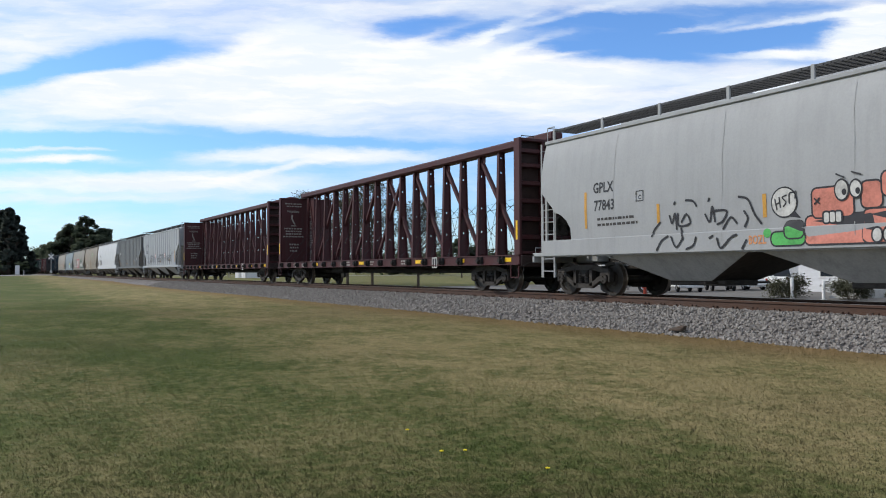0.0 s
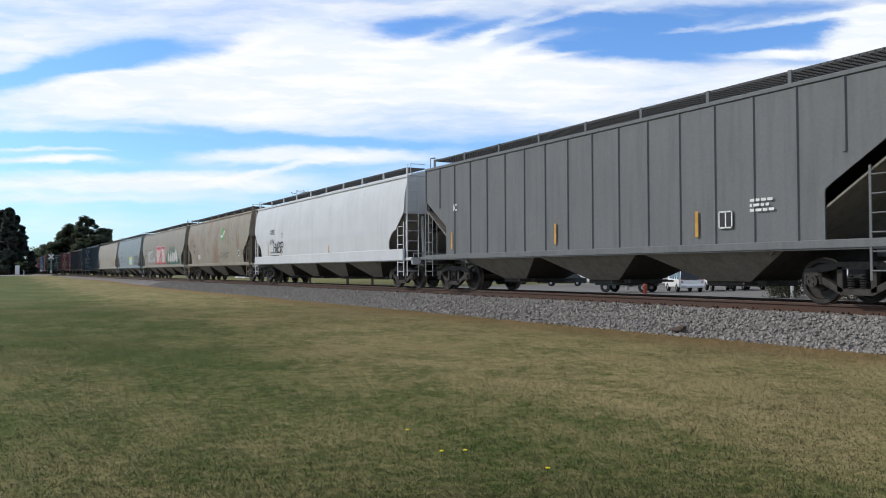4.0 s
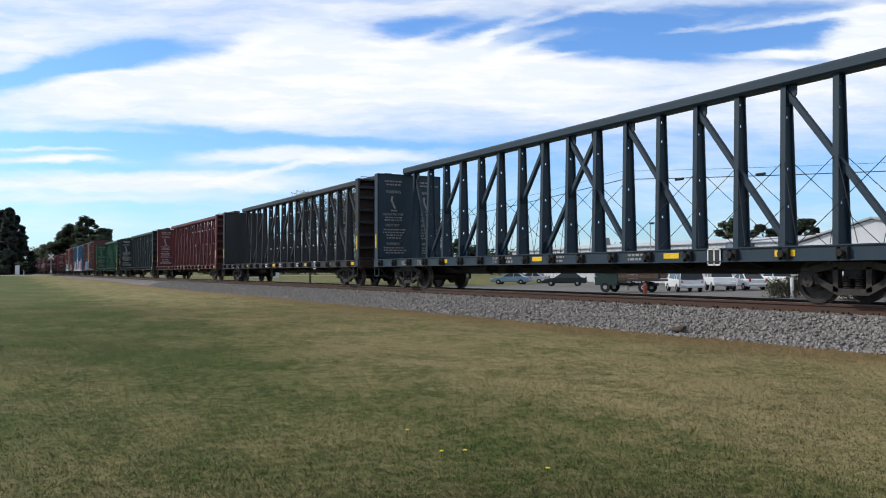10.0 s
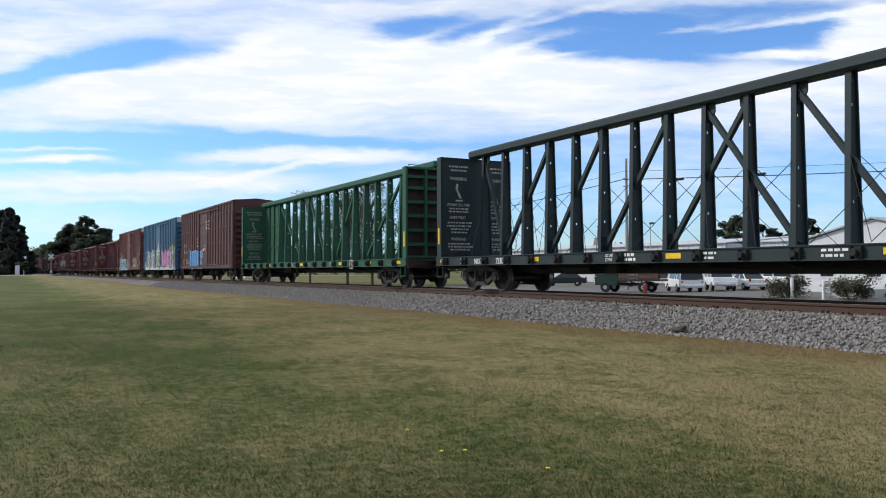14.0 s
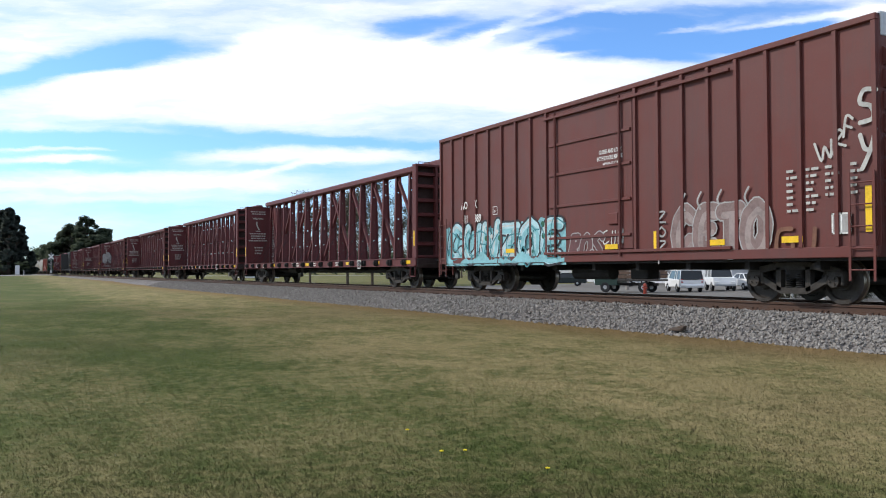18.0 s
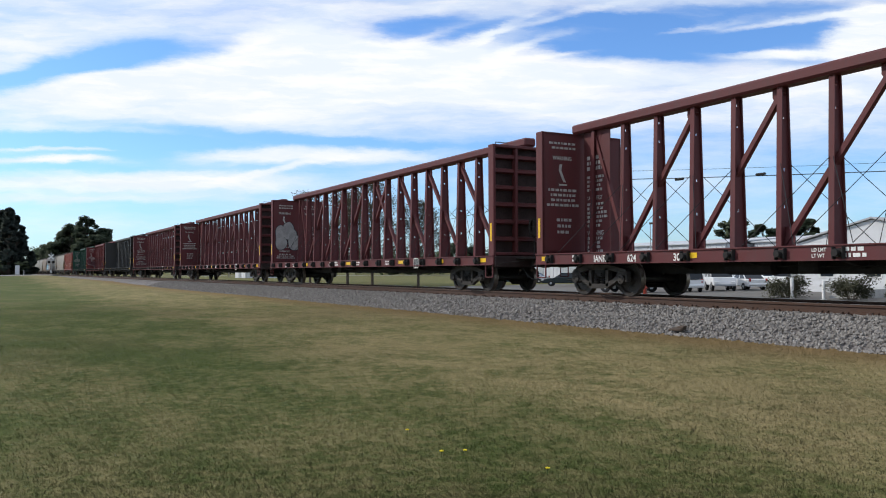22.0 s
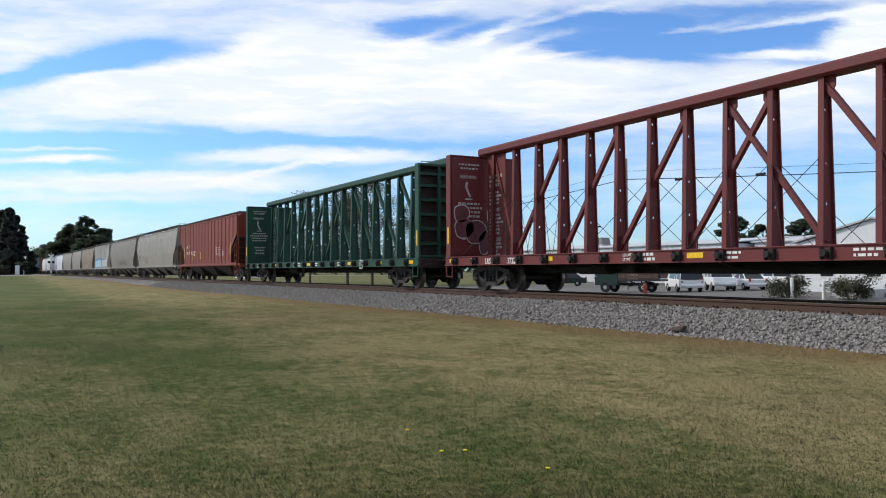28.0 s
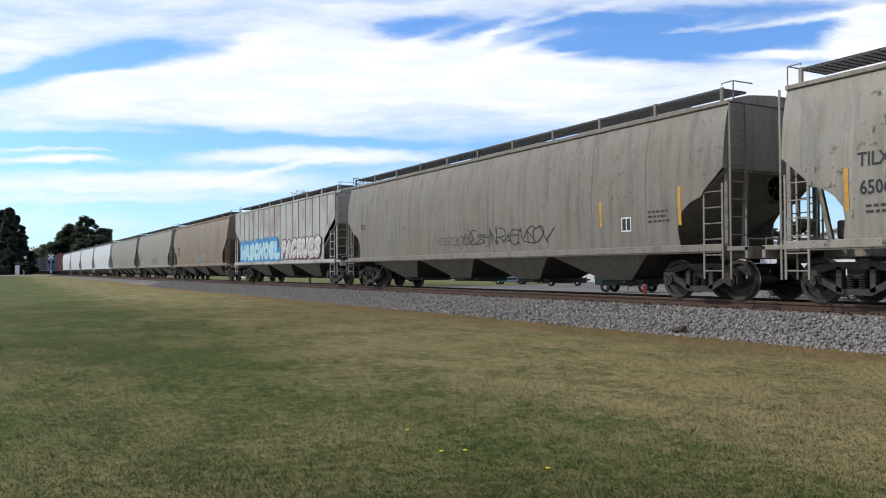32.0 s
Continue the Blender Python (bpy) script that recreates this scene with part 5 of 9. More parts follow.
    for i in range(N):
        g = ground_z(X[i], YC + yy[i]) - 0.02
        zk = np.interp(yy[i], prof_y, [0, 0, 0.45, 0.80, 0.97, 1.0])
        z = g + (top - g) * zk
        R = np.array(Euler(ang[i]).to_matrix())
        jit = base * (0.65 + 0.7 * rs.rand(6, 1)) * sz[i]
        vsn[i] = jit @ R.T + (X[i], YC + yy[i], z + sz[i] * 0.45)
    fsn = (tri[None] + 6 * np.arange(N)[:, None, None]).reshape(-1, 3)
    me = bpy.data.meshes.new("ballast_stones")
    me.from_pydata(vsn.reshape(-1, 3).tolist(), [], fsn.tolist())
    me.materials.append(STONE)
    tagged(new("ballast_stones", me), "loose grey crushed stones on the track shoulder", "ballast", kind="stuff")


build_track()
# ---- the train: kind of car, leading and trailing end along the track at the clip's start ----
MAROON = paint("maroon_paint", (0.110, 0.023, 0.024), rust=0.12, dirt=0.3, fade=0.12)
MAROON2 = paint("dark_maroon_paint", (0.058, 0.013, 0.015), rust=0.12, dirt=0.3, fade=0.12)
OXIDE = paint("oxide_red_paint", (0.150, 0.036, 0.026), rust=0.25)
NAVY = paint("dark_blue_paint", (0.016, 0.036, 0.055), rust=0.2)
CHAR = paint("charcoal_paint", (0.026, 0.028, 0.032), rust=0.2)
PINE = paint("dark_green_paint", (0.014, 0.027, 0.029), rust=0.15)
GREEN = paint("green_paint", (0.014, 0.085, 0.042), rust=0.15)
GREEN2 = paint("deep_green_paint", (0.011, 0.058, 0.036), rust=0.12)
BRIGHTRED = paint("bright_red_paint", (0.140, 0.023, 0.022), rust=0.1, fade=0.1)
OLDBROWN = paint("black_brown_paint", (0.034, 0.031, 0.029), rust=0.2)
LGREY = paint("light_grey_paint", (0.315, 0.32, 0.322), rust=0.05, dirt=0.25, streak=0.15)
SILVER = paint("silver_grey_paint", (0.34, 0.355, 0.37), rust=0.05, dirt=0.25, streak=0.2)
DGREY = paint("sooty_grey_paint", (0.135, 0.14, 0.142), rust=0.15, dirt=0.5, streak=0.4)
OFFWHITE = paint("off_white_paint", (0.50, 0.51, 0.52), rust=0.03, dirt=0.2, streak=0.12)
TAN = paint("rusty_tan_paint", (0.255, 0.222, 0.170), rust=0.55, dirt=0.35, streak=0.3, scuff=0.4, bloom=0.65)
TAN2 = paint("dull_tan_paint", (0.24, 0.217, 0.180), rust=0.14, dirt=0.35, streak=0.35, scuff=0.45)
BLUEGREY = paint("pale_blue_grey_paint", (0.19, 0.235, 0.255), rust=0.08, dirt=0.3, streak=0.25)
GREYTAN = paint("grey_tan_paint", (0.270, 0.243, 0.202), rust=0.14, dirt=0.5, streak=0.6, scuff=0.9)
SOILED = paint("soiled_tan_paint", (0.205, 0.180, 0.148), rust=0.15, dirt=0.6, streak=0.7, scuff=0.4, bloom=0.12)
STONE_TAN = paint("pale_grey_tan_paint", (0.285, 0.256, 0.212), rust=0.10, dirt=0.4, streak=0.45, scuff=0.4)
ORANGE = paint("orange_red_paint", (0.190, 0.033, 0.017), rust=0.1, dirt=0.3, streak=0.2, fade=0.06)
RIBWHITE = paint("rust_streaked_white_paint", (0.40, 0.39, 0.365), rust=0.6, dirt=0.4, streak=0.5, bloom=0.5)
BROWNTAN = paint("brown_tan_paint", (0.22, 0.165, 0.118), rust=0.4, dirt=0.4, streak=0.4, bloom=0.7)
BOXRED = paint("boxcar_red_paint", (0.088, 0.026, 0.023), rust=0.12)
BOXBLUE = paint("boxcar_blue_paint", (0.036, 0.106, 0.188), rust=0.1, fade=0.12)
BOXRED2 = paint("faded_boxcar_red_paint", (0.128, 0.030, 0.024), rust=0.15)
ROOFWHITE = paint("galvanised_roof", (0.55, 0.56, 0.58), rust=0.1)
TANKBLK = paint("black_tank_paint", (0.03, 0.032, 0.036), rust=0.1)

GREYBAY = paint("grey_bay_paint", (0.40, 0.40, 0.39), rust=0.15, dirt=0.5, streak=0.4)
RUSTBAY = paint("rusty_bay_grime", (0.06, 0.038, 0.03), rust=0.3)
TRAIN = []


def put(car, lead, trail):
    c = (lead + trail) / 2
    car.matrix_basis = pose(c, YC, RAIL)
    TRAIN.append((car, c))
    return car


def cb(col, lead, trail, label, **kw):
    return put(centerbeam(col, label, **kw), lead, trail)


def hop(col, lead, trail, label, **kw):
    car, wid = hopper(lead - trail, col, label, **kw)
    return put(car, lead, trail), wid, (lead - trail) / 2


def bx(col, lead, trail, label, **kw):
    car, wid = boxcar(lead - trail, col, label, **kw)
    return put(car, lead, trail), wid, (lead - trail) / 2


car_gplx = hop(LGREY, 0.39, -18.19, "light grey covered hopper car with graffiti", bays=3, deep=0.42, baycol=GREYBAY)
car_c1 = cb(MAROON2, -19.52, -41.82, "dark maroon empty centerbeam lumber car", web=True)
car_c2 = cb(MAROON2, -43.92, -66.12, "dark maroon empty centerbeam lumber car with white warnings", web=True)
car_crdx = hop(SILVER, -67.67, -85.14, "silver ribbed covered hopper car with black graffiti", bays=3, ribbed=True, baycol=GREYBAY)
car_grey = hop(DGREY, -86.58, -103.55, "sooty grey ribbed covered hopper car", bays=3, ribbed=True)
car_wht = hop(OFFWHITE, -105.19, -124.38, "clean white covered hopper car", bays=4, deep=0.42)
car_cgox = hop(TAN, -125.62, -142.48, "rusty tan covered hopper car with a green disc", bays=3)
car_graf = hop(TAN2, -143.82, -163.82, "dull tan covered hopper car with red and white graffiti", bays=4)
car_blue = hop(BLUEGREY, -165.36, -181.73, "pale blue-grey covered hopper car", bays=3)
car_tilx = hop(STONE_TAN, -183.06, -201.65, "grey-tan covered hopper car with red tags", bays=4)
car_c3 = cb(NAVY, -203.41, -225.71, "dark blue empty centerbeam lumber car")
car_c4 = cb(CHAR, -227.58, -249.78, "charcoal empty centerbeam lumber car")
car_c5 = cb(MAROON, -251.95, -274.15, "maroon empty centerbeam lumber car with white warnings")
car_c6 = cb(PINE, -276.41, -299.31, "dark green empty centerbeam lumber car")
car_c7 = cb(GREEN, -301.61, -323.81, "bright green centerbeam lumber car with solid end panels", panel=True)
car_b1 = bx(BOXRED, -325.52, -341.22, "brown-red boxcar with a blue graffiti piece", top=5.12, panels=True)
car_b2 = bx(BOXBLUE, -343.61, -359.41, "blue boxcar covered in white and pink graffiti", top=5.08, roofcol=ROOFWHITE)
car_b3 = bx(BOXRED2, -361.64, -377.14, "faded red boxcar with pale blue graffiti", top=5.05, roofcol=ROOFWHITE)
car_c8 = cb(MAROON, -379.28, -401.48, "maroon empty centerbeam lumber car", web=True)
car_c9 = cb(MAROON, -403.45, -425.75, "maroon empty centerbeam lumber car with white warnings", web=True)
car_c10 = cb(MAROON, -427.82, -450.22, "maroon empty centerbeam lumber car with white warnings", web=True)
car_c11 = cb(MAROON, -452.60, -474.80, "maroon empty centerbeam lumber car with a grey graffiti throw-up")
car_c12 = cb(MAROON, -476.97, -499.37, "maroon empty centerbeam lumber car", web=True)
car_c13 = cb(MAROON, -501.65, -523.85, "maroon empty centerbeam lumber car with white warnings")
car_c14 = cb(OLDBROWN, -526.22, -548.42, "black-brown centerbeam car with arched end panels", opera=True)
car_c15 = cb(BRIGHTRED, -550.80, -573.00, "bright red empty centerbeam lumber car with graffiti", web=True)
car_c16 = cb(GREEN2, -575.27, -597.47, "green empty centerbeam lumber car", web=True)
car_aex = hop(ORANGE, -599.33, -616.50, "orange-red ribbed covered hopper car", bays=3, ribbed=True, walk_z=4.36, baycol=RUSTBAY)
car_t2 = hop(GREYTAN, -618.06, -638.26, "grey-tan covered hopper car", bays=4)
car_t3 = hop(SOILED, -639.68, -659.88, "dirty grey-tan covered hopper car with black tags", bays=4)
car_rib = hop(RIBWHITE, -661.43, -678.09, "rust-streaked white ribbed hopper car with graffiti", bays=3, ribbed=True)
car_brn = hop(BROWNTAN, -680.03, -697.41, "brown-stained tan covered hopper car", bays=3)
car_n1 = hop(TAN2, -698.85, -716.02, "dull tan covered hopper car", bays=3)
car_n2 = hop(TAN2, -717.46, -737.25, "dull tan covered hopper car", bays=4)
_s = -738.9
for col, ln in ((OFFWHITE, 18.4), (OFFWHITE, 18.4), (OFFWHITE, 18.4), (OFFWHITE, 18.4)):
    hop(col, _s, _s - ln, "white covered hopper car", bays=4)
    _s -= ln + 1.5
_s -= 0.5
for col, lab in ((BOXRED2, "faded red boxcar far down the train"), (BOXBLUE, "plain blue boxcar far down the train"), (BOXBLUE, "plain blue boxcar far down the train"), (OLDBROWN, "dark brown boxcar far down the train"), (PINE, "dark green boxcar far down the train"),
                 (OLDBROWN, "dark brown boxcar far down the train"), (BOXRED, "brown-red boxcar far down the train"), (OLDBROWN, "dark brown boxcar far down the train"), (OLDBROWN, "dark brown boxcar far down the train"), (BOXRED, "brown-red boxcar far down the train")):
    bx(col, _s, _s - 15.8, lab, top=4.6, far=True)
    _s -= 17.9
# ---- plants ----
def leaf_mat(name, a, b_, transl=0.0, crown=False):
    m, nt, b = mat_nodes(name, 0.8)
    b.inputs["Specular IOR Level"].default_value = 0.2
    gi = nt.nodes.new("ShaderNodeNewGeometry")
    v = coords(nt)
    f1, _ = noise_node(nt, v, 0.8, 4)
    c = lerp_node(nt, gi.outputs["Random Per Island"], a, b_)
    c = lerp_node(nt, f1, c, times(a, 0.7))
    nt.links.new(c, b.inputs["Base Color"])
    if crown:
        # needles stand out from the stem on every side
        tc = nt.nodes.new("ShaderNodeTexCoord")
        ad = nt.nodes.new("ShaderNodeVectorMath")
        ad.operation = "MULTIPLY_ADD"
        nt.links.new(tc.outputs["Object"], ad.inputs[0])
        ad.inputs[1].default_value, ad.inputs[2].default_value = (1.0, 1.0, 0.0), (0.0, 0.0, 2.2)
        nz = nt.nodes.new("ShaderNodeTexNoise")
        nz.inputs["Scale"].default_value = 0.9
        nt.links.new(tc.outputs["Object"], nz.inputs["Vector"])
        wv = nt.nodes.new("ShaderNodeVectorMath")
        wv.operation = "MULTIPLY_ADD"
        wv.inputs[1].default_value, wv.inputs[2].default_value = (9.0, 9.0, 9.0), (-4.5, -4.5, -4.5)
        nt.links.new(nz.outputs["Color"], wv.inputs[0])
        sm = nt.nodes.new("ShaderNodeVectorMath")
        nt.links.new(ad.outputs[0], sm.inputs[0])
        nt.links.new(wv.outputs[0], sm.inputs[1])
        un = nt.nodes.new("ShaderNodeVectorMath")
        un.operation = "NORMALIZE"
        nt.links.new(sm.outputs[0], un.inputs[0])
        nt.links.new(un.outputs[0], b.inputs["Normal"])
    if transl:
        # light that shines through the thin leaf
        tr = nt.nodes.new("ShaderNodeBsdfTranslucent")
        nt.links.new(c, tr.inputs["Color"])
        mx = nt.nodes.new("ShaderNodeMixShader")
        mx.inputs[0].default_value = transl
        nt.links.new(b.outputs[0], mx.inputs[1])
        nt.links.new(tr.outputs[0], mx.inputs[2])
        nt.links.new(mx.outputs[0], nt.nodes["Material Output"].inputs["Surface"])
    return m


LEAF_PINE = leaf_mat("pine_needles", (0.075, 0.098, 0.062), (0.150, 0.180, 0.110), 0.25, True)
LEAF_WOOD = leaf_mat("far_foliage", (0.075, 0.098, 0.062), (0.160, 0.190, 0.110), 0.4)
LEAF_DARK = leaf_mat("cedar_foliage", (0.066, 0.086, 0.078), (0.140, 0.165, 0.130), 0.25, True)
LEAF_OAK = leaf_mat("thin_autumn_leaves", (0.105, 0.098, 0.070), (0.190, 0.170, 0.115))
LEAF_BUSH = leaf_mat("shrub_leaves", (0.060, 0.062, 0.036), (0.125, 0.118, 0.070))
BARK = plain("bark", (0.085, 0.068, 0.055), 0.95, 0, 0.4, 9, 0.6, 0.03)


def leaves(points, size, rs, flat=0.6):
    """A quad of foliage at every point, each turned its own way."""
    n = len(points)
    a = rs.rand(n) * 6.283
    tilt = (rs.rand(n) - 0.5) * 2.4
    s = size * (0.6 + 0.8 * rs.rand(n))
    ux = np.stack([np.cos(a), np.sin(a), np.zeros(n)], 1)
    vx = np.stack([-np.sin(a) * np.cos(tilt), np.cos(a) * np.cos(tilt), np.sin(tilt)], 1)
    q = np.stack([points + ux * s[:, None] * k1 + vx * s[:, None] * k2 * flat for k1, k2 in ((-0.5, -0.35), (0.35, -0.5), (0.5, 0.4), (-0.3, 0.5))], 1)
    return q.reshape(-1, 3), np.arange(4 * n).reshape(-1, 4)


def clusters(centres, per, rad, rs):
    pts = []
    for c, r in zip(centres, rad):
        d = rs.randn(per, 3)
        d /= np.linalg.norm(d, axis=1)[:, None] + 1e-6
        d *= (rs.rand(per, 1) ** 0.5) * r
        d[:, 2] *= 0.7
        pts.append(np.array(c) + d)
    return np.concatenate(pts)


def leaf_part(pts, size, mat, parent, rs, name="crown"):
    v, f = leaves(pts, size, rs)
    me = bpy.data.meshes.new(name)
    me.from_pydata(v.tolist(), [], f.tolist())
    me.materials.append(mat)
    return part(name, me, None, parent)


def tree(x, y, height, spread, mat, label, seed, per=120, size=0.55, base=0.25, shape="round", count=26, trunk=None):
    rs = np.random.RandomState(seed)
    t = thing("tree", pose(x, y, ground_z(x, y)), label, "tree", "trees")
    r = trunk or height * 0.022
    s = Shape()
    lean = (rs.rand(2) - 0.5) * 0.04 * height
    k = 5
    pts = [(lean[0] * (i / k) ** 2, lean[1] * (i / k) ** 2, height * 0.93 * i / k - (0.1 if i == 0 else 0)) for i in range(k + 1)]
    for i in range(k):
        s.tube(pts[i], pts[i + 1], r * (1 - 0.85 * i / k), 8, r * (1 - 0.85 * (i + 1) / k))
    part("trunk", s, BARK, t)
    cs, rad = [], []
    for i in range(count):
        h = base + (1 - base) * rs.rand() ** (0.9 if shape == "cone" else 0.7)
        if shape == "cone":
            w = spread * (1.05 - h) / (1.05 - base) * (0.5 + 0.6 * rs.rand())
        elif shape == "pine":
            w = spread * (0.35 + 0.65 * math.sin(math.pi * min(1, (h - base) / (1 - base) * 0.85 + 0.15))) * (0.4 + 0.7 * rs.rand())
        else:
            w = spread * math.sqrt(max(0.05, 1 - ((h - 0.6) / 0.45) ** 2)) * (0.3 + 0.75 * rs.rand())
        a = rs.rand() * 6.283
        cs.append((w * math.cos(a) + lean[0] * h * h, w * math.sin(a) + lean[1] * h * h, min(h, 0.97) * height))
        rad.append(spread * (0.20 + 0.18 * rs.rand()) * (0.7 if shape == "cone" else 1))
    lm = Shape()
    for c in cs:
        z0 = max(height * base * 0.8, c[2] - spread * 0.6)
        q = z0 / height
        p0 = (lean[0] * q * q, lean[1] * q * q, z0)
        mid = ((p0[0] + c[0]) / 2 + rs.randn() * 0.1, (p0[1] + c[1]) / 2 + rs.randn() * 0.1, (p0[2] * 0.55 + c[2] * 0.45))
        lm.tube(p0, mid, r * 0.32, 5, r * 0.2)
        lm.tube(mid, c, r * 0.2, 5, r * 0.06)
    part("branchwork", lm, BARK, t)
    leaf_part(clusters(cs, per, rad, rs), size, mat, t, rs)
    return t


for i, (x, y, h, sp) in enumerate(((-222, 3.6, 16.2, 3.3), (-228, 0.0, 17.0, 4.0), (-226, 6.6, 12.0, 2.8), (-220, 8.4, 5.5, 2.0), (-236, 2.4, 16.5, 4.2), (-232, -4.5, 17.5, 4.2), (-224, 5.2, 14.6, 2.8))):
    tree(x, y, h, sp, LEAF_DARK, "dark green cedar tree beyond the level crossing", 20 + i, 300, 0.5, 0.02, "cone", 90)
for i, (x, y, h, sp) in enumerate(((-330, 31.5, 21.5, 5.0), (-338, 27.0, 19.0, 4.6), (-326, 36.2, 17.0, 4.4), (-345, 24.2, 16.5, 4.5), (-352, 30.0, 18.5, 5.0), (-372, 27.0, 14.0, 4.5), (-390, 24.5, 13.0, 4.5), (-420, 25.0, 13.0, 5.0), (-330, 40.0, 9.0, 3.0), (-340, 21.5, 11.5, 3.8), (-356, 22.0, 12.5, 4.2), (-380, 21.0, 12.0, 4.5), (-318, 33.5, 14.0, 4.0), (-322, 29.5, 13.0, 4.0))):
    tree(x, y, h, sp, LEAF_PINE, "tall dark pine tree beyond the railway track", 40 + i, 200, 0.6, 0.12, "pine", 60)
for i, (x, y, h, sp) in enumerate(((-84, 37.5, 11.4, 3.9), (-95, 39.0, 11.6, 3.6), (-80.5, 41.5, 9.4, 3.2), (-90.5, 37.2, 10.4, 3.0), (-105, 37.7, 12.3, 3.2))):
    tree(x, y, h, sp, LEAF_OAK, "thin-leaved tree with bare grey branches beyond the track", 60 + i, 130, 0.15, 0.16, "round", 80, 0.17)
for i, (x, y, h, sp) in enumerate(((-103, 118, 11.0, 3.2), (-98, 119, 9.4, 2.6), (-92, 122, 10.2, 3.0), (-147, 86, 8.0, 3.0))):
    tree(x, y, h, sp, LEAF_PINE, "dark pine tree behind the white warehouse", 80 + i, 130, 0.6, 0.45, "pine", 26)


def far_woods():
    rs = np.random.RandomState(11)
    cs, rad = [], []
    for i in range(420):
        u = rs.rand()
        x, y = -480 + 420 * u + rs.randn() * 3, 60 + 130 * u + rs.randn() * 4
        h = (5.5 + 4.5 * noise.noise(Vector((u * 18, 3, 1))) + 3 * rs.rand()) * (0.75 + 0.5 * (1 - u))
        for k in range(3):
            cs.append((x + rs.randn() * 1.5, y + rs.randn() * 1.5, max(0.8, h * (0.3 + 0.3 * k))))
            rad.append(2.0 + 1.2 * rs.rand())
    for i in range(90):
        u = rs.rand()
        x, y = -430 - 330 * u, 22 + 14 * u + rs.randn() * 3
        for k in range(3):
            cs.append((x, y, 2 + 4.6 * k + rs.rand() * 2))
            rad.append(3.2)
    for i in range(80):
        x, y = -205 - 240 * rs.rand(), -6 + 12 * rs.rand()
        for k in range(2):
            cs.append((x + rs.randn(), y + rs.randn(), 0.9 + 2.0 * k + rs.rand()))
            rad.append(1.7)
    v, f = leaves(clusters(cs, 34, rad, rs), 1.1, rs)
    me = bpy.data.meshes.new("far_woods")
    me.from_pydata(v.tolist(), [], f.tolist())
    me.materials.append(LEAF_WOOD)
    tagged(new("far_woods", me), "dark green woods along the horizon", "woods", kind="stuff")


far_woods()


def bush(x, y, w, h, seed, label="round dull green shrub beside the building"):
    rs = np.random.RandomState(seed)
    b = thing("bush", pose(x, y, ground_z(x, y)), label, "shrub", "shrubs by the building")
    s = Shape()
    cs = []
    for i in range(22):
        a, r = rs.rand() * 6.283, w * 0.42 * rs.rand() ** 0.5
        c = (r * math.cos(a), r * math.sin(a), h * (0.2 + 0.65 * rs.rand()))
        cs.append(c)
        s.tube((c[0] * 0.2, c[1] * 0.2, -0.02), c, 0.02, 4, 0.008)
    part("branchwork", s, BARK, b)
    leaf_part(clusters(cs, 240, [w * 0.24] * 22, rs), 0.09, LEAF_BUSH, b, rs, "foliage")


bush(-33.4, 42.6, 2.6, 1.45, 1)
bush(-29.1, 42.4, 2.5, 1.5, 2)
bush(-26.6, 43.3, 1.6, 1.0, 3)

# ---- parking lot, buildings beyond the track ----
GRAVEL = plain("gravel_lot", (0.140, 0.130, 0.115), 0.95, 0, 0.25, 0.7, 0.4, 0.03)
METALWALL = paint("white_metal_siding", (0.50, 0.51, 0.53), rust=0.02, dirt=0.1, streak=0.08)
METALROOF = paint("pale_metal_roof", (0.46, 0.47, 0.48), rust=0.03, dirt=0.1, streak=0.05)
CLAPBOARD = paint("white_clapboard", (0.58, 0.58, 0.58), rust=0.01, dirt=0.1, streak=0.08)
SHINGLE = plain("grey_shingle_roof", (0.40, 0.40, 0.41), 0.9, 0, 0.25, 3)
DARKGLASS = glass("dark_window_glass")
POLEWOOD = plain("weathered_pole", (0.30, 0.27, 0.24), 0.9, 0, 0.3, 5)


def slab(name, pts, z, mat, label, category):
    """Thin sheet on the far ground."""
    s = Shape()
    s.prism(pts, "z", z - 0.12, z)
    return tagged(new(name, s.mesh(name, mat)), label, category, kind="structure")


slab("parking_lot", [(-96, 58), (-76, 41.5), (-62, 33.5), (10, 33.5), (40, 60), (10, 75), (-96, 82)], ZFAR + 0.06, GRAVEL, "pale gravel and concrete parking lot beyond the track", "parking lot")


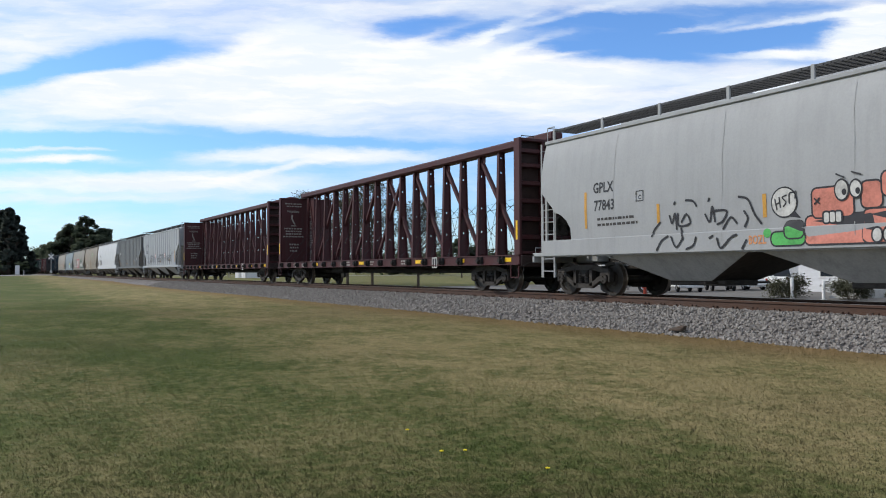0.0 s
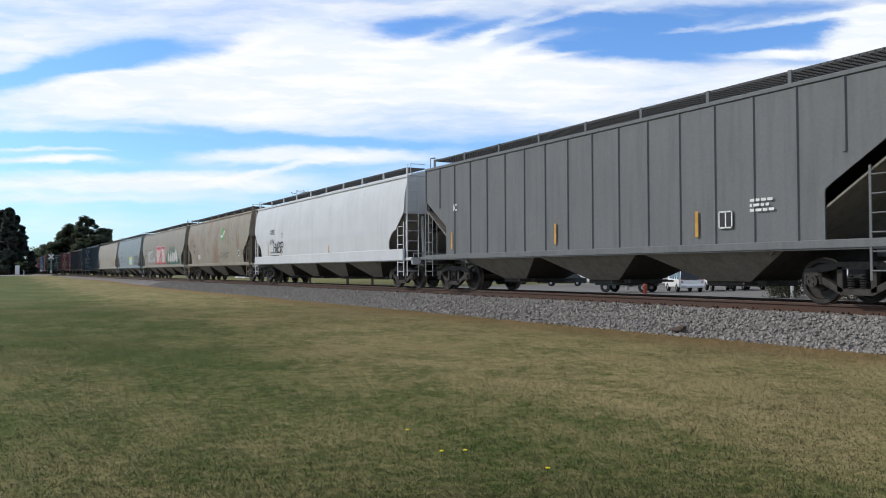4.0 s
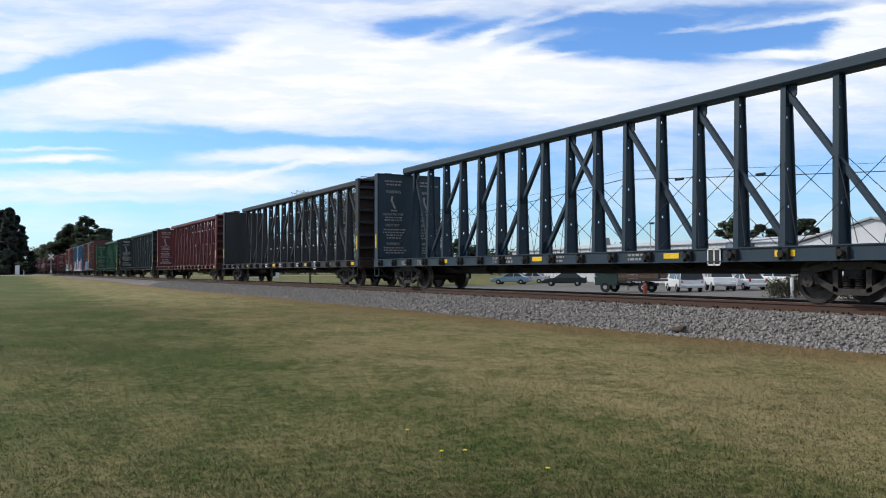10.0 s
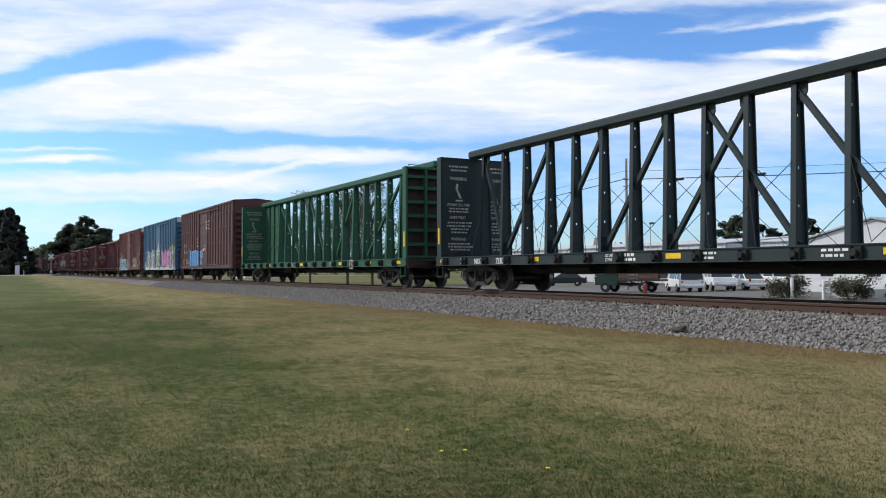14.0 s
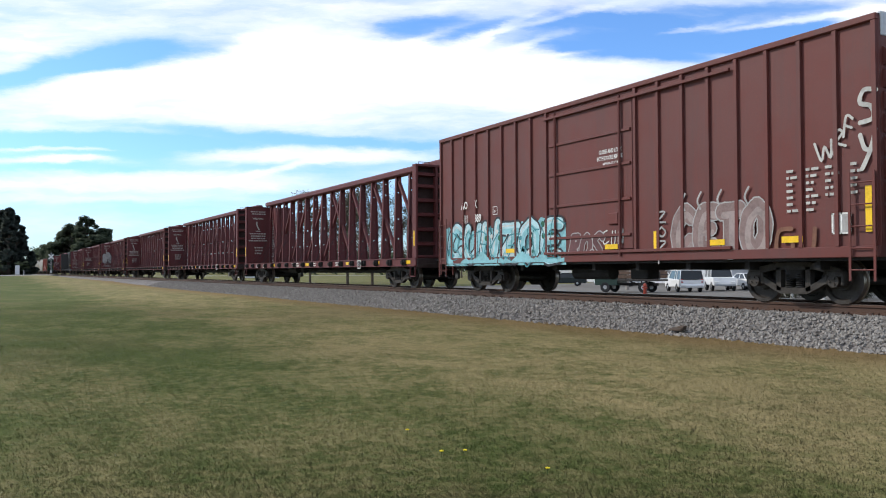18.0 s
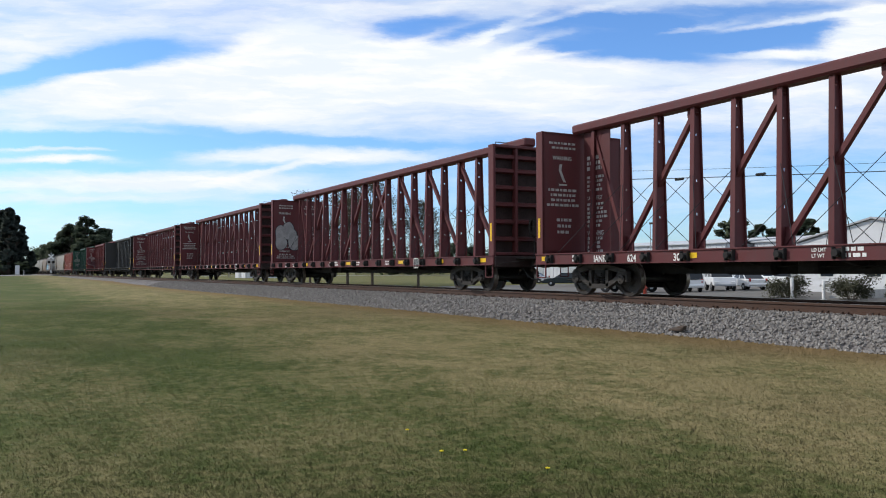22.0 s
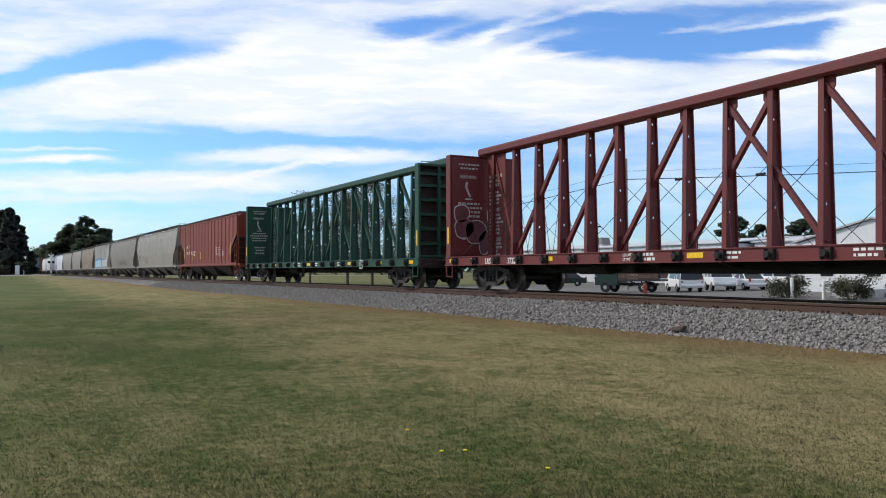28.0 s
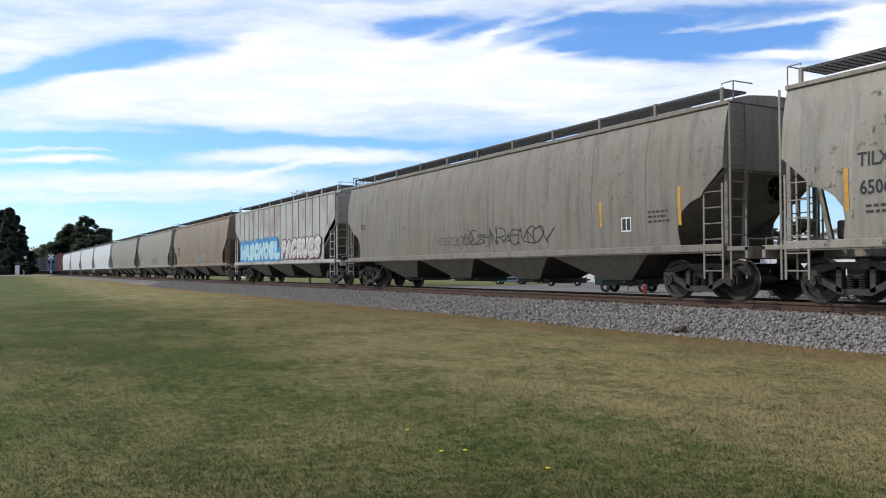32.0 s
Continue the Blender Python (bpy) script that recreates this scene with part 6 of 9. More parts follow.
def warehouse(x0, x1, y0, depth, eave, ridge, label, name="warehouse", wallmat=None, roofmat=None, doors=(), windows=(), along=True):
    b = thing(name, pose(0, 0, ZFAR), label, "building", "buildings beyond the track")
    wallmat, roofmat = wallmat or METALWALL, roofmat or METALROOF
    for nm, (cx, cy, sx, sy) in dict(a=((x0 + x1) / 2, y0, x1 - x0, 0.2), b=((x0 + x1) / 2, y0 + depth, x1 - x0, 0.2), c=(x0, y0 + depth / 2, 0.2, depth - 0.21), d=(x1, y0 + depth / 2, 0.2, depth - 0.21)).items():
        s = Shape()
        s.box((cx, cy, eave / 2), (sx, sy, eave))
        w = part("wall", s, wallmat, b)
        if nm == "a":
            n = int((x1 - x0) / 0.9)
            me = Shape().box((0, 0, eave / 2), (0.08, 0.05, eave - 0.1)).mesh("siding_rib", wallmat)
            if name == "warehouse":
                for i in range(n):
                    part("siding_rib", me, None, w, at=pose(x0 + 0.45 + i * (x1 - x0) / n, y0 - 0.12, 0))
            else:
                me = Shape().prism([(0, 0), (-0.03, 0), (-0.005, 0.2), (0, 0.2)], "x", x0 + 0.05, x1 - 0.05).mesh("board", wallmat)
                k = 0.1
                while k < eave - 0.25:
                    part("board", me, None, w, at=pose(0, y0 - 0.10, k))
                    k += 0.2
    s = Shape()
    if along:
        s.prism([(y0 - 0.4, eave), (y0 + depth / 2, ridge), (y0 + depth + 0.4, eave), (y0 + depth + 0.4, eave + 0.12), (y0 + depth / 2, ridge + 0.12), (y0 - 0.4, eave + 0.12)], "x", x0 - 0.4, x1 + 0.4)
    else:
        xm = (x0 + x1) / 2
        s.prism([(x0 - 0.4, eave), (xm, ridge), (x1 + 0.4, eave), (x1 + 0.4, eave + 0.12), (xm, ridge + 0.12), (x0 - 0.4, eave + 0.12)], "y", y0 - 0.35, y0 + depth + 0.35)
        g = Shape()
        g.prism([(x0, eave), (xm, ridge - 0.02), (x1, eave)], "y", y0 - 0.09, y0 + 0.09)
        part("gable", g, wallmat, b)
    part("roof", s, roofmat, b)
    for (xc, w, z, h) in windows:
        s = Shape()
        for dx, dz, ww, hh in ((0, h / 2 + 0.04, w + 0.16, 0.08), (0, -h / 2 - 0.04, w + 0.16, 0.08), (-w / 2 - 0.04, 0, 0.08, h), (w / 2 + 0.04, 0, 0.08, h), (0, 0, w, 0.05)):
            s.box((xc + dx, y0 - 0.14, z + dz), (ww, 0.06, hh))
        win = part("window", s, WHITE, b)
        part("pane", Shape().box((xc, y0 - 0.12, z), (w, 0.02, h)), DARKGLASS, win)
    for (xc, w, h) in doors:
        s = Shape()
        s.box((xc, y0 - 0.13, h / 2), (w, 0.05, h))
        d = part("door", s, GALV, b)
        for k in range(5):
            part("door_panel", Shape().box((xc, y0 - 0.165, h * (k + 0.5) / 5), (w - 0.1, 0.02, h / 5 - 0.06)), GALV, d)
    return b


warehouse(-113, -68, 76, 26, 4.9, 5.9, "long white metal warehouse with a pale low roof", doors=((-106, 3.6, 3.8), (-98, 3.6, 3.8), (-86, 3.6, 3.8), (-76, 3.6, 3.8)))
warehouse(-67.2, -48, 80, 22, 5.0, 6.0, "white metal storage building with a pale roof", doors=((-62, 3.4, 3.6), (-54, 3.4, 3.6)))
warehouse(-42, -29.6, 55.0, 20, 3.8, 5.4, "white clapboard building with a grey gable roof", "office_building", CLAPBOARD, SHINGLE, windows=((-39.5, 1.1, 1.9, 1.3), (-35.8, 1.1, 1.9, 1.3), (-32, 1.1, 1.9, 1.3)), doors=((-33.8, 1.0, 2.1),), along=False)
warehouse(-29.2, -6, 56.0, 16, 3.6, 5.2, "long white clapboard annex with a grey roof", "office_annex", CLAPBOARD, SHINGLE, windows=((-27, 1.1, 1.9, 1.3), (-23, 1.1, 1.9, 1.3), (-19, 1.1, 1.9, 1.3)))
warehouse(-152, -145, 40, 6, 2.3, 3.2, "small white shed by the railway", "shed", CLAPBOARD, METALROOF, doors=((-148.5, 1.8, 1.9),))
warehouse(-128, -112, 92, 12, 3.4, 5.6, "low grey house among the far trees", "house", METALWALL, SHINGLE, windows=((-124, 1.1, 1.7, 1.2), (-118, 1.1, 1.7, 1.2)))


# rooftop ventilator
s = Shape()
s.prism([(-1.1, 0), (1.1, 0), (0.8, 1.1), (-0.8, 1.1)], "y", -0.8, 0.8)
v_ = thing("roof_ventilator", pose(-97.5, 82.0, ZFAR + 5.62), "dark square roof ventilator hood", "ventilator")
part("hood", s, plain("weathered_vent", (0.20, 0.19, 0.18), 0.8), v_)
part("curb", Shape().box((0, 0, -0.15), (2.4, 1.8, 0.35)), GALV, v_)


# ---- vehicles ----
TYRE = plain("tyre_rubber", (0.022, 0.022, 0.023), 0.9)
RIM = plain("wheel_rim", (0.45, 0.45, 0.46), 0.35, 0.7)
LAMPRED = plain("tail_lamp_red", (0.35, 0.02, 0.015), 0.3, 0, 0.2, 5, 0)
LAMPCLR = plain("head_lamp_clear", (0.75, 0.75, 0.72), 0.15, 0, 0.1, 5, 0)
CARWHITE = plain("white_car_paint", (0.78, 0.78, 0.77), 0.25, 0, 0.06, 1, 0)
CARBLUE = plain("faded_blue_car_paint", (0.16, 0.25, 0.33), 0.4, 0, 0.2, 1, 0)
CARDARK = plain("dark_green_car_paint", (0.022, 0.030, 0.030), 0.25, 0, 0.2, 1, 0)
CARGREY = plain("silver_car_paint", (0.40, 0.41, 0.42), 0.3, 0.3, 0.1, 1, 0)
CARMAROON = plain("dark_truck_paint", (0.045, 0.040, 0.036), 0.4, 0, 0.2, 1, 0)

VEH = {
    # lower body outline, glasshouse foot and roof spans along x, heights
    "minivan": dict(L=4.9, W=1.9, low=[(-2.40, 0.35), (-2.45, 0.95), (1.55, 1.05), (2.35, 0.88), (2.45, 0.35)], gl=(-2.35, 1.45, -2.15, 0.70, 1.0, 1.72), wh=(-1.45, 1.50), r=0.34),
    "suv": dict(L=4.6, W=1.85, low=[(-2.25, 0.45), (-2.28, 1.10), (0.85, 1.12), (2.15, 1.06), (2.25, 0.45)], gl=(-2.2, 0.85, -2.1, 0.45, 1.1, 1.78), wh=(-1.35, 1.40), r=0.38),
    "sedan": dict(L=4.7, W=1.78, low=[(-2.30, 0.32), (-2.34, 0.88), (-1.6, 0.96), (0.9, 0.94), (2.2, 0.76), (2.34, 0.32)], gl=(-1.75, 1.05, -1.1, 0.25, 0.9, 1.42), wh=(-1.40, 1.42), r=0.32),
    "pickup": dict(L=5.5, W=1.95, low=[(-2.75, 0.45), (-2.75, 1.05), (0.0, 1.08), (1.4, 1.10), (2.65, 1.02), (2.75, 0.45)], gl=(-0.55, 1.35, -0.4, 0.75, 1.05, 1.80), wh=(-1.75, 1.75), r=0.38),
}


def tyre_mesh(r):
    return Shape().lathe((0, 0, 0), "y", [(-0.10, r * 0.62), (-0.11, r * 0.9), (-0.08, r), (0.08, r), (0.11, r * 0.9), (0.10, r * 0.62)], 20).mesh("tyre", TYRE, True)


def rim_mesh(r):
    return Shape().lathe((0, 0, 0), "y", [(-0.105, 0.05), (-0.115, r * 0.2), (-0.09, r * 0.55), (-0.10, r * 0.63), (0.10, r * 0.63), (0.09, r * 0.55), (0.115, r * 0.2), (0.105, 0.05)], 16).mesh("rim", RIM, True)


def vehicle(kind, x, y, heading, col, label):
    d = VEH[kind]
    v = thing(kind, pose(x, y, ZFAR + 0.06, 0, 0, heading), label, "car" if kind != "pickup" else "pickup truck", "parked vehicles")
    W = d["W"] / 2
    s = Shape()
    low = d["low"]
    n = len(low)
    vs = []
    for y_, inset in ((-W, 0.06), (-W + 0.05, 0.0), (W - 0.05, 0.0), (W, 0.06)):
        for p in low:
            vs.append((p[0] * (1 - inset * 0.3), y_, p[1] + (inset if p[1] < 0.5 else -inset * 0.6)))
    fs = [tuple(range(n - 1, -1, -1)), tuple(range(3 * n, 4 * n))]
    for k in range(3):
        for i in range(n):
            fs.append((k * n + i, k * n + (i + 1) % n, (k + 1) * n + (i + 1) % n, (k + 1) * n + i))
    s.add(vs, fs)
    part("body", s, col, v)
    a, b, c, e, z0, z1 = d["gl"]
    s = Shape()
    i = 0.16
    s.add([(a, -W + 0.06, z0), (b, -W + 0.06, z0), (b, W - 0.06, z0), (a, W - 0.06, z0), (c, -W + i, z1 - 0.06), (e, -W + i, z1 - 0.06), (e, W - i, z1 - 0.06), (c, W - i, z1 - 0.06)],
          [(0, 1, 2, 3), (4, 7, 6, 5), (0, 4, 5, 1), (1, 5, 6, 2), (2, 6, 7, 3), (3, 7, 4, 0)])
    part("glasshouse", s, DARKGLASS, v, "dark tinted windows")
    s = Shape()
    s.cbox(((c + e) / 2, 0, z1 - 0.03), (e - c + 0.10, 2 * (W - i) + 0.04, 0.07), 0.03)
    part("roof", s, col, v)
    for sy in (-1, 1):
        ps = [(a, c), (b, e)]
        if e - c > 1.2:
            ps += [((a + b) / 2 - 0.1, (c + e) / 2 - 0.1)]
        if e - c > 2.2:
            ps += [(a + 1.1, c + 0.95)]
        for p, q in ps:
            part("pillar", Shape().beam((p, sy * (W - 0.055), z0 - 0.02), (q, sy * (W - i + 0.005), z1 - 0.05), 0.03, 0.09, (1, 0, 0)), col, v)
    for wx in d["wh"]:
        for sy in (-1, 1):
            w = part("wheel", cached(("ty", d["r"]), lambda: tyre_mesh(d["r"])), None, v, at=pose(wx, sy * (W - 0.09), d["r"]))
            part("rim", cached(("ri", d["r"]), lambda: rim_mesh(d["r"])), None, w)
    x0, x1 = low[0][0], low[-1][0]
    for sy in (-1, 1):
        part("headlight", Shape().cbox((x1 - 0.05, sy * (W - 0.28), 0.70), (0.12, 0.34, 0.15), 0.03), LAMPCLR, v)
        part("tail_light", Shape().cbox((x0 + 0.01, sy * (W - 0.18), 0.85), (0.10, 0.20, 0.28), 0.03), LAMPRED, v)
    for xx in (x0 - 0.02, x1 + 0.02):
        part("bumper", Shape().cbox((xx, 0, 0.50), (0.16, 2 * W - 0.16, 0.20), 0.05), col if kind in ("minivan", "sedan") else GALV, v)
    if kind == "pickup":
        s = Shape()
        s.box((-1.72, 0, 1.10), (1.95, 2 * W - 0.24, 0.02))
        part("bed_floor", s, BLACK, v)
    return v


vehicle("minivan", -47.5, 48.3, 149, CARWHITE, "white minivan parked with its rear towards the track")
vehicle("suv", -48.0, 52.9, 322, CARWHITE, "white off-road wagon on dark tyres in the lot")
vehicle("sedan", -48.5, 56.6, 155, CARWHITE, "white sedan parked in the gravel lot")
vehicle("pickup", -51.8, 64.9, 160, CARWHITE, "white pickup truck parked by the warehouse")
vehicle("pickup", -71.0, 68.5, 30, CARWHITE, "white pickup truck before the warehouse wall")
vehicle("sedan", -83.2, 55.7, 222, CARBLUE, "faded blue old sedan with a pale roof")
vehicle("sedan", -71.0, 54.5, 228, CARDARK, "dark green old coupe on the gravel")
vehicle("sedan", -88.0, 62.0, 215, CARGREY, "silver sedan at the lot's far edge")
vehicle("suv", -66.0, 57.5, 40, CARGREY, "grey wagon behind the dark coupe")


CARGREEN = plain("old_green_truck_paint", (0.020, 0.040, 0.032), 0.4, 0, 0.2, 1, 0)
BOARDS = plain("weathered_boards", (0.115, 0.075, 0.055), 0.9, 0, 0.4, 3)


def flatbed(x, y, heading):
    v = thing("flatbed_truck", pose(x, y, ZFAR + 0.06, 0, 0, heading), "dark green flatbed truck with brown wooden sides", "truck", "parked vehicles")
    part("cab", Shape().prism([(0.6, 0.55), (2.45, 0.55), (2.5, 1.2), (1.75, 1.35), (1.45, 2.1), (0.6, 2.15)], "y", -0.95, 0.95), CARGREEN, v, "dark green cab")
    part("cab_window", Shape().prism([(0.75, 1.4), (1.6, 1.4), (1.38, 2.0), (0.75, 2.03)], "y", -0.965, 0.965), DARKGLASS, v)
    part("bonnet_front", Shape().cbox((2.5, 0, 0.95), (0.12, 1.8, 0.55), 0.03), CARWHITE, v, "white front panel")
    part("flat_bed", Shape().cbox((-1.1, 0, 0.95), (3.3, 2.0, 0.16), 0.02), CARMAROON, v)
    for sy in (-0.98, 0.98):
        for z in (1.2, 1.5, 1.8):
            part("side_board", Shape().cbox((-1.1, sy, z), (3.2, 0.05, 0.26), 0.01), BOARDS, v, "weathered brown board")
    part("chassis", Shape().box((0, 0, 0.62), (4.4, 0.9, 0.2)), BLACK, v)
    for px_ in (0.75, -0.1):
        for sy in (-0.9, 0.9):
            part("rack_post", Shape().box((px_, sy, 1.75), (0.08, 0.08, 1.5)), CARMAROON, v)
    for z in (1.4, 1.9, 2.45):
        part("rack_bar", Shape().box((0.75, 0, z), (0.07, 1.9, 0.08)), CARMAROON, v)
    for wx in (1.6, -1.5):
        for sy in (-1, 1):
            w = part("wheel", cached(("ty", 0.40), lambda: tyre_mesh(0.40)), None, v, at=pose(wx, sy * 0.85, 0.40))
            part("rim", cached(("ri", 0.40), lambda: rim_mesh(0.40)), None, w)
    part("crate", Shape().cbox((-1.6, 0.0, 1.32), (1.3, 1.4, 0.58), 0.03), CARMAROON, v)


flatbed(-48.4, 43.4, 205)

# hydrant, posts, steps
h_ = thing("fire_hydrant", pose(-44.3, 41.2, ZFAR + 0.06), "red fire hydrant at the lot's edge", "hydrant")
HYD = plain("hydrant_red", (0.30, 0.045, 0.025), 0.5)
part("barrel", Shape().lathe((0, 0, 0), "z", [(0, 0.16), (0.05, 0.16), (0.06, 0.11), (0.55, 0.11), (0.57, 0.15), (0.62, 0.15), (0.72, 0.10), (0.78, 0.03)], 14), HYD, h_, "", True)
for a in (0, 120, 240):
    part("outlet", Shape().tube((0, 0, 0.45), (0.2 * math.cos(radians(a)), 0.2 * math.sin(radians(a)), 0.45), 0.06, 10), HYD, h_)
for x, y, hh in ((-32.6, 42.0, 1.25), (-29.9, 41.2, 1.1)):
    p_ = thing("bollard", pose(x, y, ZFAR + 0.06), "white painted concrete-filled pipe bollard", "bollard", "bollards by the building")
    part("pipe", Shape().lathe((0, 0, 0), "z", [(0, 0.09), (hh - 0.06, 0.09), (hh - 0.01, 0.06), (hh, 0.01)], 12), WHITE, p_, "", True)
    part("base_ring", Shape().lathe((0, 0, 0), "z", [(0, 0.16), (0.05, 0.14)], 12), CONCRETE, p_)
st_ = thing("steps", pose(-30.9, 44.6, ZFAR + 0.06), "low concrete steps leading to the building", "steps")
for k in range(3):
    part("step", Shape().cbox((0, 0.3 * k, 0.09 + 0.18 * k), (2.0, 0.32, 0.18), 0.015), CONCRETE, st_)
part("landing", Shape().cbox((0, 1.9, 0.27), (2.0, 2.2, 0.54), 0.02), CONCRETE, st_)


# ---- poles and wires ----
def utility_pole(x, y, h, label, arm=True, r=0.15):
    p = thing("utility_pole", pose(x, y, ZFAR), label, "utility pole", "utility poles")
    part("pole", Shape().tube((0, 0, -0.05), (0, 0, h), r, 10, r * 0.65), POLEWOOD, p)
    if arm:
        part("insulator_bracket", Shape().box((0, -0.18, h - 2.4), (0.12, 0.36, 0.10)), GALV, p)
        part("insulator_bracket", Shape().box((0, -0.18, h - 1.7), (0.12, 0.36, 0.10)), GALV, p)
    return p


P0 = (-53.1, 47.4)
utility_pole(P0[0], P0[1], 11.3, "tall grey wooden utility pole")
utility_pole(-148.0, 66.0, 10.5, "grey wooden utility pole by the far trees")
utility_pole(-13.0, 80.0, 11.5, "grey wooden utility pole behind the white building")
utility_pole(-159.0, 40.5, 10.8, "slim dark utility pole by the railway", False, 0.12)


def wire(name, a, b, sag, r, label):
    s = Shape()
    n = 14
    pts = [tuple(a[k] + (b[k] - a[k]) * i / n - (sag * 4 * (i / n) * (1 - i / n) if k == 2 else 0) for k in range(3)) for i in range(n + 1)]
    pipe(s, pts, r, 5)
    return tagged(new(name, s.mesh(name, CABLE)), label, "cable", "overhead wires")


Z1, Z2 = ZFAR + 9.5, ZFAR + 10.2
wire("overhead_cable", (P0[0], P0[1] - 0.36, Z1), (-148.0, 65.64, ZFAR + 9.4), 0.5, 0.035, "thick black overhead cable running to a far pole")
wire("overhead_cable", (P0[0], P0[1] - 0.36, Z1), (-13.0, 79.64, ZFAR + 9.7), 0.35, 0.035, "thick black overhead cable above the parking lot")
wire("overhead_wire", (P0[0], P0[1] - 0.36, Z2), (-148.0, 65.64, ZFAR + 10.1), 0.5, 0.014, "thin overhead wire running to a far pole")
wire("overhead_wire", (P0[0], P0[1] - 0.36, Z2), (-13.0, 79.64, ZFAR + 10.4), 0.4, 0.014, "thin overhead wire above the parking lot")
for i, (x, y) in enumerate(((-49.5, 49.95), (-44.6, 53.9))):
    c_ = thing("cable_splice_box", pose(x, y, Z1 - 0.19 + (0.12 if i else 0)), "black splice box on the overhead cable", "splice box")
    part("case", Shape().lathe((0, 0, 0), "x", [(-0.5, 0.03), (-0.42, 0.11), (0.42, 0.11), (0.5, 0.03)], 10), BLACK, c_)
for x, y, h in ((-70.0, 66.0, 7.0), (-96.0, 80.0, 8.2)):
    lp = thing("area_light_pole", pose(x, y, ZFAR + 0.05), "thin steel pole with a flood lamp head", "lamp post")
    part("pole", Shape().tube((0, 0, 0), (0, 0, h), 0.07, 8, 0.05), GALV, lp)
    part("lamp_head", Shape().cbox((0.25, 0, h + 0.05), (0.6, 0.35, 0.22), 0.04), STEEL, lp)

# ---- level crossing at the far end of the lawn ----
ASPHALT = plain("asphalt", (0.30, 0.29, 0.275), 0.95, 0, 0.25, 4)
s = Shape()
vs = []
for y in (-60, -30, -10, 0, 6, 10, 12.4, 13.6, 15.9, 17.2, 20, 30, 60, 140):
    for x in (-214.0, -176.0 if y < 11 else -200.0):
        zz = ground_z(x, y) + 0.06 if not 11 < y < 19 else RAIL + 0.0 - 0.02
        vs.append((x, y, zz))
s.add(vs, [(2 * i, 2 * i + 1, 2 * i + 3, 2 * i + 2) for i in range(13)])
tagged(new("road", s.mesh("road", ASPHALT)), "pale asphalt road over the level crossing", "road", kind="structure")


def crossing_signal(x, y, face):
    z0 = ground_z(x, y)
    c = thing("crossing_signal", pose(x, y, z0, 0, 0, face), "silver level-crossing signal mast with white crossbuck", "crossing signal", "crossing signals")
    part("mast", Shape().tube((0, 0, 0), (0, 0, 5.3), 0.07, 8), GALV, c)
    part("foundation", Shape().cbox((0, 0, 0.1), (0.8, 0.8, 0.3), 0.03), CONCRETE, c)
    for sg in (-1, 1):
        part("crossbuck_blade", Shape().box((0.1 + 0.03 * sg, 0, 4.4), (0.025, 1.5, 0.23), Euler((radians(45 * sg), 0, 0)).to_matrix()), WHITE, c, "white crossbuck blade")
        l = part("lamp_hood", Shape().lathe((0.12, sg * 0.42, 3.2), "x", [(-0.05, 0.28), (0.0, 0.28), (0.02, 0.16), (0.16, 0.16)], 14), BLACK, c)
        part("lens", Shape().lathe((0.20, sg * 0.42, 3.2), "x", [(-0.05, 0.13), (0.0, 0.10)], 12), LAMPRED, l)
    part("crossarm", Shape().box((0.03, 0, 3.2), (0.06, 1.0, 0.07)), GALV, c)
    part("gate_box", Shape().cbox((0.25, 0, 1.1), (0.4, 0.4, 0.6), 0.03), GALV, c)


crossing_signal(-199.6, 11.6, 0)
crossing_signal(-210.5, 18.6, 180)
cab_ = thing("signal_cabinet", pose(-212.0, 5.3, ground_z(-212, 5.3) + 0.07), "silver signal cabinet by the level crossing", "cabinet")
part("case", Shape().cbox((0, 0, 1.15), (0.9, 0.9, 2.1), 0.03), ROOFWHITE, cab_)
part("door", Shape().cbox((0.47, 0, 1.15), (0.03, 0.76, 1.9), 0.01), ROOFWHITE, cab_)
part("plinth", Shape().box((0, 0, 0.05), (1.1, 1.1, 0.22)), CONCRETE, cab_)
mk = thing("marker_post", pose(-211, 6.6, ground_z(-211, 6.6) + 0.07), "short white marker post beside the cabinet", "post")
part("post", Shape().lathe((0, 0, 0), "z", [(0, 0.06), (0.95, 0.06), (1.0, 0.03)], 8), WHITE, mk)


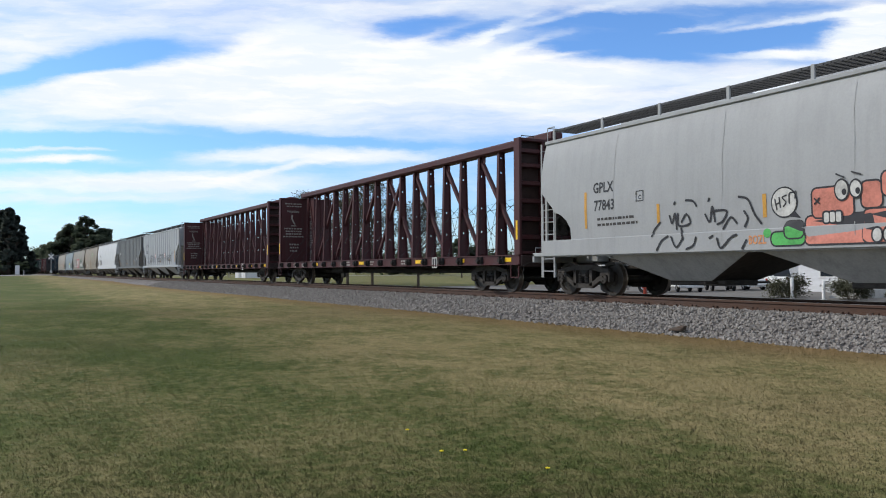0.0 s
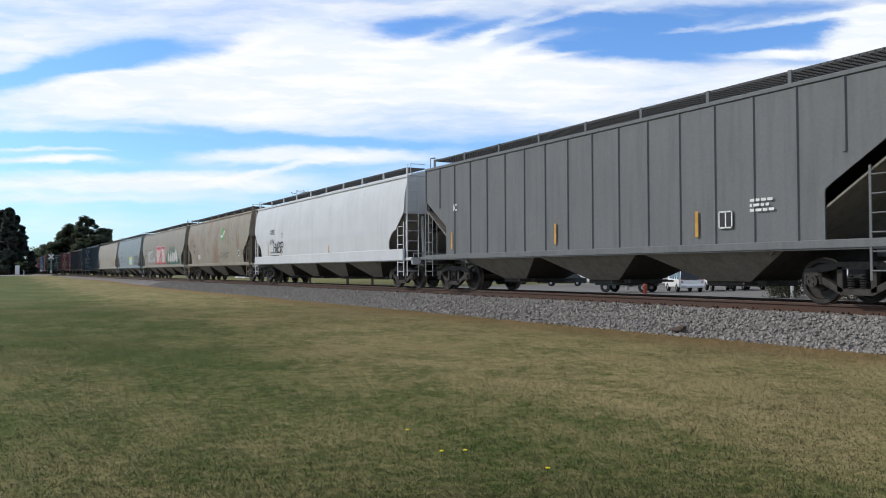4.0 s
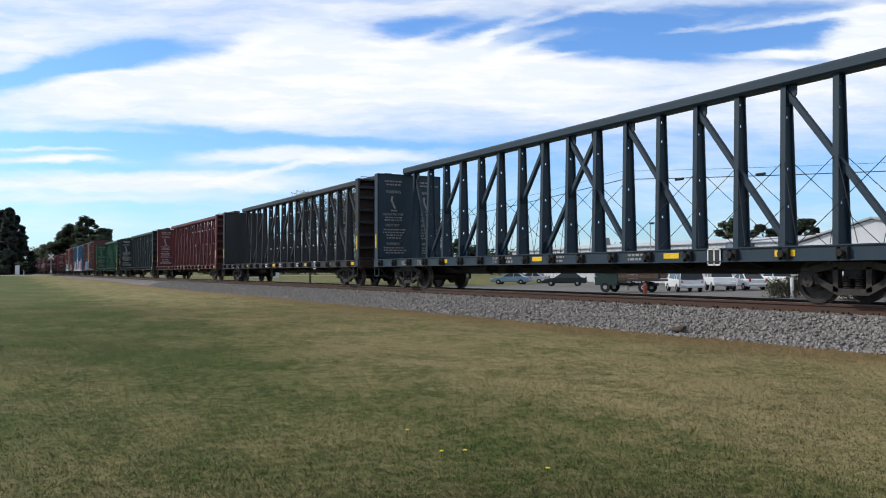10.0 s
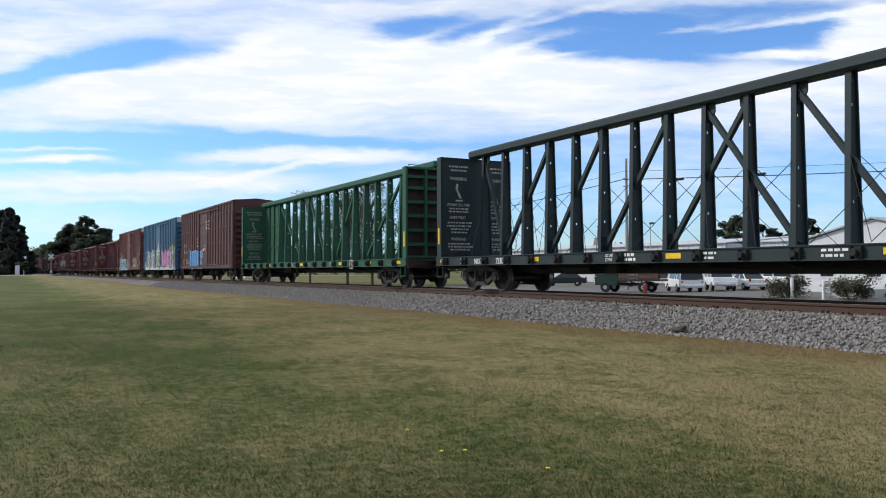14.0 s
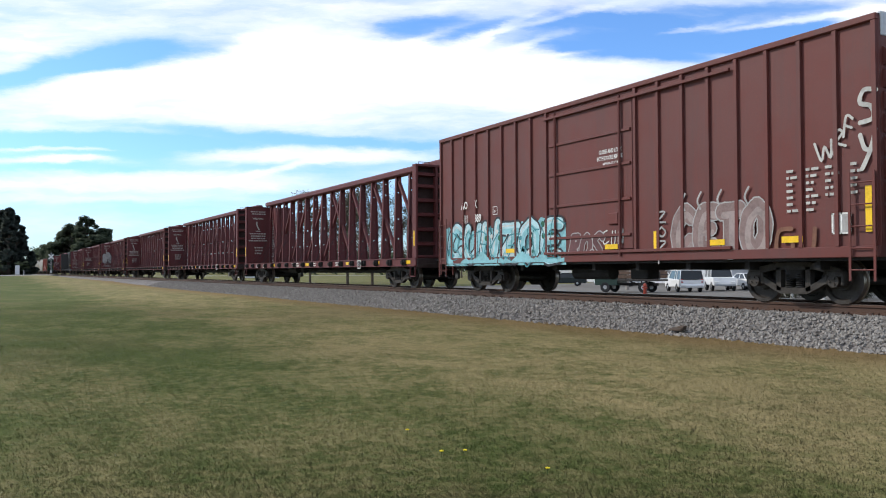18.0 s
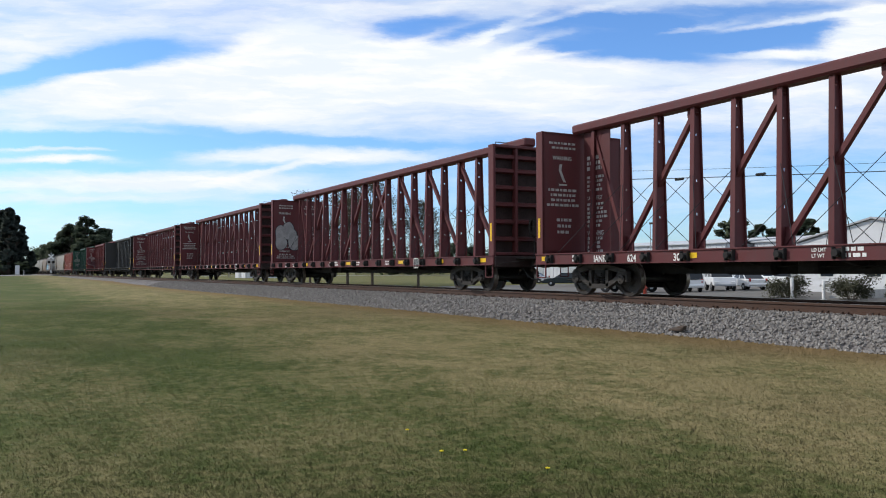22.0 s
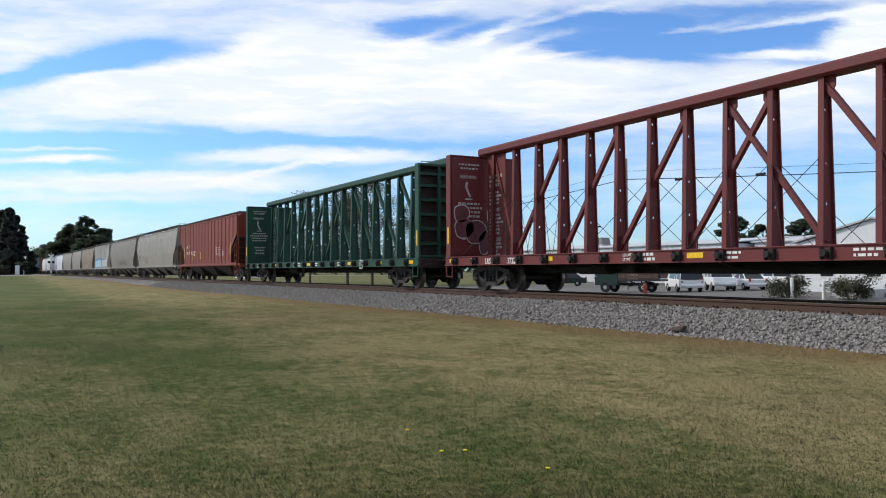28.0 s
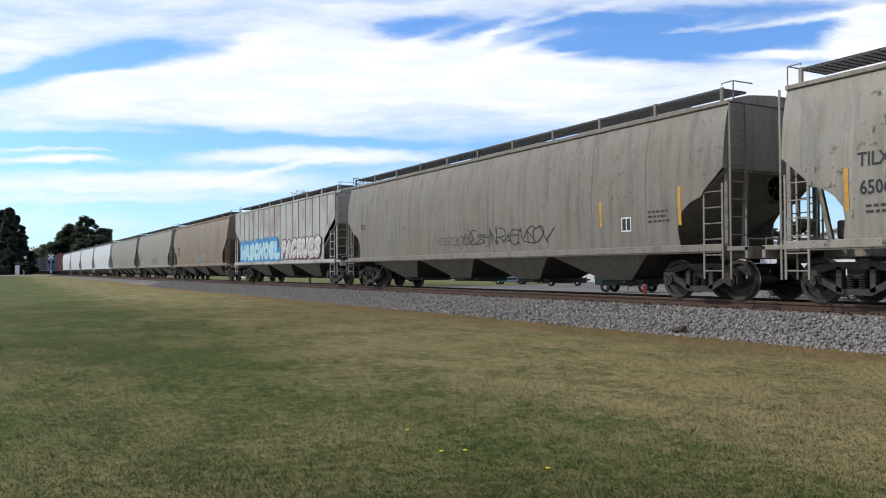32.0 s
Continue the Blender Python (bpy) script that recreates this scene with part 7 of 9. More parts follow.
# ---- lawn blades, weeds, leaves ----
def lawn_blades():
    rs = np.random.RandomState(3)
    m, nt, b = mat_nodes("grass_blades", 0.9)
    b.inputs["Specular IOR Level"].default_value = 0.1
    gi = nt.nodes.new("ShaderNodeNewGeometry")
    c, f6, raw = lawn_colour(nt)
    tone = lerp_node(nt, gi.outputs["Random Per Island"], (0.77, 0.79, 0.73), (1.36, 1.33, 1.28))
    c = lerp_node(nt, 1.0, c, (1, 1, 1), "MULTIPLY")
    nt.links.new(tone, c.node.inputs[7])
    nt.links.new(c, b.inputs["Base Color"])
    # thin blades take the light of the sward they stand in
    up = nt.nodes.new("ShaderNodeCombineXYZ")
    up.inputs[2].default_value = 1.0
    nt.links.new(up.outputs[0], b.inputs["Normal"])
    N = 560000
    # spread over the wedge of lawn before the tripod, denser close by
    d = np.maximum(0.6, 4.9 + 44.0 * rs.rand(N) ** 2.3 - 4.0 * rs.rand(N) ** 3 * (rs.rand(N) < 0.35))
    a = np.radians(29.02 + (rs.rand(N) - 0.5) * 60 + rs.randn(N) * 2.5 * (1 + 4 * (rs.rand(N) < 0.12)))
    X, Y = -np.cos(a) * d, np.sin(a) * d
    keep = (Y < 11.9 + 0.15 * rs.randn(N)) & (rs.rand(N) > np.clip((d - 22.0) / 26.0, 0, 1))
    X, Y, d = X[keep], Y[keep], d[keep]
    n = len(X)
    Z = np.array([ground_z(x, y) for x, y in zip(X, Y)])
    far = 0.36 + d / 11.0
    h = (0.0075 + 0.0185 * rs.rand(n) ** 1.6) * (0.75 + 0.25 * far)
    w = (0.0024 + 0.0026 * rs.rand(n)) * far
    ang = rs.rand(n) * 6.283
    ln = (0.003 + 0.011 * rs.rand(n)) * far
    tw = rs.rand(n) * 6.283
    cx, sx = np.cos(ang), np.sin(ang)
    z0 = Z - 0.002
    v0 = np.stack([X - w * np.cos(tw), Y - w * np.sin(tw), z0], 1)
    v1 = np.stack([X + w * np.cos(tw), Y + w * np.sin(tw), z0], 1)
    v2 = np.stack([X + ln * cx, Y + ln * sx, z0 + h], 1)
    V = np.stack([v0, v1, v2], 1).reshape(-1, 3)
    me = bpy.data.meshes.new("grass")
    me.vertices.add(3 * n)
    me.vertices.foreach_set("co", V.ravel())
    me.loops.add(3 * n)
    me.loops.foreach_set("vertex_index", np.arange(3 * n, dtype=np.int32))
    me.polygons.add(n)
    me.polygons.foreach_set("loop_start", np.arange(0, 3 * n, 3, dtype=np.int32))
    me.update(calc_edges=True)
    me.materials.append(m)
    tagged(new("grass", me), "short mown grass blades, partly dried to straw", "grass", kind="stuff")


lawn_blades()
DANDY = plain("dandelion_yellow", (0.75, 0.62, 0.03), 0.7, 0, 0.2, 30, 0)
STEM = plain("weed_stem", (0.07, 0.10, 0.03), 0.8)


def on_lawn(px_, py_):
    """Ground point of the lawn under a view direction given as offsets of the tripod's aim."""
    a = math.atan2(px_, 1.0)
    d = EYE[2] / max(0.02, py_) / math.cos(a)
    ang = radians(29.02) + a
    x, y = -math.cos(ang) * d, math.sin(ang) * d
    d = (EYE[2] - ground_z(x, y)) / max(0.02, py_) / math.cos(a)
    return -math.cos(ang) * d, math.sin(ang) * d


for dx, dy in ((-0.0444, 0.201), (0.0257, 0.227), (0.1263, 0.250), (-0.003, 0.228)):
    x, y = on_lawn(dx, dy)
    f_ = thing("dandelion", pose(x, y, ground_z(x, y)), "small yellow dandelion flower in the lawn", "flower", "dandelions")
    part("stem", Shape().tube((0, 0, -0.01), (0.004, 0, 0.045), 0.002, 5), STEM, f_)
    sh = Shape()
    rg = random.Random(1)
    for k in range(26):
        w = 6.283 * k / 26
        r1 = 0.017 * (0.6 + 0.4 * (k % 2))
        sh.beam((0.004, 0, 0.046), (0.004 + r1 * math.cos(w), r1 * math.sin(w), 0.050 + 0.003 * (k % 3)), 0.005, 0.003)
    part("flower_head", sh, DANDY, f_)
lg = thing("wood_scrap", pose(-8.6, 11.75 + 0.35, ground_z(-8.6, 12.1) + 0.12, 0, -6, 20), "dark broken piece of tie wood on the ballast", "wood scrap")
lg.matrix_basis = pose(-11.95, 11.96, ground_z(-11.95, 11.96) + 0.10, 14, -4, -10)
part("plank", Shape().cbox((0, 0, 0), (0.42, 0.14, 0.05), 0.012).cbox((0.12, 0.03, 0.035), (0.22, 0.10, 0.04), 0.012), TIEWOOD, lg)
# ---- lettering, stencils and graffiti on the cars ----
ORSTRIP = plain("faded_orange_reflector", (0.52, 0.27, 0.05), 0.5, 0, 0.3, 5, 0)
SP_TEAL = spray_mat("teal_spray", (0.05, 0.22, 0.25))
SP_RED = spray_mat("red_spray", (0.42, 0.035, 0.055))
SP_PINK = spray_mat("pink_spray", (0.62, 0.16, 0.40))
SP_CORAL = spray_mat("coral_spray", (0.58, 0.21, 0.155))
SP_GREEN = spray_mat("green_spray", (0.09, 0.40, 0.10))
SP_DKGREEN = spray_mat("dark_green_spray", (0.015, 0.10, 0.055))
SP_WHITE = spray_mat("white_spray", (0.54, 0.53, 0.50))
SP_CHROME = spray_mat("grey_spray", (0.34, 0.33, 0.32))
SP_BLUE = spray_mat("blue_spray", (0.045, 0.22, 0.48))
SP_SKY = spray_mat("pale_blue_spray", (0.22, 0.46, 0.50))
SP_CYAN = spray_mat("light_cyan_spray", (0.38, 0.56, 0.60))
SP_YELL = spray_mat("yellow_spray", (0.55, 0.50, 0.10))
SP_LIME = spray_mat("lime_spray", (0.26, 0.31, 0.14))
SP_OCHRE = spray_mat("ochre_spray", (0.30, 0.24, 0.13))
LOGOGREEN = spray_mat("logo_green", (0.10, 0.27, 0.08))
STENCIL = plain("dark_stencil", (0.055, 0.05, 0.05), 0.7, 0, 0.4, 12, 0)


def orange(car, wid, rows, mat=None):
    for x, z1, z0 in rows:
        stripe_on_side(car, x, z0, z1, wid, 0.09, mat or ORSTRIP)


def box_mark(car, x, z, wid, letter="", mat=None, s=0.25):
    """Stencilled square frame with a letter."""
    sh = Shape()
    for dx, dz, w, h in ((0, 0, s, 0.02), (0, s - 0.02, s, 0.02), (0, 0, 0.02, s), (s - 0.02, 0, 0.02, s)):
        y = -wid(z + dz) - 0.007
        sh.add([(x + dx, y, z + dz), (x + dx + w, y, z + dz), (x + dx + w, y, z + dz + h), (x + dx, y, z + dz + h)], [(0, 1, 2, 3)])
    p = part("stencil_box", raw_mesh(sh, "stencil_box", mat or INK), None, car)
    if letter:
        text_on_side(car, letter, x + s * 0.32, z + s * 0.18, s * 0.6, wid, mat or INK)


def disc(car, x, z, r, wid, mat, name, lift=0.008, sq=1.0):
    sh = Shape()
    blob(sh, x, z, r, r * sq, wid, lift, random.Random(2), 26, 0.0)
    part(name, raw_mesh(sh, name, mat), None, car)


def seams(car, wid, H, n, seed, mat=STENCIL):
    """Weld seams and dents down a curved side."""
    rng = random.Random(seed)
    for i in range(n):
        x = -H + 1.6 + (2 * H - 3.2) * (i + 0.5) / n + rng.uniform(-0.2, 0.2)
        sh = Shape()
        pts = [(x + rng.uniform(-0.02, 0.02), z) for z in (1.25, 1.8, 2.4, 3.0, 3.5, 3.95)]
        ribbon(sh, pts, 0.013, wid, 0.004)
        part("weld_seam", raw_mesh(sh, "weld_seam", mat), None, car)


SEAM_FAINT = plain("faint_weld_seam", (0.165, 0.152, 0.128), 0.8, 0, 0.4, 6, 0)
SEAM_GREY = plain("seam_grime", (0.12, 0.11, 0.10), 0.8, 0, 0.4, 6, 0)

# light grey hopper
c, w_, H = car_gplx


def w(z):
    return max(prof_round(z), 1.572 if z < 1.46 else 0)


text_on_side(c, "GPLX", -7.07, 2.57, 0.36, w, INK, 0.85)
text_on_side(c, "77843", -7.03, 2.13, 0.36, w, INK, 0.85)
bars_on_side(c, -6.92, 1.88, 2, w, STENCIL, 1.7, 0.06, 0.14)
box_mark(c, -5.52, 2.25, w, "C")
orange(c, w, ((-7.36, 2.62, 1.70), (-4.8, 2.14, 1.70), (-1.91, 2.13, 1.67)))
marks(c, [((-4.75, 1.72), (-4.95, 1.55), (-5.0, 1.42)), ((-4.3, 2.1), (-4.28, 2.14)), ((-4.45, 1.85), (-4.38, 1.68), (-4.28, 1.9), (-4.25, 1.55)), ((-4.2, 1.88), (-4.18, 1.62), (-3.85, 1.66), (-3.95, 1.86), (-4.1, 1.7)), ((-4.12, 1.55), (-4.05, 1.32))], 0.05, INK, w)
marks(c, [((-3.95, 2.16), (-3.75, 2.13), (-3.66, 2.02)), ((-3.32, 2.1), (-3.3, 2.14)), ((-3.42, 1.82), (-3.3, 1.66), (-3.22, 1.98), (-3.16, 1.66)), ((-3.22, 1.88), (-2.85, 1.86), (-2.95, 1.66), (-3.1, 1.6)), ((-2.95, 1.5), (-2.75, 1.72), (-2.6, 1.6))], 0.05, INK, w)
marks(c, [((-2.52, 2.12), (-2.3, 2.05), (-2.15, 1.75), (-2.0, 1.56)), ((-2.4, 1.82), (-2.32, 1.68), (-2.4, 1.52)), ((-4.85, 1.1), (-4.7, 1.3), (-4.5, 1.4)), ((-4.4, 1.38), (-4.25, 1.15), (-4.05, 1.35)), ((-3.95, 1.1), (-3.75, 1.18), (-3.68, 1.34)), ((-3.3, 1.32), (-3.22, 1.36)), ((-3.1, 1.3), (-3.0, 1.1), (-2.75, 1.3), (-2.6, 1.36)), ((-2.45, 1.08), (-2.35, 1.24))], 0.05, INK, w)
# speech bubble, block bodies with teeth and eyes
disc(c, -1.46, 1.93, 0.30, w, INK, "graffiti_outline", 0.008)
sh = Shape()
ribbon(sh, [(-1.3, 1.72, 1.0), (-1.12, 1.62, 0.1)], 0.16, w, 0.009)
part("graffiti_outline", raw_mesh(sh, "graffiti_outline", INK), None, c)
disc(c, -1.46, 1.93, 0.27, w, SP_WHITE, "graffiti_bubble", 0.013)
marks(c, [((-1.66, 2.0), (-1.62, 1.80)), ((-1.56, 2.03), (-1.54, 1.84)), ((-1.64, 1.9), (-1.55, 1.93)), ((-1.40, 2.06), (-1.49, 2.02), (-1.41, 1.93), (-1.47, 1.85)), ((-1.34, 1.9), (-1.33, 2.08), (-1.25, 2.1)), ((-1.2, 2.12), (-1.21, 1.99))], 0.03, INK, w, 0.018)
text_on_side(c, "BOZL", -2.3, 1.16, 0.24, w, spray_mat("orange_marker", (0.60, 0.25, 0.10)), 0.7)


def slab_body(x0, x1, z0, z1, mat, lift, r=0.09):
    """Rounded sprayed block with a dark outline."""
    for k, (g, mt) in enumerate(((0.035, INK), (0.0, mat))):
        sh = Shape()
        pts = []
        for cx, cz, a0 in ((x1 - r, z1 - r, 0), (x0 + r, z1 - r, 90), (x0 + r, z0 + r, 180), (x1 - r, z0 + r, 270)):
            for a in (0, 30, 60, 90):
                t = radians(a0 + a)
                pts.append((cx + (r + g) * math.cos(t), cz + (r + g) * math.sin(t)))
        sh.add([(x, -w(z) - lift - 0.0006 * k, z) for x, z in pts], [tuple(range(len(pts)))])
        part("graffiti_fill" if k else "graffiti_outline", raw_mesh(sh, "graffiti_block", mt), None, c)


for i, (x0, x1, z0, z1) in enumerate(((-1.0, 0.35, 1.12, 1.62), (-0.85, -0.05, 1.60, 2.12), (0.15, 1.15, 1.12, 1.68), (0.12, 0.48, 1.72, 2.16), (1.0, 2.0, 1.12, 1.68), (0.5, 0.72, 1.9, 2.3), (0.76, 0.98, 1.9, 2.3), (1.02, 1.75, 1.95, 2.3), (1.02, 1.8, 1.66, 1.9), (1.9, 2.9, 1.12, 1.75))):
    slab_body(x0, x1, z0, z1, SP_CORAL, 0.006 + 0.0012 * i)
slab_body(-1.75, -1.02, 1.12, 1.36, SP_GREEN, 0.005, 0.1)
slab_body(-1.45, -1.05, 1.25, 1.55, SP_GREEN, 0.006, 0.1)
slab_body(1.15, 1.75, 2.24, 2.42, SP_GREEN, 0.014, 0.08)
disc(c, -1.85, 1.36, 0.09, w, SP_GREEN, "graffiti_spot", 0.008)
for x, z, r in ((-0.25, 2.06, 0.15), (0.02, 2.06, 0.13), (0.40, 1.24, 0.11), (0.60, 1.24, 0.11), (1.35, 1.25, 0.1), (1.53, 1.25, 0.1), (1.71, 1.25, 0.1)):
    disc(c, x, z, r, w, INK, "graffiti_outline", 0.020, 1.35)
    disc(c, x, z, r - 0.03, w, SP_WHITE, "graffiti_spot", 0.0235, 1.4)
for x in (-0.2, 0.06):
    disc(c, x, 2.02, 0.045, w, INK, "graffiti_spot", 0.027, 1.3)
for x in (-0.62, -0.5, -0.38):
    slab_body(x, x + 0.1, 1.5, 1.68, SP_WHITE, 0.021, 0.03)
marks(c, [((-0.8, 1.95), (-0.7, 1.85)), ((-0.7, 1.95), (-0.8, 1.85)), ((-0.35, 2.35), (-0.2, 2.28)), ((-0.05, 2.36), (0.12, 2.3))], 0.03, INK, w, 0.022)
seams(c, w, H, 5, 1, plain("faint_seam", (0.295, 0.298, 0.296), 0.7, 0, 0.2, 6, 0))

# silver ribbed hopper
c, w_, H = car_crdx


def w(z):
    return 1.536


text_on_side(c, "CR", -6.83, 2.98, 0.34, w, INK, 0.85)
text_on_side(c, "DX", -5.98, 2.98, 0.34, w, INK, 0.85)
text_on_side(c, "13523", -6.84, 2.37, 0.36, w, INK, 1.15)
tag_line(c, "LVONSETAR", -6.1, -2.1, 1.5, 2.05, 0.045, INK, w, 31)
tag_line(c, "HERZAM", -0.8, 2.5, 1.5, 2.15, 0.055, INK, w, 32)
tag_line(c, "AVEOS", 3.4, 5.6, 1.55, 2.05, 0.06, INK, w, 33)
disc(c, 4.6, 1.75, 0.12, w, INK, "graffiti_spot", 0.012)
for x in (-1.77, 2.78):
    disc(c, x, 2.04, 0.20, w, SP_RED, "warning_disc", 0.008)
    disc(c, x, 2.04, 0.15, w, WHITE, "warning_disc", 0.013)
    scrawl(c, x - 0.08, x + 0.1, 1.96, 2.1, SP_RED, w, 1, 0.03, 3, 0.018)
bars_on_side(c, 5.0, 2.75, 6, w, SEAM_GREY, 0.35, 0.028, 0.085)
bars_on_side(c, 5.75, 2.28, 3, w, SEAM_GREY, 0.5, 0.028, 0.085)
bars_on_side(c, 6.35, 2.28, 2, w, SEAM_GREY, 0.35, 0.028, 0.085)
orange(c, w, ((7.09, 2.41, 1.46), (4.83, 1.75, 1.40), (0.9, 1.75, 1.4)))

# sooty grey ribbed hopper
c, w_, H = car_grey
text_on_side(c, "IC", -6.5, 2.6, 0.3, w, WHITE)
data_panel(c, 4.6, 1.5, w)
bars_on_side(c, 5.4, 2.0, 3, w, WHITE, 0.6)
orange(c, w, ((-6.6, 1.9, 1.35), (-1.0, 1.9, 1.35), (4.0, 1.9, 1.35)))

# white hopper
c, w, H = car_wht
text_on_side(c, "OCPX", -6.72, 2.60, 0.36, w, INK, 0.85)
text_on_side(c, "61154", -6.70, 2.08, 0.36, w, INK, 0.85)
tag_line(c, "HNESR", -5.95, -4.5, 1.66, 2.14, 0.075, INK, w, 41, 0.012, 0.4)
bars_on_side(c, -6.61, 1.60, 2, w, STENCIL, 1.7, 0.06, 0.16)
box_mark(c, -4.67, 2.36, w, "C")
orange(c, w, ((-7.0, 2.23, 1.34), (-4.78, 1.79, 1.33), (2.0, 1.79, 1.33)))
seams(c, w, H, 4, 2, plain("pale_seam", (0.34, 0.34, 0.34), 0.7, 0, 0.2, 6, 0))

# rusty tan hopper with the disc
c, w, H = car_cgox
text_on_side(c, "CGOX", -6.46, 2.40, 0.32, w, INK, 0.8)
text_on_side(c, "5128", -6.36, 1.97, 0.32, w, INK, 0.75)
disc(c, 2.23, 3.05, 0.45, w, LOGOGREEN, "green_disc", 0.008)
sh = Shape()
ribbon(sh, [(1.83, 2.95), (2.2, 2.92), (2.45, 3.1), (2.66, 3.22)], 0.16, w, 0.014)
part("logo_sweep", raw_mesh(sh, "logo_sweep", SP_WHITE), None, c)
bars_on_side(c, 1.95, 3.05, 1, w, INK, 0.42, 0.16, 0.1)
orange(c, w, ((-0.11, 2.07, 1.57), (1.5, 1.97, 1.60), (4.86, 1.98, 1.56)))
data_panel(c, 6.02, 1.58, w, None, 0.34)
bars_on_side(c, 6.84, 1.88, 3, w, STENCIL, 1.0, 0.05, 0.11)
tag_line(c, "ACVHNOES", 1.4, 3.8, 1.5, 1.85, 0.03, SEAM_GREY, w, 51)
bars_on_side(c, -4.8, 1.68, 2, w, SP_WHITE, 0.8, 0.14, 0.16)
seams(c, w, H, 8, 3, SEAM_FAINT)

# tan hopper with the long pieces
c, w, H = car_graf
text_on_side(c, "TILX", -8.22, 2.50, 0.30, w, STENCIL, 0.8)
text_on_side(c, "650675", -8.2, 2.06, 0.30, w, STENCIL, 0.8)
SP_DULL = spray_mat("dull_silver_spray", (0.36, 0.35, 0.34))
SP_MIST = spray_mat("misty_grey_spray", (0.40, 0.385, 0.36))
lettering_piece(c, "INCLET", -6.75, -4.0, 1.45, 2.62, SP_DULL, w, STENCIL, None, None, SP_WHITE, None, 61, 0.5, 0.03, 0.25)
lettering_piece(c, "AM", -4.15, -3.05, 1.38, 1.98, SP_DULL, w, STENCIL, None, None, None, None, 66, 0.55, 0.03, 0.1)
ground_coat(c, -2.55, -1.4, 1.30, 1.85, SP_RED, w, 3, 0.0022)
ground_coat(c, -1.4, 2.2, 1.30, 2.15, SP_RED, w, 4, 0.0025)
lettering_piece(c, "HAPA", -2.1, -0.15, 1.42, 2.66, SP_WHITE, w, SP_RED, SP_RED, SP_WHITE, None, SP_MIST, 62, 0.46, 0.05, 0.0)
lettering_piece(c, "RA", 0.45, 1.95, 1.42, 2.66, SP_WHITE, w, SP_RED, SP_RED, SP_WHITE, None, SP_MIST, 65, 0.46, 0.05, 0.2)
for x in (0.02, 0.30):
    marks(c, [((x - 0.11, 2.42), (x + 0.11, 2.58)), ((x - 0.11, 2.58), (x + 0.11, 2.42)), ((x, 2.36), (x, 2.64))], 0.035, SP_WHITE, w, 0.03)
rg = random.Random(4)
ground_coat(c, 2.55, 8.15, 1.29, 1.46, SP_DKGREEN, w, 5, 0.0015)
ground_coat(c, 3.25, 7.45, 1.40, 2.15, SP_DKGREEN, w, 6, 0.0018)
x = 2.65
while x < 8.1:
    h = (0.55 + 1.05 * math.sin(max(0.0, min(1.0, (x - 2.3) / 5.6)) * math.pi) ** 0.7) * rg.uniform(0.7, 1.05)
    b = rg.uniform(-0.05, 0.12)
    sh = Shape()
    ribbon(sh, [(x, 1.34, 1.0), (x - 0.04 + b * 0.3, 1.34 + h * 0.55, 0.75), (x + b, 1.34 + h, 0.12)], 0.19, w, 0.002 + 0.0003 * (len(c.children) % 7))
    part("graffiti_flame", raw_mesh(sh, "graffiti_flame", SP_DKGREEN), None, c)
    x += 0.155
lettering_piece(c, "slove", 3.25, 7.4, 1.36, 2.45, SP_WHITE, w, INK, None, None, None, SP_MIST, 63, 0.44, 0.032, 0.1)
scrawl(c, 3.4, 7.3, 1.36, 1.46, INK, w, 40, 0.02, 131, 0.02)
for x, z in ((6.72, 2.30), (6.98, 2.20)):
    for k, (mt, g) in enumerate(((INK, 0.03), (SP_WHITE, 0.0))):
        sh = Shape()
        ribbon(sh, [(x - 0.04, z - 0.12), (x + 0.05, z + 0.12)], 0.19 + 2 * g, w, 0.020 + 0.002 * k)
        part("graffiti_spot", raw_mesh(sh, "graffiti_spot", mt), None, c)
data_panel(c, 7.55, 1.72, w, SEAM_GREY, 0.30)
for x, z in ((1.45, 3.48), (-6.7, 3.55)):
    marks(c, [((x - 0.3, z + 0.2), (x + 0.35, z + 0.24)), ((x - 0.25, z), (x + 0.3, z + 0.02)), ((x - 0.28, z + 0.2), (x - 0.3, z - 0.2)), ((x - 0.28, z - 0.2), (x + 0.2, z - 0.18))], 0.05, SP_OCHRE, w, 0.006)
seams(c, w, H, 7, 5, SEAM_FAINT)

# pale blue-grey hopper
c, w, H = car_blue
text_on_side(c, "IARX", -5.43, 2.66, 0.32, w, STENCIL, 0.85)
text_on_side(c, "540243", -5.38, 2.14, 0.34, w, STENCIL, 0.9)
bars_on_side(c, -5.33, 1.80, 2, w, STENCIL, 1.1, 0.05, 0.1)
marks(c, [((6.62, 3.72), (6.40, 3.70), (6.36, 3.48), (6.55, 3.42)), ((6.72, 3.44), (6.84, 3.74), (6.98, 3.44)), ((7.12, 3.74), (7.12, 3.44))], 0.045, STENCIL, w, 0.008, "owner_mark")
orange(c, w, ((7.5, 2.47, 1.55),))
orange(c, w, ((-2.88, 1.98, 1.58), (-0.32, 2.0, 1.54)), STENCIL)
ground_coat(c, 0.4, 1.1, 1.45, 1.9, SP_LIME, w, 71)
lettering_piece(c, "CHUR", 1.1, 2.7, 1.45, 2.0, SP_CYAN, w, SP_SKY, SP_YELL, None, None, None, 71, 0.5, 0.02)
lettering_piece(c, "CASHO", 4.1, 7.2, 1.42, 2.25, BLUEGREY, w, INK, None, None, None, SEAM_GREY, 72, 0.5, 0.06, 0.2)
seams(c, w, H, 7, 6, SEAM_FAINT)

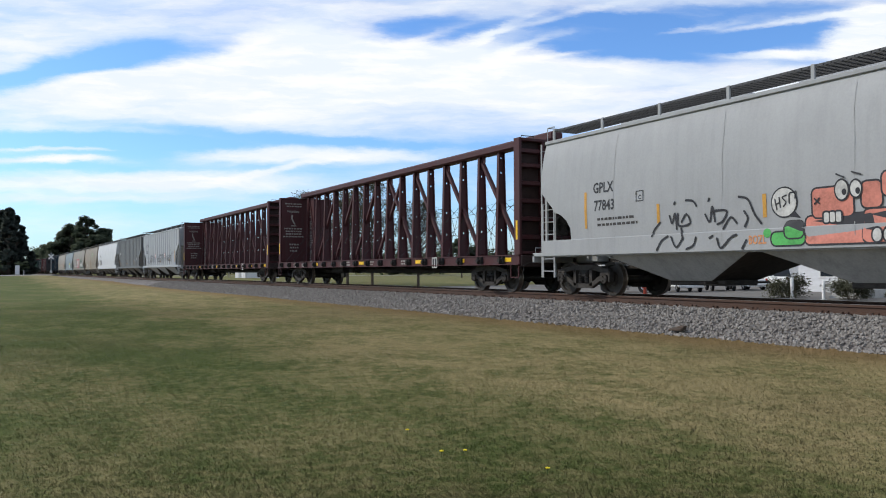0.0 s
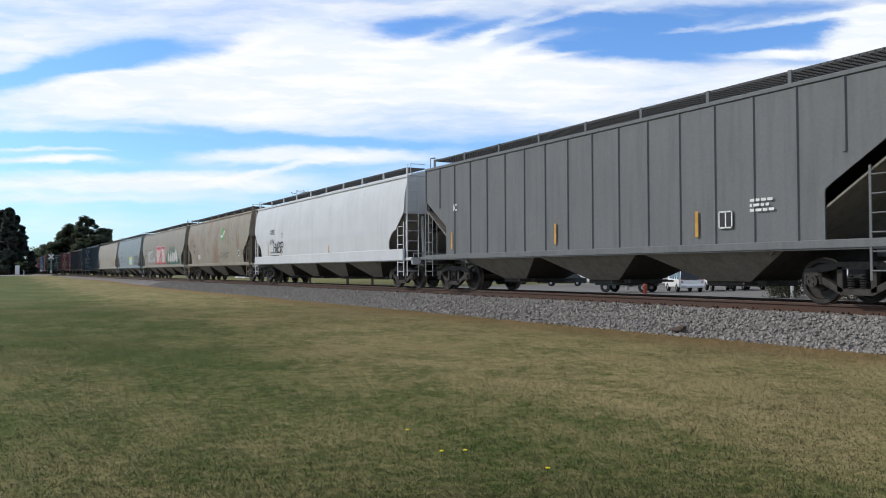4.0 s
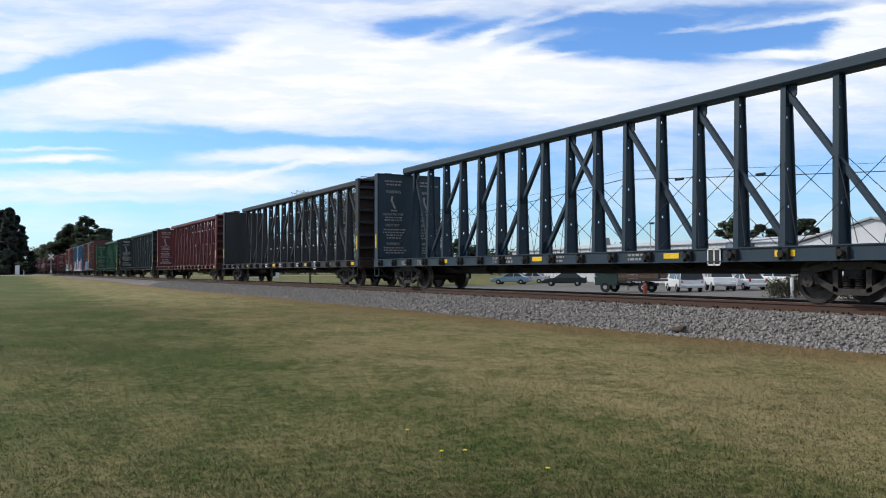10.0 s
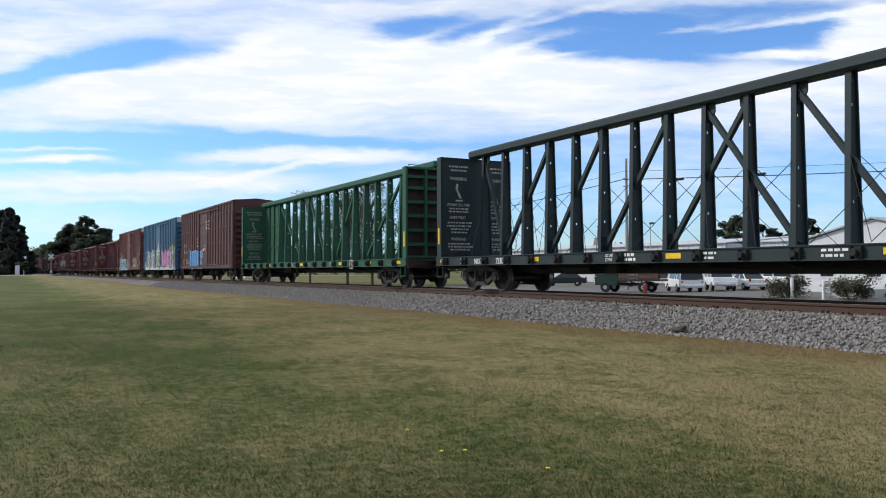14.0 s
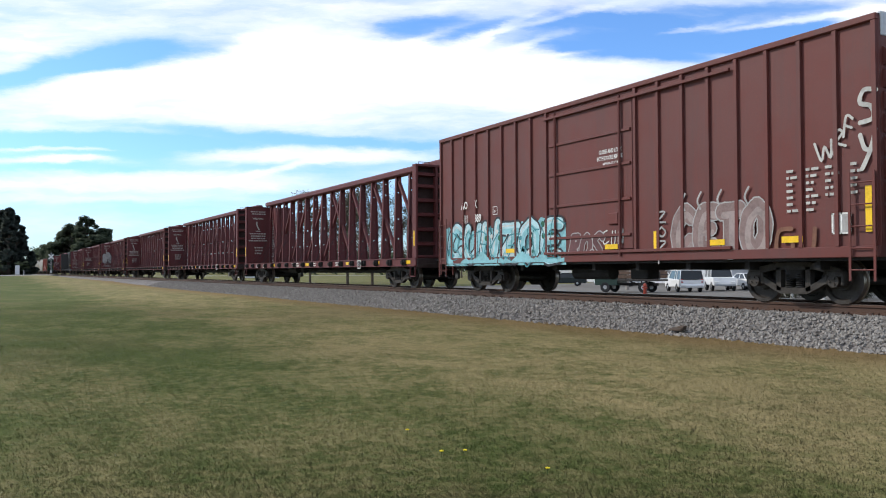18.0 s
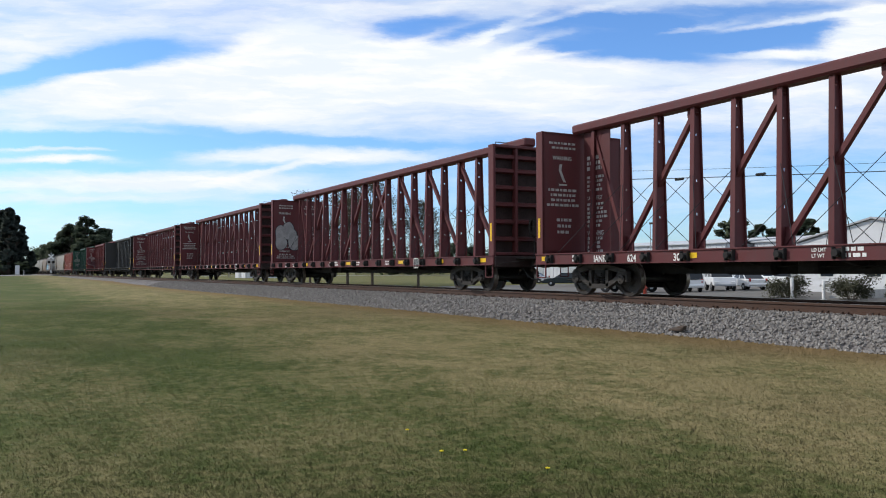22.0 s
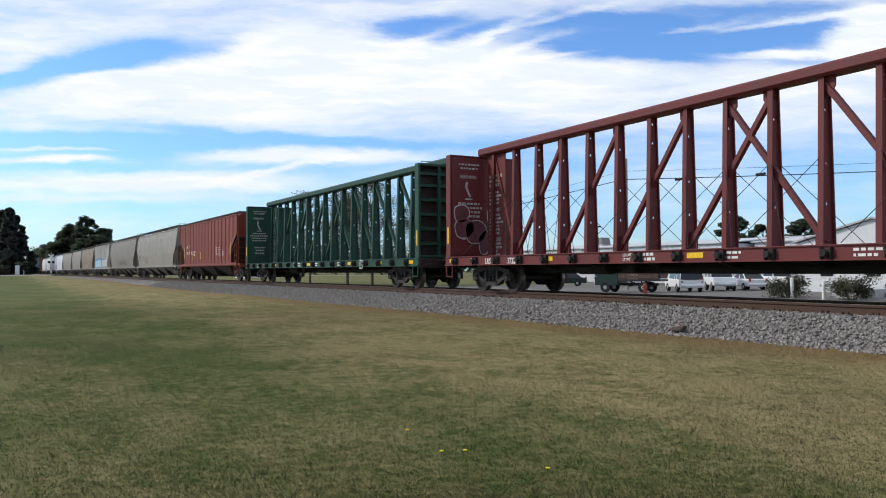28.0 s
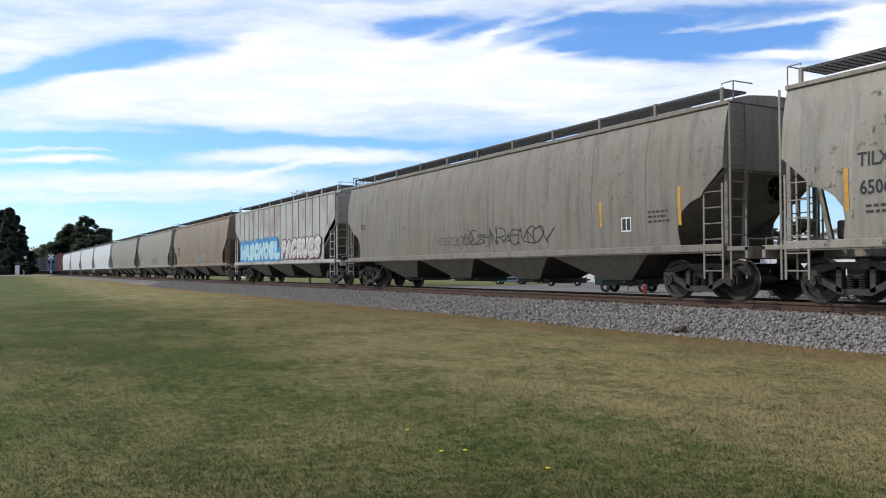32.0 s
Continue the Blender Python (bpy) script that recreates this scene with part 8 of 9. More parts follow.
# grey-tan hoppers
c, w, H = car_tilx
text_on_side(c, "TILX", -7.5, 2.46, 0.34, w, INK, 0.85)
text_on_side(c, "650721", -7.5, 2.0, 0.34, w, INK, 0.85)
tag_line(c, "MESOC", 2.97, 4.1, 2.0, 2.36, 0.024, SP_RED, w, 81)
tag_line(c, "RAVOS", 5.5, 6.8, 1.45, 1.92, 0.026, SP_RED, w, 82)
text_on_side(c, "DO NOT HAMMER ON CAR", 0.11, 2.18, 0.11, w, STENCIL, 0.9)
orange(c, w, ((-5.15, 2.06, 1.57), (-1.72, 2.05, 1.56), (0.92, 2.04, 1.60), (3.56, 2.04, 1.57), (6.98, 2.04, 1.55)))
seams(c, w, H, 9, 7, SEAM_FAINT)
c, w, H = car_t2
text_on_side(c, "TILX", -8.53, 2.44, 0.34, w, INK, 0.85)
text_on_side(c, "650695", -8.50, 1.95, 0.34, w, INK, 0.85)
bars_on_side(c, -8.4, 1.72, 2, w, STENCIL, 0.9, 0.05, 0.1)
text_on_side(c, "DO NOT HAMMER ON CAR", -0.72, 2.15, 0.115, w, STENCIL, 0.9)
orange(c, w, ((-8.75, 2.44, 1.68), (-6.05, 2.0, 1.5), (-2.53, 2.01, 1.47), (0.11, 2.0, 1.53), (8.9, 2.4, 1.6)))
tag_line(c, "GRE", -4.6, -3.4, 1.5, 1.95, 0.04, SEAM_GREY, w, 83)
data_panel(c, 7.2, 1.55, w, None, 0.34)
seams(c, w, H, 9, 8, SEAM_FAINT)
c, w, H = car_t3
tag_line(c, "OCSHNRAEMSOV", -0.4, 4.2, 1.45, 1.85, 0.03, STENCIL, w, 84)
tag_line(c, "NESOCRAVT", -2.4, 1.0, 1.5, 1.75, 0.03, SEAM_GREY, w, 85)
orange(c, w, ((6.26, 2.34, 1.71), (8.89, 2.49, 1.63)))
data_panel(c, 7.0, 1.56, w, None, 0.34)
text_on_side(c, "TILX", -8.7, 2.3, 0.3, w, STENCIL, 0.85)
bars_on_side(c, 7.9, 1.95, 3, w, STENCIL, 0.8, 0.05, 0.11)
seams(c, w, H, 10, 9, SEAM_FAINT)
for cc, sd in ((car_brn, 12), (car_n1, 13), (car_n2, 14)):
    c, w, H = cc
    bars_on_side(c, -H + 2.0, 2.3, 2, w, STENCIL, 0.9, 0.22, 0.45)
    orange(c, w, ((-2.0, 2.0, 1.5), (3.0, 2.0, 1.5)))
    scrawl(c, -0.5, 2.6, 1.4, 1.9, SP_SKY if sd == 12 else SEAM_GREY, w, 5, 0.05, sd)
    seams(c, w, H, 7, sd, SEAM_FAINT)

# rust-streaked ribbed hopper
c, w_, H = car_rib


def w(z):
    return 1.536


lettering_piece(c, "WASCNOEL", -7.0, 0.6, 1.25, 2.25, SP_CYAN, w, SP_BLUE, SP_BLUE, None, None, None, 91)
lettering_piece(c, "PACRUES", 0.8, 6.6, 1.25, 2.25, SP_WHITE, w, spray_mat("plum_spray", (0.16, 0.03, 0.09)), None, None, None, SP_MIST, 92)

# orange-red ribbed hopper
c, w_, H = car_aex
text_on_side(c, "AE", -5.95, 2.37, 0.34, w, WHITE, 0.75)
text_on_side(c, "X", -5.24, 2.37, 0.34, w, WHITE, 0.85)
text_on_side(c, "119", -5.96, 1.92, 0.34, w, WHITE, 0.75)
text_on_side(c, "60", -5.26, 1.92, 0.34, w, WHITE, 0.85)
bars_on_side(c, -4.35, 2.02, 2, w, WHITE, 0.4, 0.08, 0.14)
bars_on_side(c, -3.56, 2.0, 2, w, WHITE, 0.62, 0.11, 0.18)
orange(c, w, ((-6.86, 2.48, 1.55), (-3.85, 1.98, 1.52), (-1.24, 2.02, 1.54), (7.08, 2.47, 1.69)), YELLOW)
bars_on_side(c, 3.3, 2.2, 4, w, WHITE, 0.42, 0.05, 0.14)
bars_on_side(c, 4.1, 2.2, 5, w, WHITE, 0.38, 0.05, 0.14)
data_panel(c, 5.05, 1.64, w, ORANGE, 0.32)

# brown-red panelled boxcar
c, w, H = car_b1
text_on_side(c, "UC", -6.80, 2.48, 0.36, w, WHITE, 0.8)
text_on_side(c, "RY", -5.90, 2.48, 0.36, w, WHITE, 0.8)
text_on_side(c, "30", -6.74, 2.03, 0.36, w, WHITE, 0.8)
text_on_side(c, "01", -5.83, 2.05, 0.36, w, WHITE, 0.8)
text_on_side(c, "53", -5.0, 2.06, 0.36, w, WHITE, 0.8)
text_on_side(c, "CLOSE AND LOCK", 0.40, 4.06, 0.19, w, WHITE, 0.72)
text_on_side(c, "DOOR BEFORE", 0.52, 3.83, 0.19, w, WHITE, 0.72)
text_on_side(c, "MOVING CAR", 0.60, 3.60, 0.19, w, WHITE, 0.72)
bars_on_side(c, -5.9, 1.50, 3, w, WHITE, 0.8, 0.055, 0.15)
bars_on_side(c, -2.3, 3.0, 3, w, WHITE, 0.3, 0.07, 0.28)
bars_on_side(c, 0.0, 2.42, 2, w, WHITE, 0.9, 0.04, 0.16)
disc(c, -0.25, 2.18, 0.10, w, WHITE, "placard_disc", 0.012)
bars_on_side(c, -0.9, 1.65, 1, w, WHITE, 0.8, 0.05, 0.16)
s_ = Shape()
s_.box((0.42, -w(2) - 0.02, 2.2), (0.20, 0.02, 0.20))
part("placard", s_, spray_mat("orange_placard", (0.75, 0.16, 0.03)), c, "orange placard")
stripe_on_side(c, -6.86, 1.14, 1.63, w, 0.12, YELLOW)
SP_EDGE = spray_mat("pale_blue_outline", (0.40, 0.50, 0.56))
ground_coat(c, -4.75, -0.75, 0.92, 1.75, SP_BLUE, w, 101)
lettering_piece(c, "SHUREZ", -4.9, -0.55, 0.86, 2.15, SP_BLUE, w, SP_EDGE, None, None, None, None, 101, 0.56, 0.035, 0.15)

# blue boxcar
c, w, H = car_b2
for x, t_ in ((-6.72, "AT"), (-5.87, "W")):
    ground_coat(c, x - 0.06, x + 0.46, 2.33, 2.66, SP_WHITE, lambda z: 1.534, 5, 0.004, "letter_patch")
    text_on_side(c, t_, x, 2.38, 0.32, w, INK, 0.8, 0.012)
for x, t_ in ((-6.72, "17"), (-5.95, "727")):
    ground_coat(c, x - 0.06, x + 0.5, 1.83, 2.16, SP_WHITE, lambda z: 1.534, 6, 0.004, "letter_patch")
    text_on_side(c, t_, x, 1.88, 0.32, w, INK, 0.7, 0.012)
ground_coat(c, -6.95, 7.85, 0.80, 1.62, SP_WHITE, w, 77)
ground_coat(c, -5.6, -1.6, 1.5, 2.10, SP_WHITE, w, 78, 0.0026)
ground_coat(c, -1.2, 1.75, 1.5, 2.35, SP_WHITE, w, 79, 0.0028)
ground_coat(c, 2.1, 7.85, 1.5, 2.42, SP_LIME, w, 80, 0.0012)
ground_coat(c, 5.7, 7.85, 2.3, 2.72, SP_LIME, w, 81, 0.0022)
SP_FAINT = spray_mat("thin_white_spray", (0.30, 0.36, 0.40))
ground_coat(c, -5.9, 1.9, 1.6, 2.55, SP_FAINT, w, 83, 0.0008)
for x in (2.05, 2.4, 4.9, 5.3):
    disc(c, x, 2.45 + 0.12 * math.sin(x * 5), 0.13, w, SP_PINK, "graffiti_spot", 0.004)
lettering_piece(c, "CAMT", -5.7, -1.6, 0.92, 2.25, SP_WHITE, w, INK, None, None, None, SP_FAINT, 111, 0.36, 0.05, 0.15)
lettering_piece(c, "WEN", -1.25, 1.75, 1.0, 2.55, SP_WHITE, w, INK, None, None, SP_DKGREEN, SP_LIME, 112, 0.38, 0.05, 0.2)
for x, z in ((0.15, 3.3), (1.3, 3.05)):
    sh = Shape()
    ribbon(sh, [(x - 0.35, 2.35, 1.1), (x - 0.1, 2.8, 0.9), (x + 0.05, z, 0.1)], 0.45, w, 0.013)
    part("graffiti_flame", raw_mesh(sh, "graffiti_flame", SP_WHITE), None, c)
lettering_piece(c, "LANG", 1.95, 5.45, 0.92, 2.42, SP_PINK, w, INK, None, None, SP_WHITE, None, 113, 0.38, 0.075, 0.05, 0.012)
lettering_piece(c, "VOS", 5.55, 7.7, 0.95, 2.35, SP_WHITE, w, INK, None, None, None, SP_FAINT, 114, 0.36, 0.045, 0.1, 0.014)
tag_line(c, "SOCEMGRUOSA", -6.6, -1.7, 1.0, 2.05, 0.04, INK, w, 141, 0.017)
tag_line(c, "GEOSARCU", -1.3, 1.8, 0.95, 2.2, 0.05, STENCIL, w, 142, 0.018)
tag_line(c, "COGSE", 5.7, 7.6, 1.0, 2.15, 0.045, INK, w, 143, 0.022)
for k, (xa, xb) in enumerate(((-6.9, -2.2), (-2.15, 2.1), (2.15, 7.85))):
    ground_coat(c, xa, xb, 0.875, 1.02, SP_WHITE, lambda z: 1.551, 90 + k, 0.003)
SP_RUST = spray_mat("rust_brown_spray", (0.20, 0.075, 0.045))
for x, z in ((6.1, 1.5), (7.0, 1.85)):
    disc(c, x, z, 0.17, w, SP_RUST, "graffiti_spot", 0.03, 1.3)
disc(c, 7.3, 3.5, 0.12, w, INK, "graffiti_outline", 0.010, 1.2)
disc(c, 7.3, 3.5, 0.085, w, BOXBLUE, "graffiti_spot", 0.016, 1.2)
for k, (xa, xb) in enumerate(((6.95, 7.8), (6.85, 7.8), (7.1, 7.75), (7.0, 7.8), (7.2, 7.8), (7.15, 7.75))):
    scrawl(c, xa, xb, 3.13 - 0.19 * k, 3.24 - 0.19 * k, INK, w, 6, 0.032, 115 + k, 0.012)
data_panel(c, 6.68, 1.25, w, None, 0.42)
for x in (-6.0, -3.4, 0.9, 3.2, 5.1):
    s_ = Shape()
    s_.box((x, -w(1) - 0.024, 1.12), (0.45, 0.006, 0.13))
    part("reflector_strip", s_, ORSTRIP, c)
text_on_face(c, "ATW", H + 0.03, -0.95, 4.72, 0.24, INK)

# faded red boxcar
c, w, H = car_b3
text_on_side(c, "AO", -6.30, 2.60, 0.34, w, WHITE, 0.8, 0.03)
text_on_side(c, "K", -5.50, 2.60, 0.34, w, WHITE, 0.8, 0.03)
text_on_side(c, "111", -6.25, 2.16, 0.34, w, WHITE, 0.75, 0.03)
text_on_side(c, "889", -5.50, 2.16, 0.34, w, WHITE, 0.8, 0.03)
text_on_side(c, "CLOSE AND LOCK", 0.45, 3.52, 0.14, w, WHITE, 0.72)
text_on_side(c, "BOTH DOORS BEFORE", 0.38, 3.36, 0.14, w, WHITE, 0.66)
text_on_side(c, "MOVING CAR", 0.6, 3.20, 0.14, w, WHITE, 0.72)
box_mark(c, -4.45, 2.32, w, "F", WHITE)
ground_coat(c, -7.35, -0.9, 0.80, 1.95, SP_SKY, w, 120)
lettering_piece(c, "CUNZOE", -7.2, -1.0, 0.86, 2.12, SP_CYAN, w, INK, None, None, SP_WHITE, SP_SKY, 121, 0.36, 0.065, 0.1)
tag_line(c, "EOSCRAGUENSOCE", -7.0, -1.0, 0.95, 1.9, 0.04, SP_TEAL, w, 127, 0.021)
for k, (xa, xb) in enumerate(((-7.3, -4.2), (-4.15, -0.95))):
    ground_coat(c, xa, xb, 0.875, 1.02, SP_SKY, lambda z: 1.551, 95 + k, 0.003)
for i in range(34):
    rgx = random.Random(200 + i)
    disc(c, rgx.uniform(-7.2, -1.0), rgx.uniform(0.95, 1.95), rgx.uniform(0.03, 0.10), w, (SP_TEAL, SP_DKGREEN, SP_WHITE)[i % 3], "graffiti_spot", 0.0225)
lettering_piece(c, "ROS", -0.75, 0.6, 0.92, 1.6, spray_mat("dark_plum_spray", (0.12, 0.05, 0.05)), w, SP_CHROME, None, None, None, None, 126, 0.4, 0.03, 0.3)
marks(c, [((0.75, 1.62), (0.6, 1.55), (0.62, 1.3), (0.8, 1.35)), ((0.95, 1.6), (0.9, 1.3), (1.02, 1.3), (1.05, 1.6)), ((1.15, 1.3), (1.17, 1.6), (1.3, 1.3), (1.32, 1.62))], 0.035, SP_WHITE, w)
marks(c, [((2.45, 1.95), (2.7, 1.95), (2.5, 1.75), (2.72, 1.72)), ((2.6, 1.62), (2.48, 1.5), (2.62, 1.4), (2.72, 1.5), (2.6, 1.62)), ((2.5, 1.3), (2.72, 1.28), (2.5, 1.1), (2.72, 1.08)), ((2.5, 0.98), (2.5, 0.8))], 0.045, SP_CHROME, w)
lettering_piece(c, "CETO", 2.95, 5.5, 0.90, 2.05, spray_mat("dusty_pink_spray", (0.22, 0.15, 0.14)), w, SP_CHROME, None, None, None, spray_mat("fawn_spray", (0.29, 0.23, 0.215)), 122, 0.54, 0.03, 0.12)
for x in (3.3, 3.75, 4.3, 5.0):
    marks(c, [((x, 1.95), (x - 0.08, 2.12), (x + 0.02, 2.3))], 0.05, SP_CHROME, w)
SP_BONE = spray_mat("bone_white_spray", (0.44, 0.43, 0.40))
marks(c, [((6.52, 2.95), (6.66, 2.62), (6.72, 2.88), (6.84, 2.66), (6.86, 2.98)), ((6.9, 2.72), (6.98, 3.12), (7.08, 3.08), (6.97, 2.92), (7.14, 2.84)), ((7.1, 3.0), (7.16, 3.36), (7.28, 3.3)), ((7.13, 3.2), (7.26, 3.14))], 0.05, SP_BONE, w)
marks(c, [((7.72, 3.72), (7.5, 3.76), (7.42, 3.55), (7.62, 3.46), (7.66, 3.25), (7.42, 3.2)), ((7.42, 2.98), (7.5, 2.74), (7.62, 2.72)), ((7.7, 3.05), (7.6, 2.7), (7.45, 2.4))], 0.085, SP_BONE, w)
marks(c, [((6.0, 1.42), (5.72, 1.38), (5.68, 1.0), (6.0, 0.98), (6.02, 1.2)), ((6.2, 1.35), (6.25, 1.0), (6.45, 1.02), (6.5, 1.4))], 0.09, spray_mat("brown_wash_spray", (0.17, 0.075, 0.045)), w)
for x, rows in ((5.9, 7), (6.32, 7), (6.72, 5), (7.22, 5)):
    bars_on_side(c, x, 2.48, rows, w, SP_BONE, 0.16, 0.05, 0.125, random.Random(int(x * 10)))
data_panel(c, 6.84, 1.28, w, SP_CHROME, 0.38)
for x in (0.91, 4.18, 6.02, -3.5):
    s_ = Shape()
    s_.box((x, -w(1) - 0.024, 1.22), (0.46, 0.006, 0.12))
    part("reflector_strip", s_, YELLOW, c)
stripe_on_side(c, 2.4, 1.05, 1.53, w, 0.12, YELLOW)
stripe_on_side(c, 7.55, 1.3, 2.1, w, 0.12, YELLOW)
stripe_on_side(c, -7.0, 1.25, 1.7, w, 0.12, YELLOW)


# centerbeam cars: reporting marks on the side sill, warnings on the trailing bulkhead
def cb_marks(car, mark, num, full=False, mat=None, n2=None):
    mat = mat or WHITE
    text_on_side(car, mark, -8.74, 0.855, 0.24, cb_wid, mat, 0.85)
    text_on_side(car, num, -7.50, 0.855, 0.24, cb_wid, mat, 0.85)
    if n2:
        text_on_side(car, n2, -6.0, 0.855, 0.24, cb_wid, mat, 0.85)
    text_on_side(car, "LD LMT", -2.5, 0.98, 0.10, cb_wid, mat, 0.9)
    text_on_side(car, "LT WT", -2.5, 0.87, 0.10, cb_wid, mat, 0.9)
    bars_on_side(car, -1.85, 0.98, 2, cb_wid, mat, 0.5, 0.07, 0.11)
    bars_on_side(car, -9.6, 0.98, 2, cb_wid, mat, 0.4, 0.06, 0.1)
    bars_on_side(car, 0.4, 0.98, 2, cb_wid, mat, 0.9, 0.05, 0.1)
    bars_on_side(car, 3.5, 0.98, 2, cb_wid, mat, 0.7, 0.05, 0.1)
    data_panel(car, 6.0, 0.74, lambda z: 1.47, None, 0.36)


def cb_warning(car, seed, full, mat=None):
    mat = mat or WHITE
    xf = -CB_H + 0.30 + 0.008
    rng = random.Random(seed)
    for yc in ((-0.72, 0.72) if full else (-0.72,)):
        bars_on_face(car, xf, yc, 4.18, 2, mat, 1.0, 0.06, 0.13, rng)
        text_on_face(car, "WARNING", xf, yc - 0.34, 3.74, 0.16, mat, 0.85)
        sh = Shape()
        for p in (((-0.06, 3.62), (-0.09, 3.45)), ((-0.09, 3.45), (0.0, 3.25)), ((0.0, 3.25), (0.07, 3.12))):
            (a0, b0), (a1, b1) = p
            sh.add([(xf, yc + a0 - 0.045, b0), (xf, yc + a0 + 0.045, b0), (xf, yc + a1 + 0.045, b1), (xf, yc + a1 - 0.045, b1)], [(0, 1, 2, 3)])
        sh.add([(xf, yc - 0.13, 3.02), (xf, yc + 0.15, 3.02), (xf, yc + 0.15, 3.07), (xf, yc - 0.13, 3.07)], [(0, 1, 2, 3)])
        part("pictogram", raw_mesh(sh, "pictogram", mat), None, car)
        if full:
            text_on_face(car, "CAR MAY FALL OVER", xf, yc - 0.48, 2.86, 0.12, mat, 0.8)
            bars_on_face(car, xf, yc, 2.74, 2, mat, 0.95, 0.05, 0.10, rng)
            text_on_face(car, "SAFETY FIRST", xf, yc - 0.36, 2.42, 0.13, mat, 0.8)
            bars_on_face(car, xf, yc, 2.26, 4, mat, 1.0, 0.05, 0.11, rng)
            text_on_face(car, "WARNING", xf, yc - 0.32, 1.68, 0.14, mat, 0.85)
            bars_on_face(car, xf, yc, 1.54, 3, mat, 1.0, 0.05, 0.10, rng)
        else:
            bars_on_face(car, xf, yc, 2.86, 4, mat, 1.15, 0.07, 0.14, rng)
            bars_on_face(car, xf, yc, 2.02, 3, mat, 0.6, 0.08, 0.17, rng)
    if not full:
        def plate(z):
            return 0.016
        bars_on_side(car, -10.72, 3.75, 3, plate, mat, 0.78, 0.10, 0.15, rng)
        bars_on_side(car, -10.72, 3.22, 4, plate, mat, 0.78, 0.07, 0.12, rng)
        text_on_side(car, "SAFETY FIRST", -10.72, 2.62, 0.15, plate, mat, 0.72)
        bars_on_side(car, -10.72, 2.46, 6, plate, mat, 0.8, 0.07, 0.12, rng)
        text_on_side(car, "WARNING", -10.72, 1.62, 0.19, plate, mat, 0.75)
        bars_on_side(car, -10.72, 1.50, 4, plate, mat, 0.7, 0.08, 0.12, rng)


PALEWHITE = plain("worn_white_lettering", (0.44, 0.41, 0.38), 0.7, 0, 0.45, 8, 0)
DULLWHITE = plain("faded_white_lettering", (0.30, 0.28, 0.26), 0.7, 0, 0.4, 7, 0)
for car, mk, nm, full, mt, n2 in ((car_c1, "TTZX", "863", False, DULLWHITE, "214"), (car_c2, "TTZX", "862", False, DULLWHITE, "530"), (car_c3, "NOKL", "734402", True, DULLWHITE, None),
                                  (car_c4, "NOKL", "733517", True, WHITE, None), (car_c5, "AOK", "27635", True, WHITE, None), (car_c6, "NOKL", "733812", True, WHITE, None),
                                  (car_c7, "NOKL", "733", True, DULLWHITE, None), (car_c8, "IANR", "624", False, WHITE, None), (car_c9, "IANR", "624", False, WHITE, "515"),
                                  (car_c10, "IANR", "624", False, WHITE, "300"), (car_c11, "LRS", "28787", True, WHITE, None), (car_c12, "IANR", "624", False, WHITE, None),
                                  (car_c13, "AOK", "2020", True, WHITE, None), (car_c15, "LRS", "3722", False, WHITE, None), (car_c16, "LRS", "3690", False, WHITE, None)):
    cb_marks(car, mk, nm, full, mt, n2)
    if car is not car_c4:
        cb_warning(car, len(nm) + 3, full, DULLWHITE if mt is DULLWHITE else PALEWHITE)


def face_blob(car, y, z, ry, rz, mat, lift, seed=1):
    """Sprayed patch on the trailing bulkhead."""
    xf = -CB_H + 0.30 + lift
    rng = random.Random(seed)
    n = 20
    ph = rng.uniform(0, 6)
    vs = [(xf, y, z)] + [(xf, y + ry * (1 + 0.08 * math.sin(3 * 6.283 * i / n + ph)) * math.cos(6.283 * i / n), z + rz * (1 + 0.08 * math.sin(2 * 6.283 * i / n + ph)) * math.sin(6.283 * i / n)) for i in range(n)]
    sh = Shape().add(vs, [(0, 1 + i, 1 + (i + 1) % n) for i in range(n)])
    return part("graffiti_fill" if mat is not INK else "graffiti_outline", raw_mesh(sh, "graffiti", mat), None, car)


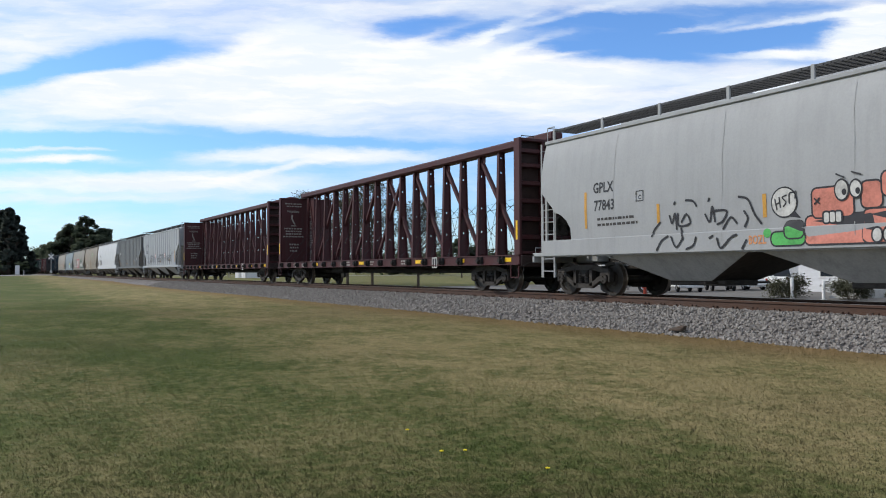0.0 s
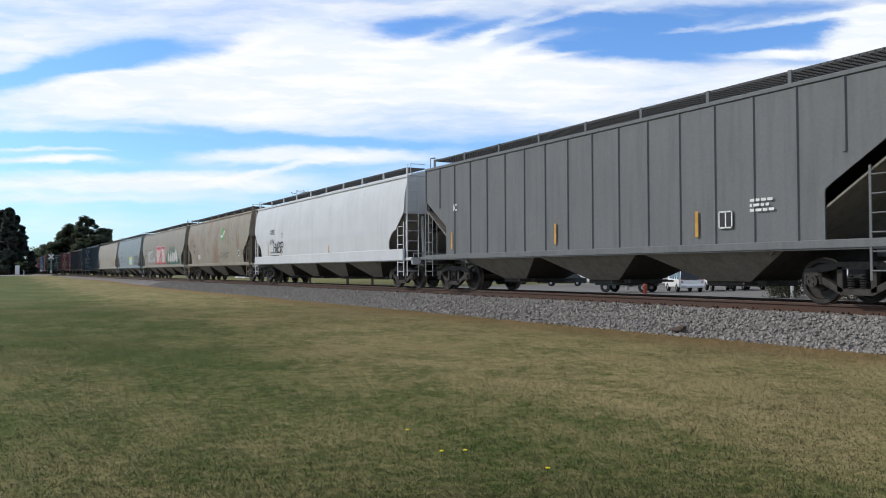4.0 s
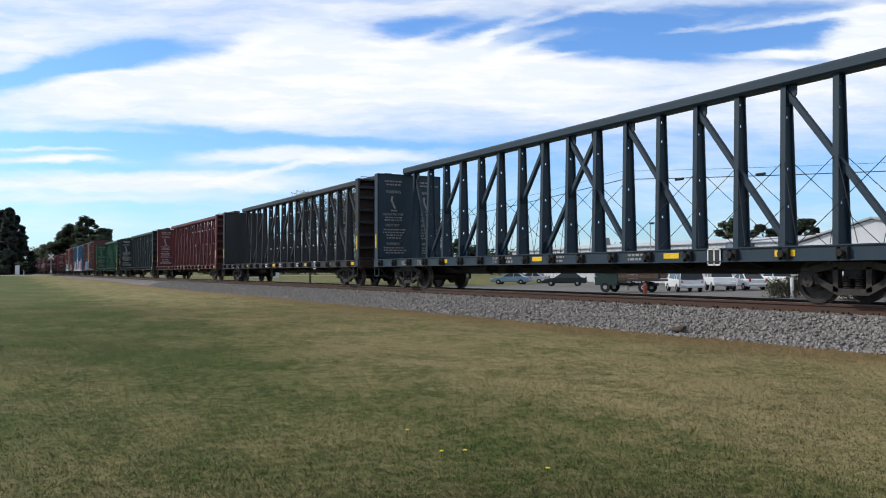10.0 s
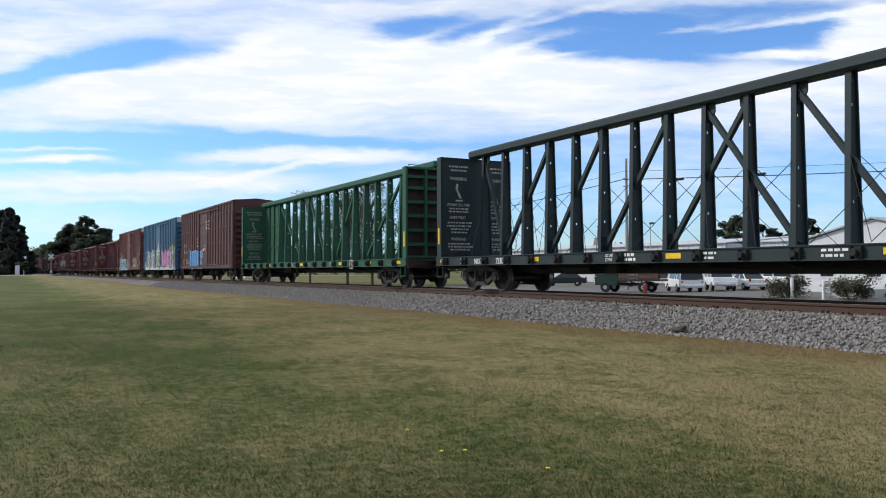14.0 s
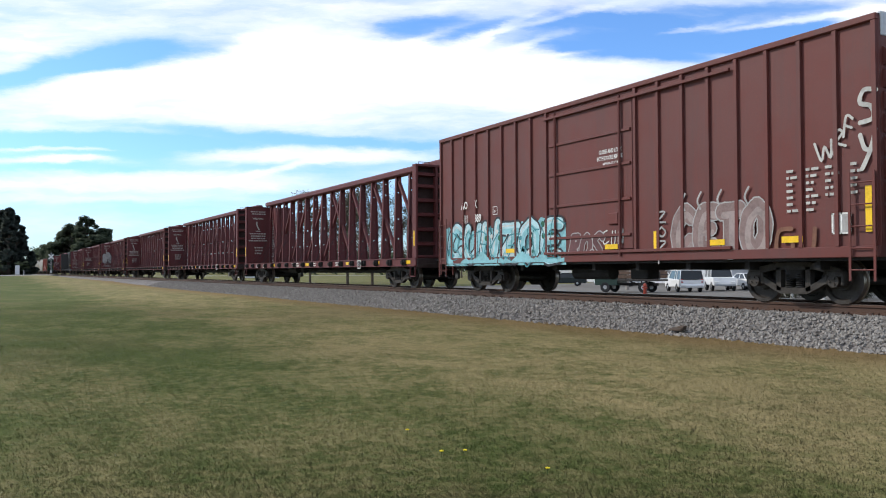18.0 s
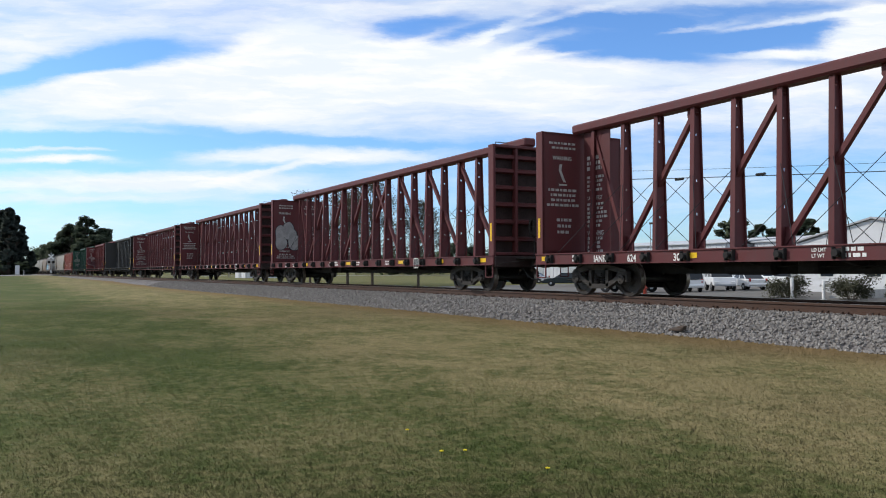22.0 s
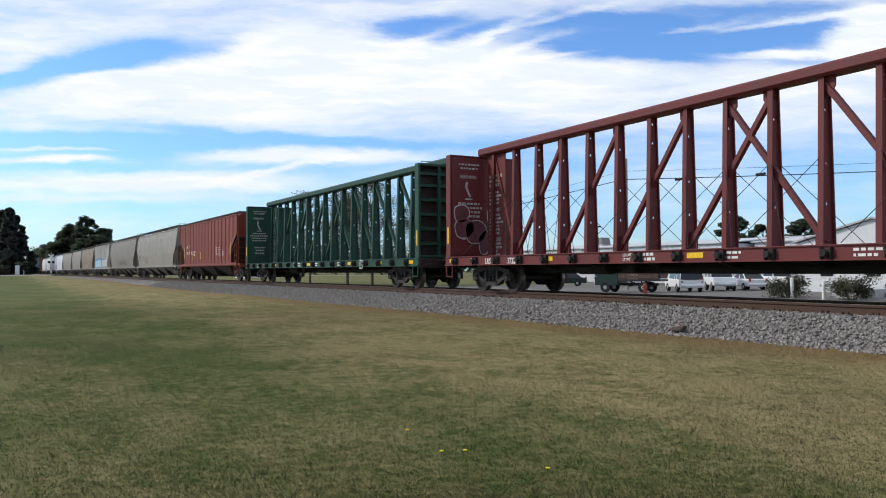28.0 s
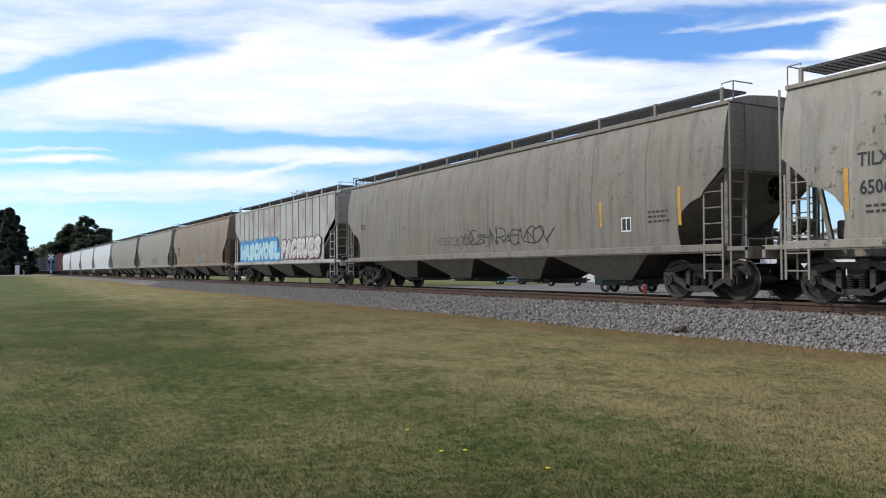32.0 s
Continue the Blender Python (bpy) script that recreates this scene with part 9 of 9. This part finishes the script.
for y, z, ry, rz in ((-1.0, 2.65, 0.26, 0.52), (-0.55, 2.85, 0.30, 0.50), (-0.95, 2.15, 0.32, 0.36), (-0.15, 2.2, 0.42, 0.42), (-0.3, 2.6, 0.22, 0.35)):
    face_blob(car_c11, y, z, ry + 0.035, rz + 0.035, INK, 0.014)
for y, z, ry, rz in ((-1.0, 2.65, 0.26, 0.52), (-0.55, 2.85, 0.30, 0.50), (-0.95, 2.15, 0.32, 0.36), (-0.15, 2.2, 0.42, 0.42), (-0.3, 2.6, 0.22, 0.35)):
    face_blob(car_c11, y, z, ry, rz, SP_CHROME, 0.020 + 0.002 * (y + 1))
for y, z, ry, rz in ((-1.0, 2.55, 0.28, 0.30), (-0.9, 2.05, 0.36, 0.32), (-0.45, 1.95, 0.4, 0.4), (-0.1, 1.6, 0.22, 0.42), (0.28, 2.45, 0.26, 0.42)):
    face_blob(car_c15, y, z, ry + 0.03, rz + 0.03, SP_WHITE, 0.014)
for y, z, ry, rz in ((-1.0, 2.55, 0.28, 0.30), (-0.9, 2.05, 0.36, 0.32), (-0.45, 1.95, 0.4, 0.4), (-0.1, 1.6, 0.22, 0.42), (0.28, 2.45, 0.26, 0.42)):
    face_blob(car_c15, y, z, ry, rz, spray_mat("dusk_spray", (0.13, 0.045, 0.055)), 0.020)


# bent hatch bars standing up from the walkways
def bent_bar(car, x, tall=0.34):
    s = pipe(Shape(), [(x, -0.62, 4.46), (x + 0.02, -0.62, 4.46 + tall * 0.6), (x - 0.10, -0.62, 4.46 + tall), (x + 0.06, -0.62, 4.50 + tall)], 0.02)
    part("bent_hatch_bar", s, STEEL, car, "dark bent hatch bar")


bent_bar(car_t2[0], 2.6)
bent_bar(car_t2[0], -0.75, 0.22)
bent_bar(car_graf[0], 6.6, 0.4)
# ---- motion of the train and of its wheels ----
WHEEL_R = 0.43


def motions():
    start = {}
    for car, c in TRAIN:
        start[car] = c
        walk(car, [(t, pose(c + SPEED * t, YC, RAIL)) for t in (0.0, 16.0, 32.0)])
    # wheelsets roll while their car passes the tripod
    for car, ws, off in WHEELSETS:
        s0 = start[car] + off
        first = max(0, math.ceil((-52.0 - s0) / SPEED * FPS))
        last = min(32 * FPS, math.floor((8.0 - s0) / SPEED * FPS))
        base = ws.matrix_basis.translation.copy()
        rows = []
        for k in sorted({0, *range(first, last + 1), 32 * FPS}):
            turn = math.degrees(SPEED * (min(max(k, first), last) - first) / FPS / WHEEL_R) if last > first else 0.0
            rows.append((k / FPS, pose(base.x, base.y, base.z, 0, turn, 0)))
        if last > first:
            walk(ws, rows)


motions()
